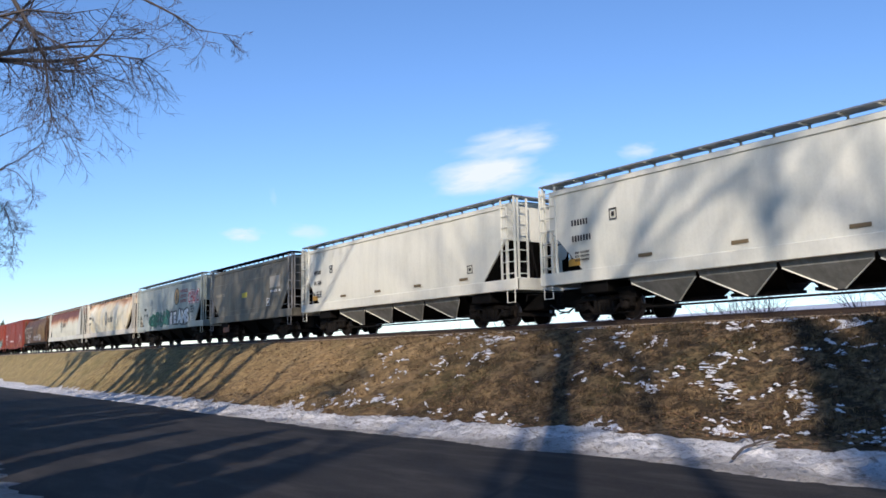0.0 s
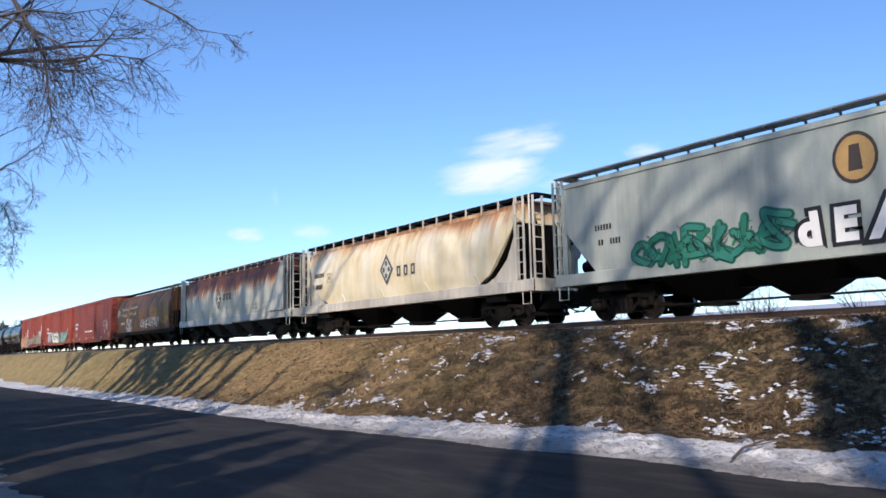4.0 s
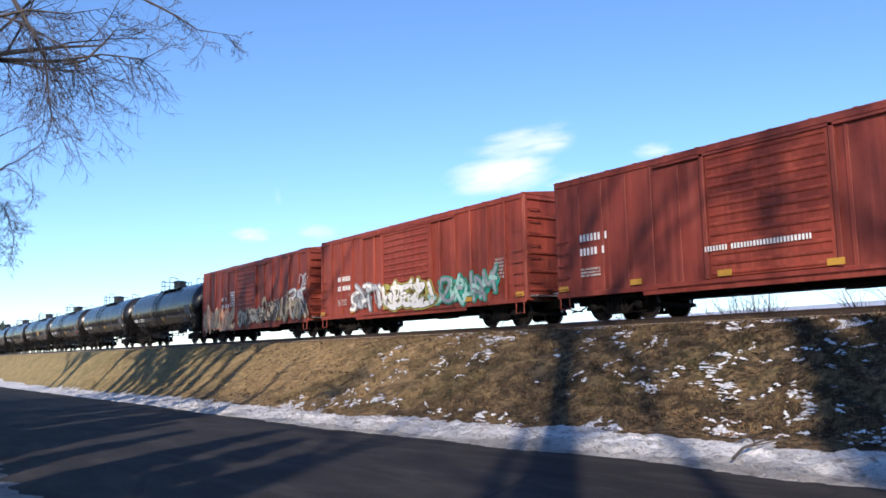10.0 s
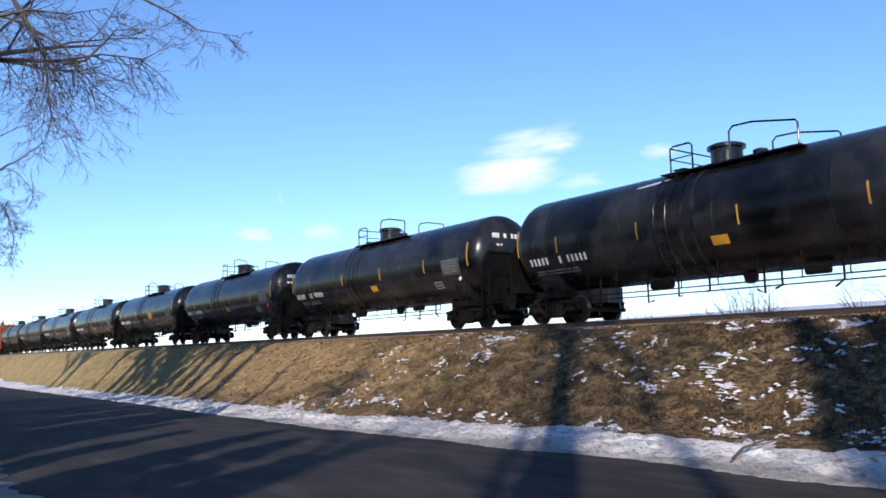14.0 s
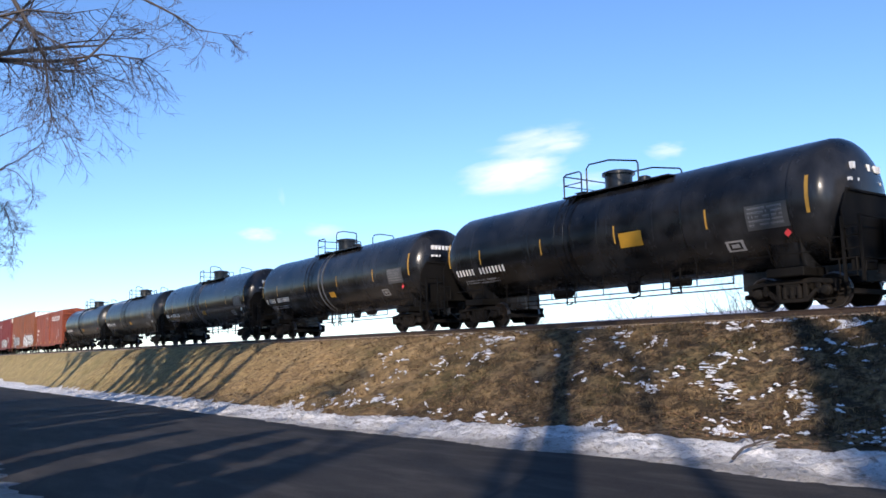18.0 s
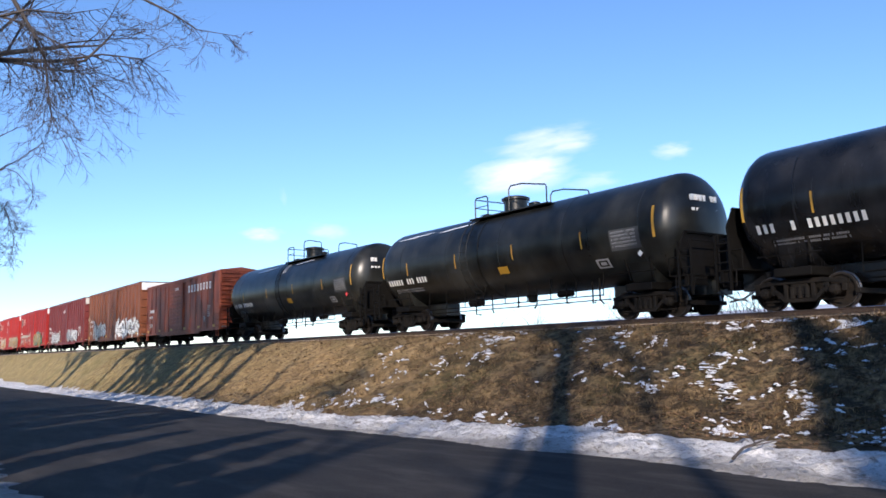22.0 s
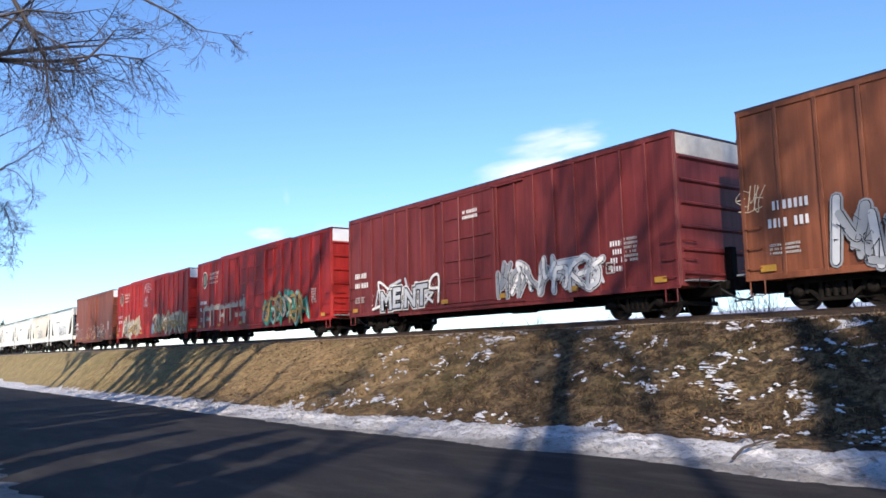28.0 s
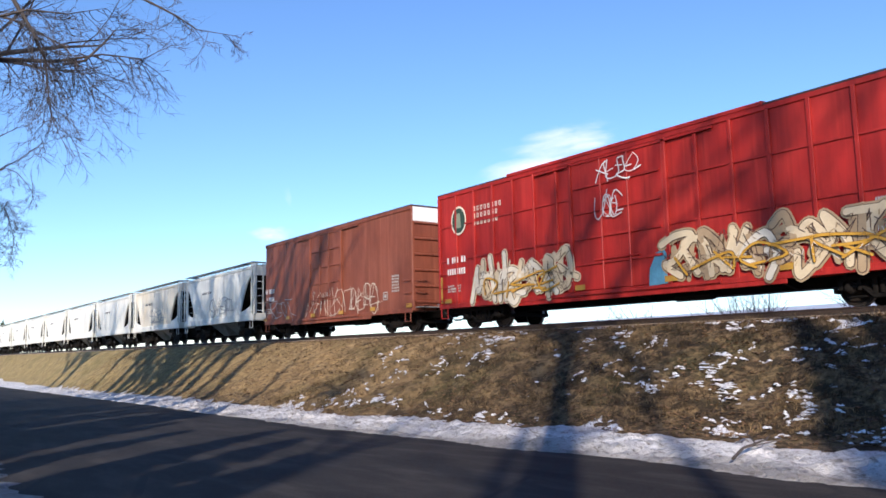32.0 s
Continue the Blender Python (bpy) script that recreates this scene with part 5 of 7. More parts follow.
def emblem_round(car, x, z, y, rx, rz, ring_mat, field, mark):
    """An oval badge with an upright dark shape in it."""
    def oval(k, n=20):
        return [(x + rx * k * math.cos(2 * math.pi * i / n), z + rz * k * math.sin(2 * math.pi * i / n)) for i in range(n)]
    e = part("emblem", Geo().prism(oval(1.0), "y", y - 0.005, y), ring_mat, car, smooth=0)
    part("emblem_field", Geo().prism(oval(0.86), "y", y - 0.009, y - 0.005), field, e, smooth=0)
    part("emblem_mark", Geo().prism([(x - rx * 0.32, z - rz * 0.5), (x + rx * 0.32, z - rz * 0.5), (x + rx * 0.22, z + rz * 0.5), (x - rx * 0.22, z + rz * 0.5)], "y", y - 0.013, y - 0.009), mark, e, smooth=0)


def block_letters(car, x0, x1, z, h, y, count, material):
    """A word of a company's name as plain blocks."""
    pitch = (x1 - x0) / count
    for i in range(count):
        g = Geo()
        a = x0 + i * pitch
        w = pitch * 0.52
        t = w * 0.30
        g.box(a, a + t, y - 0.004, y, z, z + h).box(a + w - t, a + w, y - 0.004, y, z, z + h)
        g.box(a + t, a + w - t, y - 0.004, y, z + h - t, z + h).box(a + t, a + w - t, y - 0.004, y, z, z + t)
        part("block_letter", g, material, car, smooth=0)


TRAIN = []


def hook(car):
    TRAIN.append(car)
    return car


def pale_hopper(s0, s1, label, seed):
    c = hook(hopper(label, s0, s1, 4.22, PALE, flat_side(1.54, 0.05), 2.95, 1.35, 1.55, 1.18, 4, sill_mat=PALE, bay_mat=DARK, body_in=0.55, trough=0.4, tips=PALE_SHADED, ladder_w=0.72))
    y = -1.575
    hl = (s1 - s0) / 2 - 0.45
    bars(c, -6.8, 3.15, y - 0.03, 0.75, 0.30, 1, BLACK, seed=seed)
    bars(c, -6.8, 2.65, y - 0.03, 0.75, 0.30, 1, BLACK, seed=seed + 1)
    bars(c, -6.7, 2.15, y - 0.02, 0.6, 0.35, 3, BLACK, seed=seed + 2)
    framed(c, hl - 2.9, 1.95, y - 0.02, 0.32, 0.30, BLACK)
    framed(c, -5.2, 2.95, y - 0.05, 0.30, 0.34, BLACK)
    patch(c, -7.0, 1.72, y - 0.01, 0.5, 0.22, YELLOW)
    for x in np.linspace(-4.2, 5.0, 4):
        patch(c, x, 1.72, y - 0.005, 0.5, 0.10, plain("brown_reflector", (0.16, 0.12, 0.06)))
    return c


pale_hopper(-20.1, -2.3, "pale grey covered hopper with dark end openings", 11)
pale_hopper(-37.8, -20.1, "pale grey covered hopper, clean flat sides", 21)

c = hook(hopper("short dark taupe covered hopper with white ladders", -51.0, -37.8, 4.25, TAUPE, flat_side(1.52, 0.04), 2.55, 1.0, 1.50, 1.12, 2, bay_mat=DARK, body_in=0.5, trough=0.7, end_mat=painted("grey_ladder_paint", (0.30, 0.29, 0.27), rust=0.1), walk_mat=DARK))
part("hopper_bay_patch", Geo().box(-4.1, -3.2, -1.40, -1.36, 0.55, 1.0), AMBER, c)
patch(c, -0.75, 2.45, -1.56, 0.75, 0.28, plain("lemon_panel", (0.60, 0.50, 0.05)), "yellow_panel")
patch(c, 3.2, 2.75, -1.56, 1.35, 0.62, plain("faded_primer", (0.36, 0.345, 0.30)), "painted_out_panel")
bars(c, 3.3, 2.62, -1.56, 1.3, 0.2, 1, WHITE, seed=5)
framed(c, 2.75, 1.8, -1.56, 0.45, 0.4, WHITE)
bars(c, -5.0, 2.9, -1.56, 1.5, 0.28, 1, FADED, seed=8)
part("side_stripe", Geo().box(-5.9, 5.4, -1.565, -1.555, 3.42, 3.46).box(-5.9, 5.4, -1.56, -1.55, 1.75, 1.79), plain("taupe_bead", (0.19, 0.178, 0.142)), c, smooth=0)

c = hook(hopper("grey-green covered hopper sprayed with bubble letters", -67.4, -51.0, 4.35, SAGE, flat_side(1.55, 0.05), 2.85, 1.25, 1.45, 1.10, 3, bay_mat=DARK, body_in=0.5, trough=0.6, walk_mat=GALV))
y = -1.605
graffiti(c, -4.3, 0.45, 1.42, 2.40, y, 6, [SPRAY["green"], SPRAY["bottle"]], SPRAY["black"], SPRAY["green"], 31, 0.22)
sprayed_word(c, "dEAMS", 0.7, 5.0, 1.45, 2.32, y - 0.01, SPRAY["white"], SPRAY["black"], None, 32, 0.055)
sprayed_word(c, "CHUC", 4.6, 6.75, 2.72, 3.45, y - 0.01, SPRAY["red"], SPRAY["white"], SPRAY["red"], 33, 0.035)
emblem_round(c, 2.2, 3.32, y - 0.002, 0.52, 0.60, plain("dark_badge", (0.05, 0.04, 0.035)), plain("ochre_badge", (0.42, 0.27, 0.10)), plain("dark_badge", (0.05, 0.04, 0.035)))
for i, n in enumerate((8, 7, 7)):
    block_letters(c, 2.95, 2.95 + n * 0.2, 3.52 - i * 0.34, 0.2, y - 0.002, n, SPRAY["red"])
bars(c, -5.8, 2.85, y - 0.002, 0.7, 0.28, 1, BLACK, seed=41)
bars(c, -5.8, 2.4, y - 0.002, 1.0, 0.28, 1, BLACK, seed=42)
bars(c, 5.15, 2.5, y - 0.002, 0.75, 0.5, 3, BLACK, seed=43)
framed(c, 5.2, 1.55, y - 0.002, 0.5, 0.4, WHITE)

ROUND = barrel(1.58, 1.05, 1.43)
c = hook(hopper("cream round-sided covered hopper streaked with rust", -86.1, -67.4, 4.22, CREAM, ROUND, 3.55, 2.1, 1.48, 1.10, 3, sill_mat=CREAM_PLAIN, bracket_mat=CREAM_PLAIN, body_in=0.9, trough=0.7, curved_end="plated", bay_top=0.40, walk_mat=DARK, rust_roof=RUST_ROOF))
y = -1.60
emblem_diamond(c, -0.3, 2.63, y - 0.01, 1.3, plain("slate_emblem", (0.07, 0.09, 0.11)), CREAM_PLAIN)
block_letters(c, 0.5, 2.1, 2.28, 0.42, y, 3, plain("slate_emblem", (0.07, 0.09, 0.11)))
bars(c, -7.0, 3.0, y + 0.02, 0.95, 0.34, 1, BLACK, seed=51)
bars(c, -7.0, 2.45, y, 0.95, 0.34, 1, BLACK, seed=52)
framed(c, -5.7, 2.5, y, 0.45, 0.42, FADED)
for x in (-4.2, -0.8, 2.6, 5.8):
    part("side_brace", Geo().tube([(x - 0.12, y + 0.06, 1.85), (x + 0.12, y + 0.14, 1.45)], 0.03, 5), CREAM_PLAIN, c)

c = hook(hopper("bone-white round-sided covered hopper, upper sides rusted", -105.2, -86.1, 4.22, BONE, ROUND, 3.6, 2.1, 1.48, 1.10, 4, sill_mat=BONE_PLAIN, bracket_mat=BONE_PLAIN, body_in=0.9, trough=0.6, curved_end="plated", bay_top=0.40, walk_mat=RUST_ROOF, rust_roof=RUST_ROOF, bay_mat=painted("dark_bay_paint", (0.075, 0.07, 0.062), rust=0.1)))
emblem_diamond(c, -1.2, 2.64, y - 0.01, 1.25, plain("charcoal_emblem", (0.05, 0.05, 0.045)), BONE_PLAIN)
block_letters(c, -0.42, 1.1, 2.5, 0.38, y, 3, plain("charcoal_emblem", (0.05, 0.05, 0.045)))
bars(c, -0.9, 1.22, y + 0.10, 1.7, 0.3, 1, WHITE, seed=61)
framed(c, 4.1, 1.75, y + 0.075, 0.5, 0.4, BLACK)
part("side_seam", Geo().box(-7.0, 6.6, y + 0.03, y + 0.07, 2.02, 2.05).box(-7.0, 6.6, y + 0.015, y + 0.04, 2.93, 2.95), BONE_PLAIN, c, smooth=0)
part("end_gusset", Geo().prism([(6.35, 1.5), (8.3, 1.5), (8.3, 4.1), (8.0, 4.1)], "y", -1.64, -1.60), BONE_PLAIN, c, "flat grey corner plate", smooth=0)

GOV = barrel(1.58, 0.95, 1.42, 2.7, 4.2, 1.2)
c = hook(hopper("dark rusty brown cylindrical grain hopper with faded gold wheat", -122.7, -105.2, 4.12, UMBER, GOV, 2.5, 0.40, 1.18, 0.95, 4, truck_in=2.1, body_in=0.95, trough=0.75, bay_top=0.42, walk_mat=DARK, rust_roof=RUST_ROOF, end_mat=UMBER, sill_mat=DARK))
y = -1.60
lettering(c, "Government", -5.6, 2.98, y, 0.39, FADED)
lettering(c, "of Canada", -5.6, 2.5, y, 0.39, FADED)
lettering(c, "Gouvernement", -3.1, 3.02, y, 0.39, FADED, 0.9)
lettering(c, "du Canada", -3.1, 2.54, y, 0.39, FADED)
patch(c, -6.85, 2.55, y, 0.28, 0.6, FADED, "flag_bar")
part("leaf_mark", Geo().prism([(-6.3 + 0.22 * (1 if k % 2 == 0 else 0.5) * math.cos(2 * math.pi * k / 12 + 1.57), 2.85 + 0.30 * (1 if k % 2 == 0 else 0.5) * math.sin(2 * math.pi * k / 12 + 1.57)) for k in range(12)], "y", y - 0.004, y), FADED, c, smooth=0)
bars(c, -5.9, 2.05, y + 0.01, 1.2, 0.34, 1, FADED, seed=71)
scrawl(c, -4.2, 1.3, 1.5, 0.95, y + 0.02, SPRAY["white"], 72, 11, 0.05)
scrawl(c, 0.2, 1.45, 4.4, 0.6, y + 0.02, SPRAY["silver"], 73, 27, 0.06)


def wheat(car, x, z, w, h, half, lean=0.0):
    """A big ear of wheat in faded gold, painted on the round side: a leaf-shaped field with dark stems and grains on it."""
    rows, cols, g = 16, 6, Geo()
    vs = []
    for i in range(rows + 1):
        v = -1 + 2 * i / rows
        zz = z + h / 2 * v
        wide = w / 2 * (1 - abs(v) ** 3.2) ** 0.6 * (1.0 - 0.10 * v) + 0.02
        for j in range(cols + 1):
            xx = x + lean * v + wide * (-1 + 2 * j / cols)
            vs.append((xx, -half(zz) - 0.006, zz))
    g.add(vs, [(i * (cols + 1) + j, i * (cols + 1) + j + 1, (i + 1) * (cols + 1) + j + 1, (i + 1) * (cols + 1) + j) for i in range(rows) for j in range(cols)])
    part("wheat_field", g, FIELDGOLD, car)
    g = Geo()
    ribbon(g, smooth_line([(x - lean, z - h * 0.48), (x, z + h * 0.05), (x + lean, z + h * 0.45)], 8), 0.07, 0.0)
    for k in range(4):
        for s_ in (-1, 1):
            b_ = z - h * 0.36 + k * h * 0.20
            q = x + lean * 2 * (b_ - z) / h
            ribbon(g, smooth_line([(q, b_), (q + s_ * w * 0.17, b_ + h * 0.12), (q + s_ * w * 0.27, b_ + h * 0.18), (q + s_ * w * 0.23, b_ + h * 0.30)], 4), 0.065, 0.0)
    g.v = [(u, -half(v_) - 0.012 + t, v_) for u, t, v_ in g.v]
    part("wheat_stem", g, UMBER, car, smooth=0)


wheat(c, 3.3, 2.75, 1.7, 2.5, GOV, 0.10)
wheat(c, 5.6, 2.75, 2.5, 2.5, GOV, -0.08)

c = hook(boxcar("oxide red boxcar with smooth ends and plain sides", -139.5, -122.7, 4.42, OXIDE_B, OXIDE_B, ribs=16, door="corr", door_span=(-1.9, 1.5), end_ribs=8, peak=0.22, door_mat=OXIDE, gap=0.72, rib_out=0.025))
box_marks(c, 7.9, 81, number_x=-6.6)
bars(c, -2.0, 1.75, -1.64, 3.0, 0.22, 1, WHITE, seed=85)
scrawl(c, 5.2, 1.95, 0.9, 0.8, -1.56, SPRAY["silver"], 86, 8, 0.05)
patch(c, 6.7, 1.15, -1.56, 0.5, 0.3, YELLOW)

c = hook(boxcar("rusty red boxcar with yellow and white spray letters", -155.9, -139.5, 4.42, OXIDE, OXIDE, ribs=15, door="corr", door_span=(-1.65, 1.8), end_ribs=6, peak=0.2, gap=0.80))
box_marks(c, 7.7, 91, number_x=-5.7)
graffiti(c, -4.4, -1.5, 1.0, 2.0, -1.60, 4, [SPRAY["silver"], SPRAY["white"]], SPRAY["black"], SPRAY["grey"], 92, 0.24)
graffiti(c, -1.4, 2.1, 1.02, 2.0, -1.66, 4, [SPRAY["white"], SPRAY["mint"]], SPRAY["black"], SPRAY["olive"], 93, 0.26)
graffiti(c, 2.15, 5.8, 1.05, 1.95, -1.60, 5, [SPRAY["mint"], SPRAY["grey"]], SPRAY["green"], SPRAY["teal"], 94, 0.25)

c = hook(boxcar("red-brown boxcar with cream spray letters along its side", -172.4, -155.9, 4.38, OXIDE, OXIDE, ribs=14, door="corr", door_span=(-1.8, 0.95), end_ribs=9, peak=0.24, gap=0.68))
graffiti(c, -7.2, -2.2, 0.76, 2.0, -1.60, 7, [SPRAY["peach"], SPRAY["tan"], SPRAY["peach"]], SPRAY["cream"], SPRAY["peach"], 101, 0.24)
graffiti(c, -1.2, 2.5, 0.92, 1.75, -1.66, 5, [SPRAY["stone"], SPRAY["brown"]], SPRAY["cream"], SPRAY["brown"], 102, 0.22)
graffiti(c, 2.3, 7.55, 0.95, 2.05, -1.66, 7, [SPRAY["brown"], SPRAY["stone"], SPRAY["tan"]], SPRAY["cream"], SPRAY["brown"], 106, 0.22)
graffiti(c, 5.6, 7.5, 1.75, 2.5, -1.60, 2, [SPRAY["mint"], SPRAY["white"]], SPRAY["grey"], None, 107, 0.2)
box_marks(c, 7.5, 103, number_x=-4.2)
bars(c, -2.6, 2.9, -1.65, 0.7, 0.9, 6, WHITE, seed=104)
scrawl(c, 6.6, 2.6, 0.9, 0.5, -1.56, SPRAY["white"], 105, 9, 0.06)
for x in (-4.5, 0.4, 5.2):
    part("roof_vent", Geo().box(x, x + 0.8, -0.9, -0.3, 4.5, 4.66), DARK_ROOF, c, bevel=0.02)

tank_edges = [-172.4, -189.95, -207.6, -224.7, -241.9, -259.4, -277.3, -294.7, -312.1]
tank_domes = [-0.2, -0.45, -0.4, -0.1, -0.7, -0.45, -0.45, 0.5]
tank_words = ["glossy black tank car with white stencils and an orange panel", "glossy black tank car with yellow reflector strips", "black tank car with a railed platform on top", "black tank car with large white stencils near its end",
              "black tank car with two pale bands round the middle", "black tank car with pale bands and an orange panel", "dull black tank car with long pale highlights", "weathered black tank car with a pale dried spill below its manway"]
for i in range(8):
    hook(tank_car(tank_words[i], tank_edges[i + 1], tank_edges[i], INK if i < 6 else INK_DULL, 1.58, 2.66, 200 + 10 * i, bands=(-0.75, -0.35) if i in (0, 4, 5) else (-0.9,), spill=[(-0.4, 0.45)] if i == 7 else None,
                  dome_x=tank_domes[i], pale_marks=[(-4.6, -1.9), (0.2, 2.6)] if i == 7 else [(-6.9, -4.2), (-3.9, -1.6)] if i == 6 else [(-2.6, -1.4)] if i in (0, 2) else (), band_mat=plain("worn_band_paint", (0.11, 0.11, 0.115), 0.6, 0.0, 0.8) if i in (4, 5) else None))

c = hook(boxcar("russet boxcar with a large white company name", -329.2, -312.1, 4.42, RUSSET, RUSSET, ribs=14, door="corr", door_span=(-2.2, 0.8), end_ribs=13, peak=0.24, gap=0.72, rib_out=0.03))
block_letters(c, 1.95, 6.6, 3.42, 0.46, -1.56, 8, WHITE)
box_marks(c, 7.6, 301, number_x=-6.9)
bars(c, -0.6, 3.9, -1.66, 0.8, 0.2, 2, WHITE, seed=305)

c = hook(boxcar("tall orange-brown boxcar with white spray letters", -349.15, -329.2, 5.10, AMBER, DARK_ROOF, ribs=17, door="plug", door_span=(-1.7, 1.5), end_cap=SNOWCAP, end_ribs=6, peak=0.06, gap=1.15))
graffiti(c, 1.7, 8.6, 0.95, 2.2, -1.60, 8, [SPRAY["white"]], SPRAY["black"], SPRAY["silver"], 311, 0.25)
graffiti(c, -6.4, -2.0, 1.0, 2.2, -1.60, 5, [SPRAY["silver"], SPRAY["grey"]], SPRAY["black"], SPRAY["grey"], 312, 0.24)
scrawl(c, -8.9, 2.5, 0.7, 0.6, -1.56, SPRAY["sand"], 313, 9, 0.035)
box_marks(c, 8.7, 314, number_x=-8.1)

c = hook(boxcar("tall maroon boxcar with white and grey spray letters", -369.2, -349.15, 5.12, MAROON, DARK_ROOF, ribs=19, door="plug", door_span=(-1.7, 1.2), end_cap=WORN_CAP, end_ribs=6, peak=0.06, gap=0.85))
graffiti(c, -6.9, -2.0, 0.95, 2.0, -1.62, 5, [SPRAY["silver"], SPRAY["white"]], SPRAY["grey"], None, 321, 0.12)
sprayed_word(c, "MENT", -6.3, -2.7, 0.93, 1.75, -1.68, SPRAY["silver"], SPRAY["black"], SPRAY["white"], 321, 0.035)
graffiti(c, 1.5, 6.5, 0.98, 2.05, -1.60, 7, [SPRAY["silver"], SPRAY["grey"], SPRAY["white"]], SPRAY["black"], SPRAY["silver"], 322, 0.22)
box_marks(c, 9.1, 323, number_x=-8.6)
bars(c, -0.4, 4.3, -1.66, 0.9, 0.4, 2, WHITE, seed=326)
bars(c, 6.7, 2.3, -1.56, 0.5, 1.0, 4, WHITE, seed=327)


def red_boxcar(s0, s1, body, label, seed):
    c = hook(boxcar(label, s0, s1, 5.12, body, DARK_ROOF, ribs=17, door="plug", door_span=(-1.95, 1.6), end_cap=SNOWCAP, end_ribs=6, peak=0.05, gap=0.92))
    part("roof_step", Geo().box(-5.1, 4.8, -1.58, 1.58, 5.12, 5.23), body, c, bevel=0.01)
    emblem_round(c, -7.95, 4.0, -1.56, 0.46, 0.55, SPRAY["cream"], plain("dark_green_badge", (0.03, 0.06, 0.04)), plain("worn_badge_mark", (0.24, 0.27, 0.19)))
    for i, n in enumerate((8, 7, 7)):
        block_letters(c, -7.05, -7.05 + n * 0.21, 4.22 - i * 0.26, 0.17, -1.56, n, SPRAY["cream"])
    box_marks(c, 9.2, seed, number_x=-8.7)
    band = Geo()
    for z in (2.55, 3.85):
        band.box(-9.1, -2.0, -1.568, -1.545, z - 0.03, z + 0.03).box(1.7, 9.1, -1.56, -1.545, z - 0.03, z + 0.03)
    part("side_band", band, body, c, smooth=0)
    return c


c = red_boxcar(-389.8, -369.2, SCARLET_B, "tall red boxcar with gold, green and grey spray letters", 331)
g = Geo()
for x0_, x1_, z0_, z1_ in ((-8.1, -7.85, 0.95, 2.1), (-7.85, -1.1, 1.98, 2.2), (-1.45, -1.1, 1.0, 2.5), (-6.9, -6.7, 1.0, 2.0), (-6.3, -6.15, 1.0, 2.0), (-5.2, -5.0, 1.2, 2.0), (-4.5, -4.35, 1.1, 2.0), (-3.5, -3.3, 1.2, 2.0), (-2.6, -1.0, 1.40, 1.56), (-7.6, -6.9, 1.35, 1.5), (-5.0, -4.5, 1.5, 1.62)):
    rr = random.Random(int(x0_ * 100))
    xx = x0_
    while xx < x1_ - 0.01:
        ww = min(0.11, x1_ - xx)
        g.prism([(xx, z0_), (xx + ww, z0_), (xx + ww, z1_ + rr.uniform(-0.1, 0.2)), (xx, z1_ + rr.uniform(-0.1, 0.2))], "y", -1.584 - 0.0015 * (len(g.f) // 6 % 9), -1.58)
        xx += ww
part("primer_patch", g, plain("beige_primer", (0.40, 0.36, 0.29), 0.6, 0.0, 0.5), c, "grey-beige painted-out lettering", smooth=0)
graffiti(c, 1.6, 7.1, 0.90, 2.25, -1.60, 5, [SPRAY["teal"], SPRAY["mint"]], SPRAY["green"], SPRAY["teal"], 336, 0.16)
graffiti(c, 1.8, 6.7, 0.92, 2.25, -1.66, 5, [SPRAY["ochre"], SPRAY["sand"], SPRAY["ochre"]], SPRAY["brown"], None, 335, 0.20)

c = red_boxcar(-410.2, -389.8, SCARLET, "tall bright red boxcar with beige spray letters", 341)
graffiti(c, -7.1, -2.0, 0.90, 2.3, -1.60, 6, [SPRAY["cream"], SPRAY["sand"]], SPRAY["brown"], SPRAY["sand"], 345, 0.24)
graffiti(c, -6.6, -2.6, 1.05, 1.7, -1.652, 3, [SPRAY["gold"]], SPRAY["brown"], None, 355, 0.10)
graffiti(c, 1.6, 9.3, 0.92, 2.15, -1.60, 9, [SPRAY["sand"], SPRAY["cream"], SPRAY["tan"]], SPRAY["brown"], SPRAY["tan"], 346, 0.24)
graffiti(c, 2.4, 8.6, 1.1, 1.7, -1.652, 4, [SPRAY["gold"]], SPRAY["brown"], None, 356, 0.12)
for x0_, x1_ in ((0.95, 1.75), (8.35, 9.15)):
    part("sprayed_backing", Geo().prism([(x0_, 0.86), (x1_ - 0.1, 0.90), (x1_, 1.55), (x1_ - 0.25, 1.86), (x0_ + 0.3, 1.78), (x0_ + 0.05, 1.35)], "y", -1.592, -1.57), plain("faded_blue_spray", (0.10, 0.27, 0.40), 0.6, 0.0, 0.6), c, "faded blue sprayed patch", smooth=0)
scrawl(c, -0.7, 4.15, 1.4, 0.6, -1.66, SPRAY["white"], 348, 12, 0.05)
scrawl(c, -0.9, 3.0, 0.9, 0.7, -1.66, SPRAY["silver"], 349, 9, 0.05)
patch(c, 8.95, 0.95, -1.60, 0.10, 1.0, YELLOW, "yellow_grab_iron")
patch(c, -9.1, 0.95, -1.60, 0.10, 1.0, YELLOW, "yellow_grab_iron")

c = hook(boxcar("tall sienna brown boxcar with thin white tags", -426.8, -410.2, 5.10, SIENNA, DARK_ROOF, ribs=0, door="plug", door_span=(-1.7, 1.3), end_cap=SNOWCAP, end_ribs=6, peak=0.05, gap=1.0))
scrawl(c, -1.9, 1.0, 6.6, 1.1, -1.60, SPRAY["cream"], 351, 34, 0.04)
scrawl(c, -7.4, 1.1, 3.5, 0.9, -1.56, SPRAY["grey"], 352, 16, 0.05)
box_marks(c, 7.7, 353, number_x=-7.2)

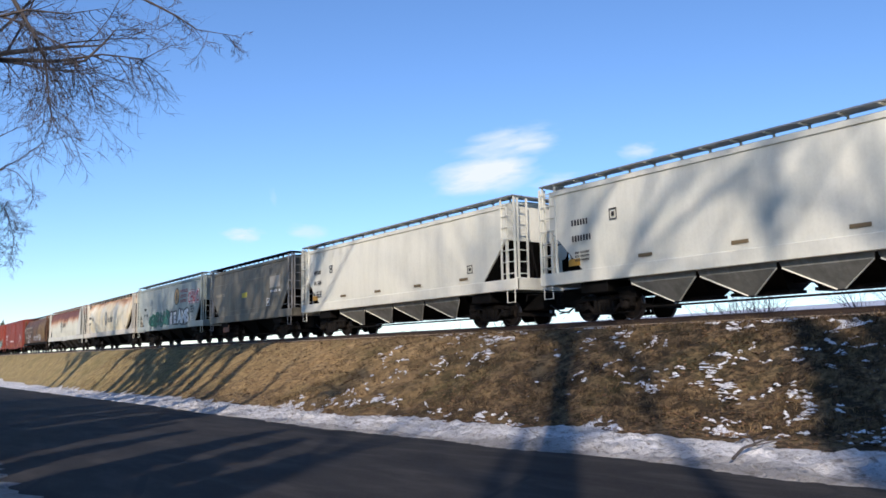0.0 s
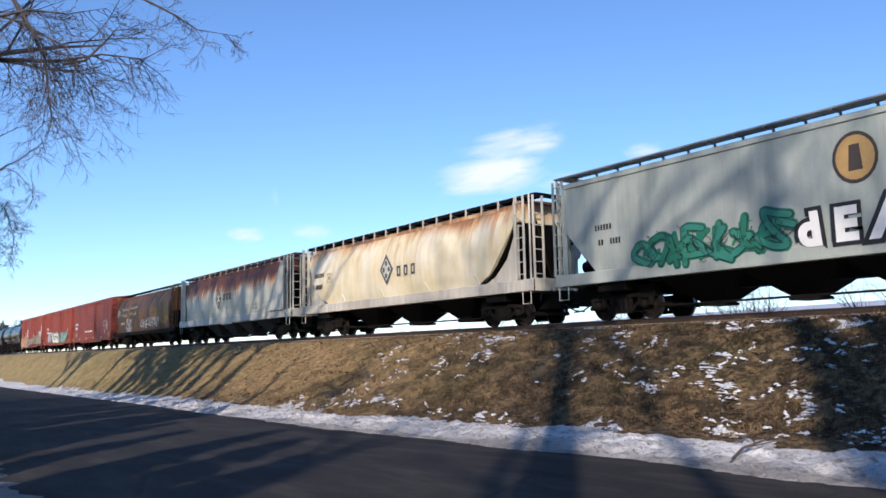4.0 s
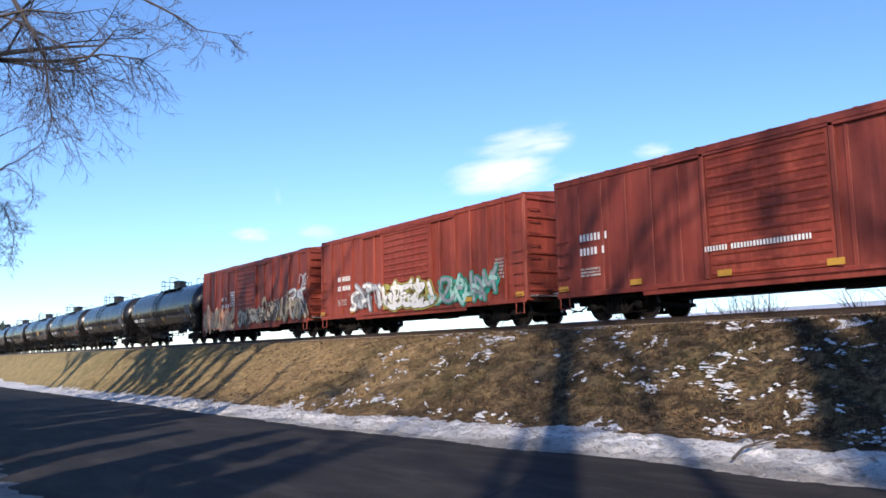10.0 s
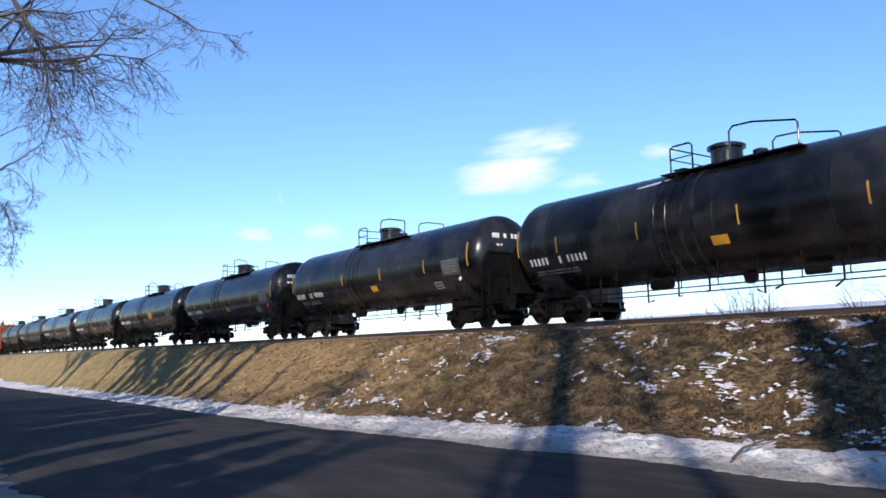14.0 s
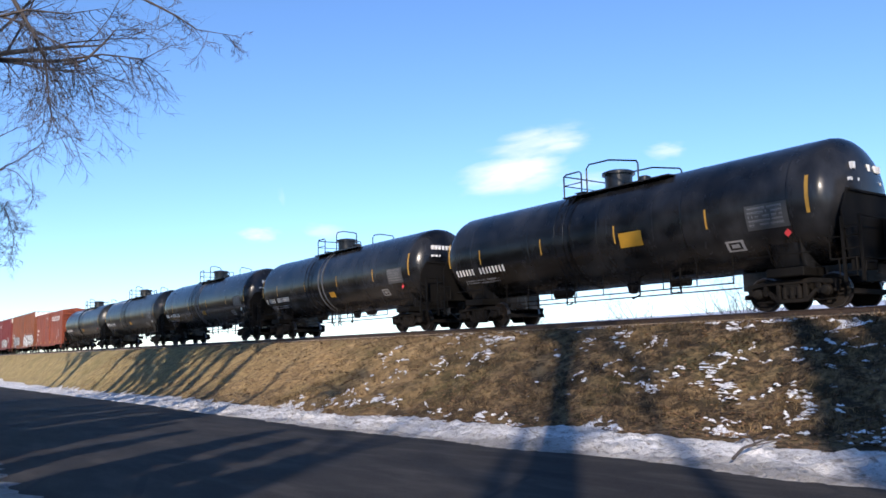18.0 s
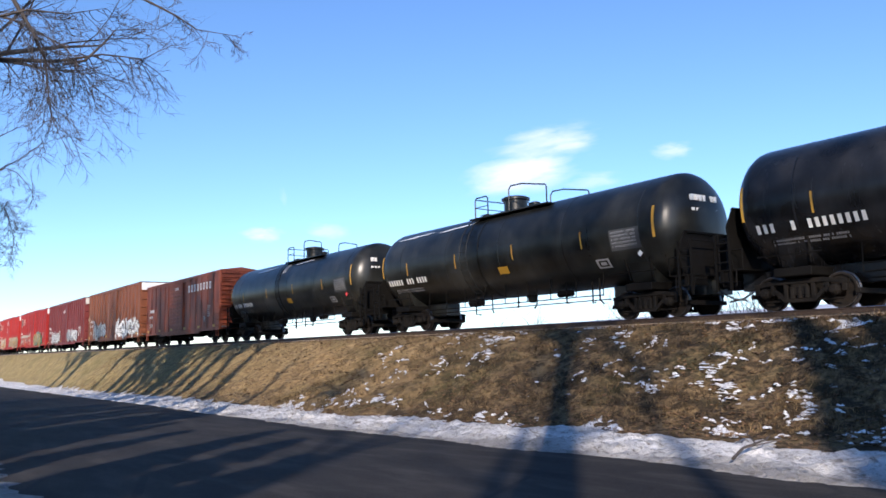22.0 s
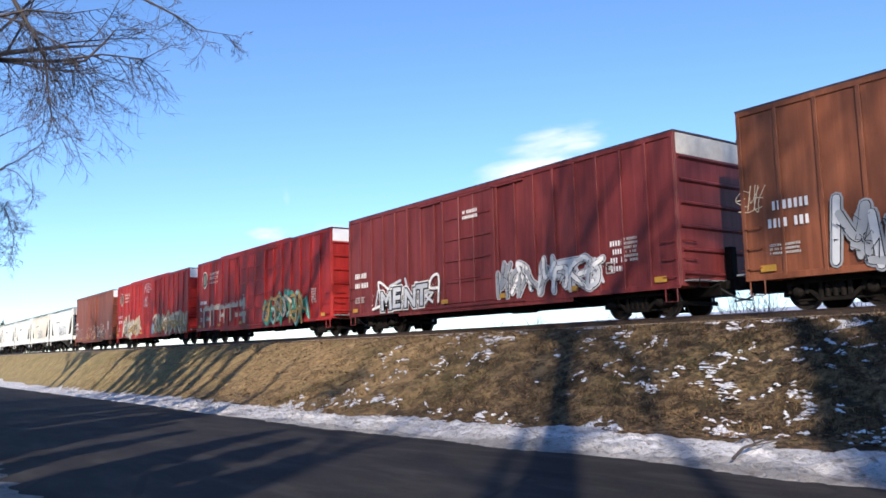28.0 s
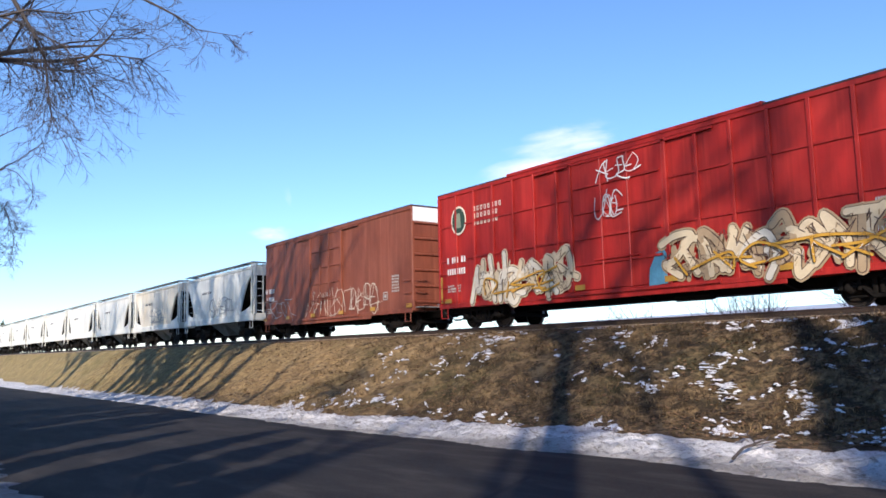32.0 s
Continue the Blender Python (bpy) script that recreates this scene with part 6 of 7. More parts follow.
tail = [-426.8, -439.9, -452.6, -465.5, -478.4, -491.2, -504.0, -516.8, -529.6, -542.4]
for i in range(len(tail) - 1):
    c = hook(hopper("short light grey covered hopper with dark end openings" if i != 1 else "short yellowed grey covered hopper", tail[i + 1], tail[i], 4.2, FROST_WARM if i == 1 else FROST, flat_side(1.53, 0.06), 3.70, 1.70, 1.45, 1.1, 2, body_in=0.40, trough=0.7, bay_mat=PALE_SHADED, sill_mat=FROST, curved_end="open"))
    bars(c, -2.5, 3.2, -1.585, 1.8, 0.5, 2, BLACK, seed=400 + i)
    if i in (0, 1):
        scrawl(c, -1.0, 1.7, 3.5, 0.9, -1.585, SPRAY["grey"], 410 + i, 14, 0.09)


# ---- trees ----
def grow(rnd, start, way, length, radius, level, top_level, out, droop=0.0, spread=0.7, kids=5, wobble=0.18, bend=0.16, low=-9.0):
    """Adds one limb and, from it, its branches: out[level] gathers tubes. Limbs wander and curl; none sinks below low."""
    n = 6 if level < 3 else 5
    p = Vector(start)
    d = Vector(way).normalized()
    curl = Vector((rnd.gauss(0, bend), rnd.gauss(0, bend), rnd.gauss(0.02, bend * 0.9)))
    path, rad = [p.copy()], [radius]
    for i in range(n):
        d = (d + curl + Vector((rnd.gauss(0, wobble), rnd.gauss(0, wobble), rnd.gauss(0, wobble) - droop * (i + 1) / n))).normalized()
        if p.z < low:
            d.z = abs(d.z) + 0.25
            d.normalize()
        p = p + d * length / n
        path.append(p.copy())
        rad.append(radius * (1 - 0.88 * (i + 1) / n))
    sides = 8 if level == 0 else 6 if level == 1 else 4 if level == 2 else 3
    out[level].tube(path, rad, sides, caps=False)
    if level == top_level:
        return
    for k in range(kids):
        f = rnd.uniform(0.25 if level else 0.35, 1.0)
        i = min(n - 1, int(f * n))
        q = path[i].lerp(path[i + 1], f * n - i)
        base = (path[i + 1] - path[i]).normalized()
        turn = Vector((rnd.gauss(0, 1), rnd.gauss(0, 1), rnd.gauss(0.25 - droop, 0.8))).normalized()
        w = (base * (1.1 - spread * 0.5) + turn * spread).normalized()
        grow(rnd, q, w, length * rnd.uniform(0.40, 0.62), max(0.004, rad[i] * rnd.uniform(0.42, 0.62)), level + 1, top_level, out, droop, spread, kids if level < 2 else kids - 1, wobble, bend, low)


def bare_tree(x, y, height, radius, seed, label, levels=4, lean=(0, 0), kids=5, droop=0.0, first=0.52):
    rnd = random.Random(seed)
    z = ground_z(x, y)
    tree = thing("bare_tree", pose(x, y, z - 0.05), label, "tree", "trees along the road")
    out = [Geo() for _ in range(levels + 1)]
    n = 6
    path = [Vector((lean[0] * (i / n) ** 1.5, lean[1] * (i / n) ** 1.5, height * 0.62 * i / n)) + Vector((rnd.gauss(0, 0.06), rnd.gauss(0, 0.06), 0)) * (i > 0) for i in range(n + 1)]
    out[0].tube(path, [radius * (1.35 if i == 0 else 1.0 - 0.09 * i) for i in range(n + 1)], 10, caps=False)
    for k in range(kids + 2):
        f = rnd.uniform(first, 1.0)
        i = min(n - 1, int(f * n))
        q = path[i].lerp(path[i + 1], f * n - i)
        a = rnd.uniform(0, 2 * math.pi)
        w = Vector((math.cos(a), math.sin(a), rnd.uniform(0.7, 1.7)))
        out[1] = Geo()
        grow(rnd, q, w, height * rnd.uniform(0.32, 0.5), radius * rnd.uniform(0.3, 0.5), 1, levels, out, droop, 0.62, kids, 0.09, 0.05, 5.5)
        part("limb", out[1], BARK, tree)
    part("trunk", out[0], BARK, tree)
    tw = Geo()
    for g_ in out[2:]:
        tw.add(g_.v, g_.f)
    tagged(part("crown", tw, TWIG, tree, smooth=0), kind="stuff")
    return tree


def roadside_tree():
    """The tree whose boughs hang into view: trunk on the verge, long boughs over the road."""
    rnd = random.Random(77)
    bx_, by_ = -14.2, -2.6
    tree = thing("bare_tree", pose(bx_, by_, ground_z(bx_, by_) - 0.05), "bare tree with fine drooping twigs over the road", "tree", "trees along the road")
    off = Vector((bx_, by_, ground_z(bx_, by_) - 0.05))
    trunk_, twigs = Geo(), Geo()
    trunk_.tube([(0, 0, 0), (0.05, 0.02, 0.7), (0.0, 0.08, 2.2), (0.1, 0.15, 4.0), (0.05, 0.3, 6.0), (0.2, 0.5, 8.5), (0.3, 0.6, 11.5)], [0.42, 0.30, 0.27, 0.24, 0.2, 0.13, 0.04], 12, caps=False)
    boughs = [
        ([(-14.1, -2.4, 4.6), (-13.2, -0.6, 5.4), (-13.0, 1.45, 5.86), (-13.0, 2.21, 5.98), (-13.0, 2.85, 6.22), (-13.0, 3.55, 6.28)], 0.062, 0.16, 34),
        ([(-14.0, -2.1, 7.0), (-12.8, 0.4, 7.3), (-12.5, 1.5, 6.65), (-12.5, 1.81, 6.16), (-12.5, 1.97, 5.8), (-12.5, 2.03, 5.3), (-12.5, 2.12, 4.85)], 0.05, 0.32, 34),
        ([(-13.9, -2.0, 8.0), (-12.0, 1.0, 7.5), (-11.5, 3.05, 6.62), (-11.5, 3.52, 6.48), (-11.5, 3.85, 6.33), (-11.5, 4.4, 6.36)], 0.036, 0.12, 13),
        ([(-13.0, 2.29, 5.95), (-13.0, 2.61, 6.07), (-13.0, 2.93, 6.48), (-13.05, 3.05, 6.68), (-13.1, 3.8, 6.88)], 0.03, 0.05, 13),
        ([(-13.2, 0.4, 5.6), (-12.4, 1.2, 6.2), (-12.0, 1.65, 6.30), (-12.0, 2.16, 6.36), (-12.0, 2.7, 6.58)], 0.035, 0.2, 22),
        ([(-14.0, -1.9, 6.2), (-13.0, 0.5, 6.6), (-13.0, 1.6, 6.5), (-12.9, 2.3, 6.2), (-12.8, 2.7, 5.6)], 0.04, 0.35, 28),
    ]
    for path, rad, droop, kids in boughs:
        path = [Vector(p) - off for p in path]
        n = len(path)
        part("bough", Geo().tube(path, [rad * (1 - 0.93 * i / (n - 1)) for i in range(n)], 6, caps=False), BARK, tree)
        sub = [Geo() for _ in range(5)]
        for k in range(kids):
            f = rnd.uniform(0.35, 1.0) * (n - 1)
            i = min(n - 2, int(f))
            q = path[i].lerp(path[i + 1], f - i)
            base = (path[i + 1] - path[i]).normalized()
            w = base * 0.7 + Vector((rnd.gauss(0, 0.5), rnd.gauss(0.1, 0.5), rnd.gauss(-0.75 * (droop > 0.1), 0.45)))
            grow(rnd, q, w, rnd.uniform(0.45, 1.0) * (0.6 if rad < 0.037 else 1.0), max(0.006, rad * 0.16), 2, 4, sub, droop * 0.4, 0.55, 5, 0.15, 0.11)
        for g_ in sub:
            twigs.add(g_.v, g_.f)
    part("trunk", trunk_, BARK, tree)
    # the rest of the crown, behind the edge of the view
    sub = [Geo() for _ in range(5)]
    for k in range(8):
        a = rnd.uniform(2.4, 5.6)
        grow(rnd, (0.05, 0.1, rnd.uniform(4.5, 9)), (math.cos(a), math.sin(a), rnd.uniform(0.3, 1.2)), rnd.uniform(3, 5), 0.09, 1, 4, sub, 0.1, 0.7, 5)
    for g_ in sub:
        twigs.add(g_.v, g_.f)
    tagged(part("crown", twigs, TWIG, tree, smooth=0), kind="stuff")


roadside_tree()


def far_boughs(x, y, height, seed, reach, label):
    """A tree farther along the verge whose outer twigs only come into view."""
    rnd = random.Random(seed)
    z = ground_z(x, y)
    tree = thing("bare_tree", pose(x, y, z - 0.05), label, "tree", "trees along the road")
    trunk_, sub = Geo(), [Geo() for _ in range(5)]
    trunk_.tube([(0, 0, 0), (0, 0.05, 1.0), (0.1, 0.1, 3.5), (0, 0.3, 6), (0.1, 0.2, height)], [0.36, 0.26, 0.22, 0.16, 0.03], 10, caps=False)
    off = Vector((x, y, z - 0.05))
    for path, rad, droop, kids, size in reach:
        path = [Vector(q) - off for q in path]
        n = len(path)
        part("bough", Geo().tube(path, [rad * (1 - 0.9 * i / (n - 1)) for i in range(n)], 5, caps=False), BARK, tree)
        for k in range(kids):
            f = rnd.uniform(0.3, 1.0) * (n - 1)
            i = min(n - 2, int(f))
            base = (path[i + 1] - path[i]).normalized()
            w = base * 0.8 + Vector((rnd.gauss(0, 0.5), rnd.gauss(0, 0.45), rnd.gauss(-droop * 2, 0.45)))
            grow(rnd, path[i].lerp(path[i + 1], f - i), w, size * rnd.uniform(0.6, 1.3), max(0.005, rad * 0.2), 2, 4, sub, droop * 0.5, 0.6, 5, 0.2, 0.12)
    for k in range(6):
        a = rnd.uniform(2.6, 5.8)
        grow(rnd, (0, 0.1, rnd.uniform(4, height - 2)), (math.cos(a), math.sin(a), 0.8), 3.4, 0.07, 1, 3, sub, 0.1, 0.7, 5)
    part("trunk", trunk_, BARK, tree)
    tw = Geo()
    for g_ in sub:
        tw.add(g_.v, g_.f)
    tagged(part("crown", tw, TWIG, tree, smooth=0), kind="stuff")


far_boughs(-18.8, -2.5, 11, 5, [
    ([(-18.7, -2.3, 3.9), (-17.5, 0.2, 4.1), (-17.5, 1.49, 4.77), (-17.5, 2.05, 5.17), (-17.5, 2.38, 5.41), (-17.5, 2.77, 5.77), (-17.5, 3.34, 6.07)], 0.026, 0.05, 13, 0.45),
    ([(-17.5, 1.9, 5.05), (-17.5, 2.14, 5.20), (-17.5, 2.34, 5.14), (-17.5, 2.55, 4.90), (-17.5, 2.66, 4.70)], 0.016, 0.2, 8, 0.30),
    ([(-18.7, -2.3, 5.0), (-17.2, 0.0, 5.0), (-17.0, 1.60, 5.50), (-17.0, 1.96, 5.70), (-17.0, 2.34, 5.97), (-17.0, 2.63, 5.89)], 0.022, 0.05, 13, 0.4),
], "bare tree with thin twigs beside the road")
far_boughs(-23.4, -2.6, 11, 6, [
    ([(-23.3, -2.4, 6.8), (-24.0, 0.0, 7.0), (-24.0, 1.77, 6.41), (-24.0, 2.43, 6.03), (-24.0, 2.98, 5.47), (-24.0, 3.21, 4.73), (-24.0, 3.17, 4.12)], 0.030, 0.25, 44, 0.5),
    ([(-23.3, -2.4, 4.2), (-24.0, 0.6, 4.4), (-24.0, 2.09, 4.95), (-24.0, 2.60, 5.14), (-24.0, 3.04, 5.63), (-24.0, 3.38, 5.04)], 0.028, 0.2, 36, 0.45),
    ([(-23.3, -2.4, 4.9), (-24.1, 0.4, 5.4), (-24.2, 1.8, 5.3), (-24.2, 2.7, 4.9), (-24.2, 3.0, 4.3)], 0.028, 0.25, 36, 0.45),
], "bare tree with dense brown twigs beside the road")

# tall bare trees behind and beside the camera, whose shadows cross the road, the bank and the train
for i, (x, y, h, r, first) in enumerate([
        (2.6, -3.05, 22.0, 0.43, 0.86), (7.9, -6.0, 21.0, 0.18, 0.80), (10.4, -3.6, 27.0, 0.16, 0.95), (14.6, -4.6, 27.0, 0.20, 0.95), (6.2, -7.4, 22.0, 0.16, 0.86), (4.0, -9.2, 19.0, 0.18, 0.55), (7.0, -7.8, 16.0, 0.15, 0.55),
        (-19.5, -1.7, 21.0, 0.42, 0.82), (-21.2, -2.4, 21.0, 0.34, 0.82), (-24.1, -1.7, 22.0, 0.46, 0.82), (-25.6, -1.9, 22.0, 0.40, 0.80), (-27.8, -1.9, 17.0, 0.38, 0.50), (-29.1, -2.3, 18.0, 0.44, 0.50), (-30.4, -1.6, 22.0, 0.66, 0.55), (-32.0, -2.2, 21.0, 0.50, 0.60), (-33.8, -1.8, 19.0, 0.48, 0.50), (-35.5, -1.9, 20.0, 0.55, 0.70), (-37.2, -1.7, 21.0, 0.62, 0.82), (-39.0, -2.0, 21.0, 0.60, 0.82), (-43.8, -1.8, 20.0, 0.32, 0.82), (-55.6, -1.6, 20.0, 0.55, 0.82), (-58.6, -2.2, 20.0, 0.45, 0.82)]):
    bare_tree(x, y, h, r, 500 + i, "tall bare deciduous tree on the near verge of the road", kids=6 if i in (0, 13) else 5, first=first)


def evergreen(x, y, height, spread, seed, clear=0.06):
    """A dense conifer: a trunk and many drooping sprays in whorls."""
    rnd = random.Random(seed)
    tree = thing("unseen_evergreen", pose(x, y, ground_z(x, y) - 0.03), "dense dark green evergreen beside the road, out of view, placed for its shade", "tree", "evergreens along the road")
    part("trunk", Geo().tube([(0, 0, 0), (0, 0, height * 0.95)], [0.14, 0.02], 8, caps=False), BARK, tree)
    g = Geo()
    for k in range(int(height * (70 if clear < 0.3 else 130))):
        z = height * (clear + (1 - clear) * rnd.random() ** 1.25)
        a = rnd.uniform(0, 2 * math.pi)
        r = spread * ((1 - z / height) / (1 - clear)) ** (0.75 if clear < 0.3 else 1.1) * rnd.uniform(0.35, 1.0) + 0.08
        ln = min(rnd.uniform(0.45, 0.9), r + 0.06)
        d = Vector((math.cos(a), math.sin(a), -0.25))
        side = Vector((-math.sin(a), math.cos(a), 0)) * rnd.uniform(0.14, 0.3)
        p = Vector((0, 0, z)) + Vector((math.cos(a), math.sin(a), 0)) * max(0.0, r - ln)
        g.add([p, p + d * ln * 0.6 + side, p + d * ln, p + d * ln * 0.6 - side, p + d * ln * 0.5 + Vector((0, 0, 0.12))], [(0, 1, 4), (1, 2, 4), (2, 3, 4), (3, 0, 4)])
    tagged(part("crown", g, NEEDLE, tree, smooth=0), kind="stuff")


# Row of evergreens out of view, added to keep the road in shade.
rnd = random.Random(15)
x = -58.0
while x < -1.0:
    if -7.6 < x < -4.9:
        x += 0.9
        continue
    evergreen(x, -4.2 + rnd.uniform(-0.6, 0.4), rnd.uniform(5.6, 6.8) + (1.0 if x < -11 else 0.0), rnd.uniform(1.5, 1.9), int(800 + x))
    x += rnd.uniform(1.5, 2.3)
# Two tall ones, also unseen, shade the right of the bank.
evergreen(9.4, -2.9, 13.4, 1.9, 900, 0.54)
evergreen(11.1, -3.1, 13.8, 2.0, 901, 0.54)
# Low unseen ones, added to shade the near road on the right.
for x in (5.6, 7.6, 10.0, 12.4):
    evergreen(x, -4.6, 5.4, 1.7, int(920 + x))

# ---- brush beyond the track ----
def bush(x, y, height, seed, label="bare grey brush in the snow beyond the track"):
    rnd = random.Random(seed)
    b = thing("bare_bush", pose(x, y, ground_z(x, y) - 0.02), label, "bush", "brush beyond the track")
    out = [Geo() for _ in range(5)]
    for k in range(9):
        a = rnd.uniform(0, 2 * math.pi)
        grow(rnd, (rnd.gauss(0, 0.3), rnd.gauss(0, 0.2), 0), (0.5 * math.cos(a), 0.4 * math.sin(a), 1), height * rnd.uniform(0.7, 1.1), 0.030, 2, 4, out, 0.0, 0.6, 4, 0.12)
    tw = Geo()
    for g_ in out:
        tw.add(g_.v, g_.f)
    tagged(part("brush", tw, TWIG, b, smooth=0), kind="stuff")


for i, (x, y, h) in enumerate([(-19.5, 27.5, 3.0), (-18.2, 28.0, 2.8), (-32.5, 27.0, 2.4), (-31.0, 28.5, 2.2), (-25.5, 27.5, 2.6), (-38.0, 28.0, 2.3), (-42.0, 28.5, 2.4), (-14.0, 28.0, 3.0), (-17.6, 25.8, 2.5), (-16.4, 26.0, 2.7), (-28.6, 26.2, 2.4), (-22.4, 26.4, 2.5), (-12.2, 26.2, 2.8)]):
    bush(x, y, h, 600 + i)

# ---- far treeline ----
g = Geo()
rnd = random.Random(9)
for k in range(560):
    x = -420 + rnd.gauss(0, 14)
    y = 45 + rnd.gauss(0, 4)
    h = rnd.uniform(7, 16.5)
    r = rnd.uniform(1.0, 2.8)
    z = ground_z(x, y)
    for q in range(7):
        zz = z + h * (0.15 + 0.12 * q)
        a = rnd.uniform(0, 6.28)
        rr = r * (1.15 - 0.13 * q)
        g.add([(x + rr * math.cos(a + 2.1 * m), y + rr * math.sin(a + 2.1 * m), zz) for m in range(3)] + [(x, y, zz + h * 0.22)], [(0, 1, 3), (1, 2, 3), (2, 0, 3)])
tagged(new("far_woods", g.mesh("far_woods", NEEDLE, 0)), "dark conifers far off beside the line", "woods", kind="stuff")

# ---- dead grass and leaves on the bank ----
def bank_cover():
    rnd = random.Random(4)
    grass, leaf, clods = Geo(), Geo(), Geo()
    for k in range(80000):
        x = -2 - 62 * rnd.random() ** 1.7
        y = rnd.uniform(9.4, 17.3)
        if y < bank_foot(x) - (0.3 if k % 5 else 1.1):
            continue
        z = ground_z(x, y)
        a = rnd.uniform(0, 6.28)
        if rnd.random() < 0.62:
            h = rnd.uniform(0.03, 0.09)
            w = rnd.uniform(0.0025, 0.006)
            lx, ly = rnd.gauss(0, 0.07), rnd.gauss(-0.03, 0.06)
            c_, s_ = math.cos(a) * w, math.sin(a) * w
            grass.add([(x - c_, y - s_, z - 0.01), (x + c_, y + s_, z - 0.01), (x + lx, y + ly, z + h)], [(0, 1, 2)])
        else:
            r = rnd.uniform(0.02, 0.055)
            t = rnd.uniform(-0.6, 0.6)
            leaf.add([(x + r * math.cos(a + q * 1.57), y + r * math.sin(a + q * 1.57), z + 0.02 + t * r * (1 if q % 2 else -0.4) + 0.01) for q in range(4)], [(0, 1, 2), (0, 2, 3)])
    # coarser tufts, combed downhill
    for k in range(2200):
        x = -2 - 24 * rnd.random() ** 1.1
        y = rnd.uniform(bank_foot(x) + 0.1, 17.0)
        if noise.noise((x * 0.6, y * 0.6, 55.0)) < -0.12:
            continue
        lean_x, lean_y = rnd.gauss(0.03, 0.09), rnd.gauss(-0.09, 0.07)
        for q in range(9):
            gx, gy = x + rnd.gauss(0, 0.18), y + rnd.gauss(0, 0.15)
            z = ground_z(gx, gy)
            h, w, a = rnd.uniform(0.05, 0.19), rnd.uniform(0.003, 0.007), rnd.uniform(0, 6.28)
            tx, ty = 0.35 * lean_x + rnd.gauss(0, 0.07), 0.5 * lean_y + rnd.gauss(0, 0.06)
            c_, s_ = math.cos(a) * w, math.sin(a) * w
            grass.add([(gx - c_, gy - s_, z - 0.01), (gx + c_, gy + s_, z - 0.01), (gx + tx * 0.6 + c_ * 0.6, gy + ty * 0.6 + s_ * 0.6, z + h * 0.75), (gx + tx * 0.6 - c_ * 0.6, gy + ty * 0.6 - s_ * 0.6, z + h * 0.75), (gx + tx * 1.4, gy + ty * 1.4, z + h)], [(0, 1, 2, 3), (3, 2, 4)])
    tagged(new("dead_grass", grass.mesh("dead_grass", STRAW, 0)), "dry straw-coloured grass on the bank", "grass", kind="stuff")
    tagged(new("leaf_litter", leaf.mesh("leaf_litter", LEAF, 0)), "brown dead leaves lying on the bank", "leaves", kind="stuff")
    for k in range(620):
        x = -3 - 21 * rnd.random() ** 1.1
        y = bank_foot(x) + (16.7 - bank_foot(x)) * rnd.random() ** (1.5 if k % 3 == 0 else 0.85)
        if noise.noise((x * 0.45, y * 0.7, 31.0)) < -0.02:
            continue
        a = rnd.gauss(-0.55, 0.45)
        big = rnd.random() < 0.14
        length, thick_ = (rnd.uniform(0.3, 0.65), 0.06) if big else (rnd.uniform(0.05, 0.30), 0.022)
        for q in range(int(length * (60 if big else 34)) + 3):
            u = rnd.gauss(0, length * 0.36)
            v = rnd.gauss(0, thick_) * (1.2 - min(1.0, abs(u) / length)) + 0.06 * math.sin(u * 7 + k)
            xx, yy = x + u * math.cos(a) - v * math.sin(a), y + u * math.sin(a) + v * math.cos(a)
            r = rnd.uniform(0.035, 0.095) if big else rnd.uniform(0.02, 0.06)
            z = ground_z(xx, yy)
            t0 = rnd.uniform(0, 6.28)
            ring = [(xx + r * rnd.uniform(0.7, 1.6) * math.cos(t0 + m * 1.047), yy + r * rnd.uniform(0.5, 1.0) * math.sin(t0 + m * 1.047), z + 0.002) for m in range(6)]
            clods.add(ring + [(xx, yy, z + rnd.uniform(0.015, 0.04))], [(m, (m + 1) % 6, 6) for m in range(6)])
    tagged(new("snow_patches", clods.mesh("snow_patches", CRUST, 80)), "small leftover patches of snow on the bank", "snow", kind="stuff")


bank_cover()

# fallen branch in the roadside snow
br = thing("fallen_branch", pose(-6.35, 9.5, ground_z(-6.35, 9.5) + 0.12, 0, 0, 107), "thin fallen branch lying in the roadside snow", "branch")
part("stick", Geo().tube([(-0.9, 0, 0.0), (-0.3, 0.06, 0.06), (0.4, -0.03, 0.10), (1.0, 0.10, 0.08)], [0.020, 0.018, 0.013, 0.006], 6), BARK, br)
part("side_twig", Geo().tube([(0.1, 0.02, 0.08), (0.5, 0.25, 0.16), (0.8, 0.30, 0.18)], [0.011, 0.008, 0.004], 5), BARK, br)
part("side_twig", Geo().tube([(-0.2, 0.04, 0.06), (0.1, -0.22, 0.12), (0.45, -0.30, 0.12)], [0.010, 0.007, 0.003], 5), BARK, br)

# ---- clouds ----
CLOUDS = []


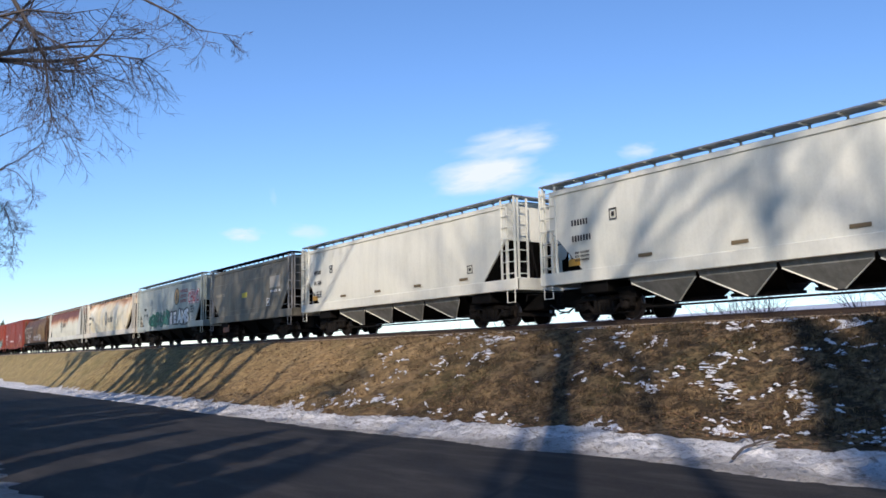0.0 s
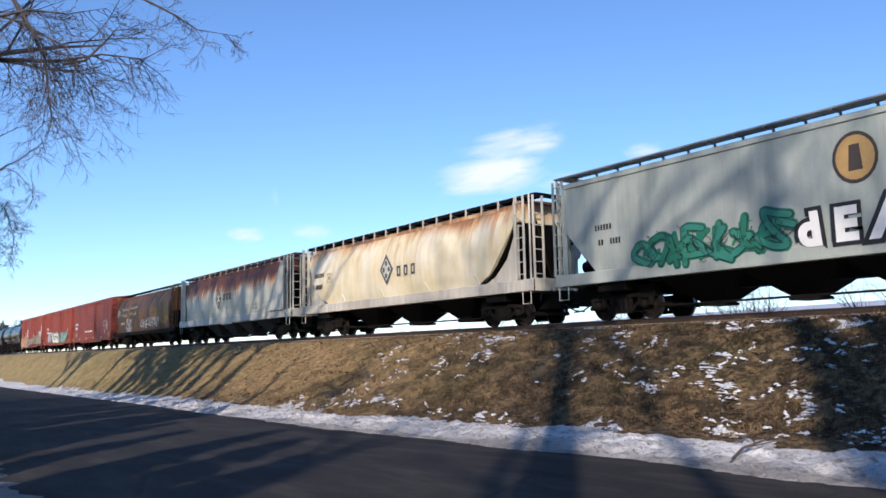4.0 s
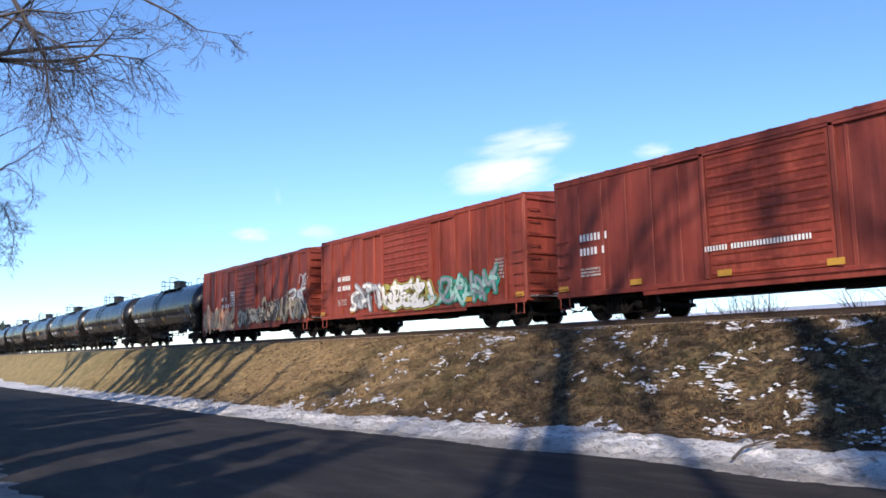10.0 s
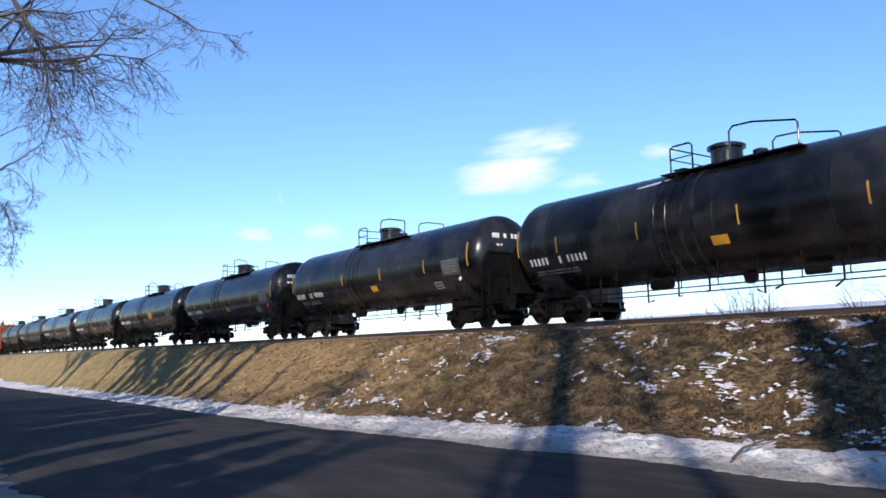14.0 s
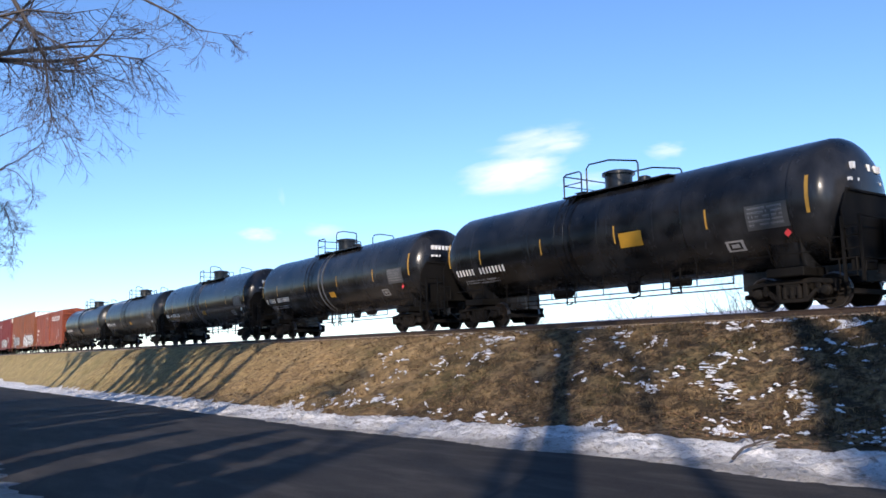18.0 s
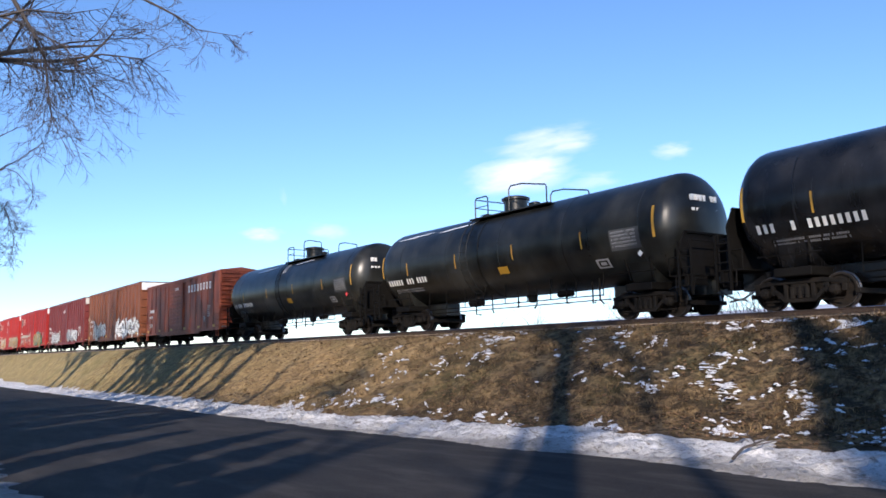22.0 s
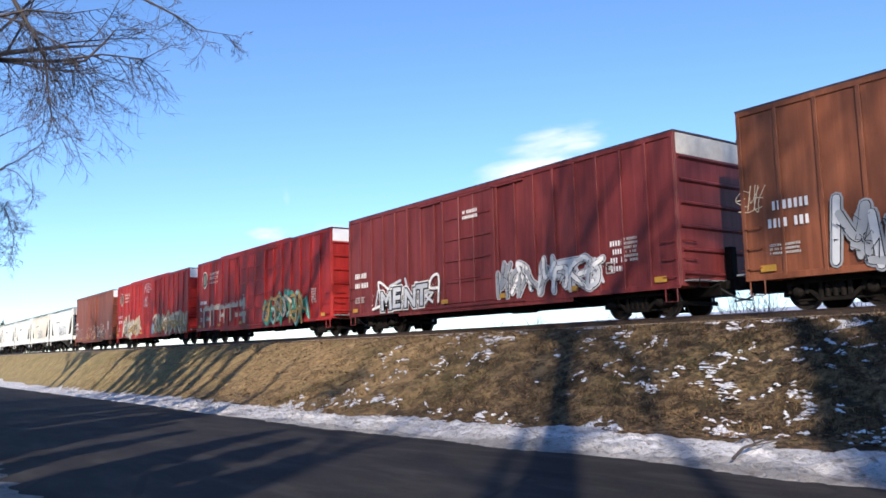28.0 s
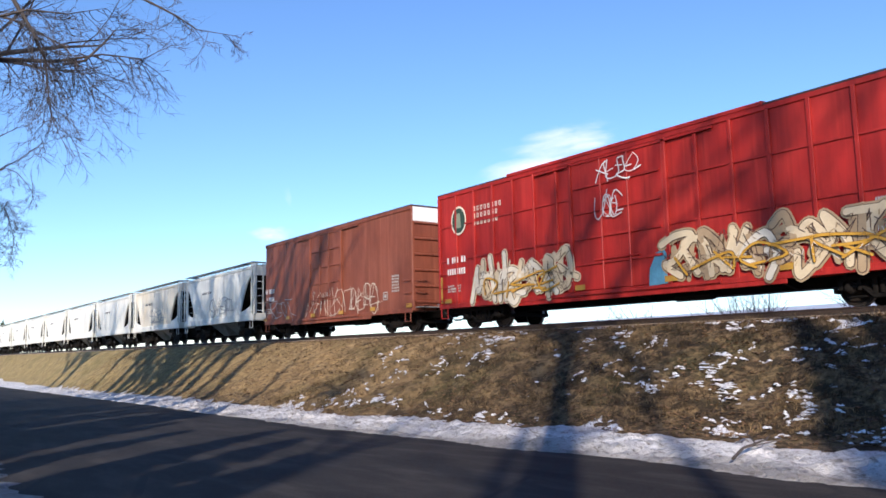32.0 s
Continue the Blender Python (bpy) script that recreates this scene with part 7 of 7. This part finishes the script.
def cloud(way, wide, tall, drift, amount, seed, tilt=0.0, grow_=0.0):
    """A thin far cloud that drifts slowly to the right."""
    far = 3000.0
    d = Vector(way).normalized()
    p = Vector(EYE) + d * far
    w, h = far * wide, far * tall
    g = Geo()
    n = 6
    g.add([(w * (i / n - 0.5), h * (j / n - 0.5), 0.0) for i in range(n + 1) for j in range(n + 1)], [(i * (n + 1) + j, (i + 1) * (n + 1) + j, (i + 1) * (n + 1) + j + 1, i * (n + 1) + j + 1) for i in range(n) for j in range(n)])
    ob = new("cloud", g.mesh("cloud", make_cloud("thin_cloud", amount, seed), 60))
    tagged(ob, "thin white fair-weather cloud drifting in the blue sky", "cloud", "clouds", "structure")
    ob.visible_shadow = False
    m = look(tuple(p), EYE) @ pose(0, 0, 0, 0, 180, 0) @ pose(0, 0, 0, 0, 0, -tilt)
    right = Vector((0.583, 0.812, 0.0))
    CLOUDS.append((ob, m, right * far * drift))


cloud((-0.760, 0.614, 0.214), 0.205, 0.070, 0.062, 1.0, 1, -9)
cloud((-0.731, 0.634, 0.250), 0.165, 0.052, 0.068, 0.8, 6, -7)
cloud((-0.947, 0.379, 0.147), 0.060, 0.028, 0.034, 0.75, 2, 0)
cloud((-0.900, 0.443, 0.149), 0.065, 0.028, 0.036, 0.45, 3, 0)
cloud((-0.923, 0.408, 0.193), 0.012, 0.032, 0.018, 0.13, 5, -12)
cloud((-0.700, 0.676, 0.200), 0.090, 0.030, 0.064, 0.40, 8, -4)
cloud((-0.652, 0.770, 0.240), 0.062, 0.028, 0.060, 0.55, 4, 0)


# ---- what moves ----
def motions():
    """The train rolls past at an even speed, its wheels turn, the clouds drift."""
    for car in TRAIN:
        x = car.matrix_basis.translation.x
        walk(car, [(0.0, pose(x, TRACK_Y, RAIL_Z)), (32.0, pose(x + SPEED * 32.0, TRACK_Y, RAIL_Z))])
    per = math.degrees(SPEED / WHEEL_R) / FPS
    first = ROLLING[0]
    walk(first, [(k / FPS, pose(0, 0, 0, 0, per * k, 0)) for k in range(32 * FPS + 1)])
    for w in ROLLING[1:]:
        w.rotation_mode = "QUATERNION"
        w.animation_data_create()
        w.animation_data.action = first.animation_data.action
        w.animation_data.action_slot = first.animation_data.action_slot
    for ob, m, shift in CLOUDS:
        walk(ob, [(0.0, m), (32.0, Matrix.Translation(shift) @ m)])


motions()
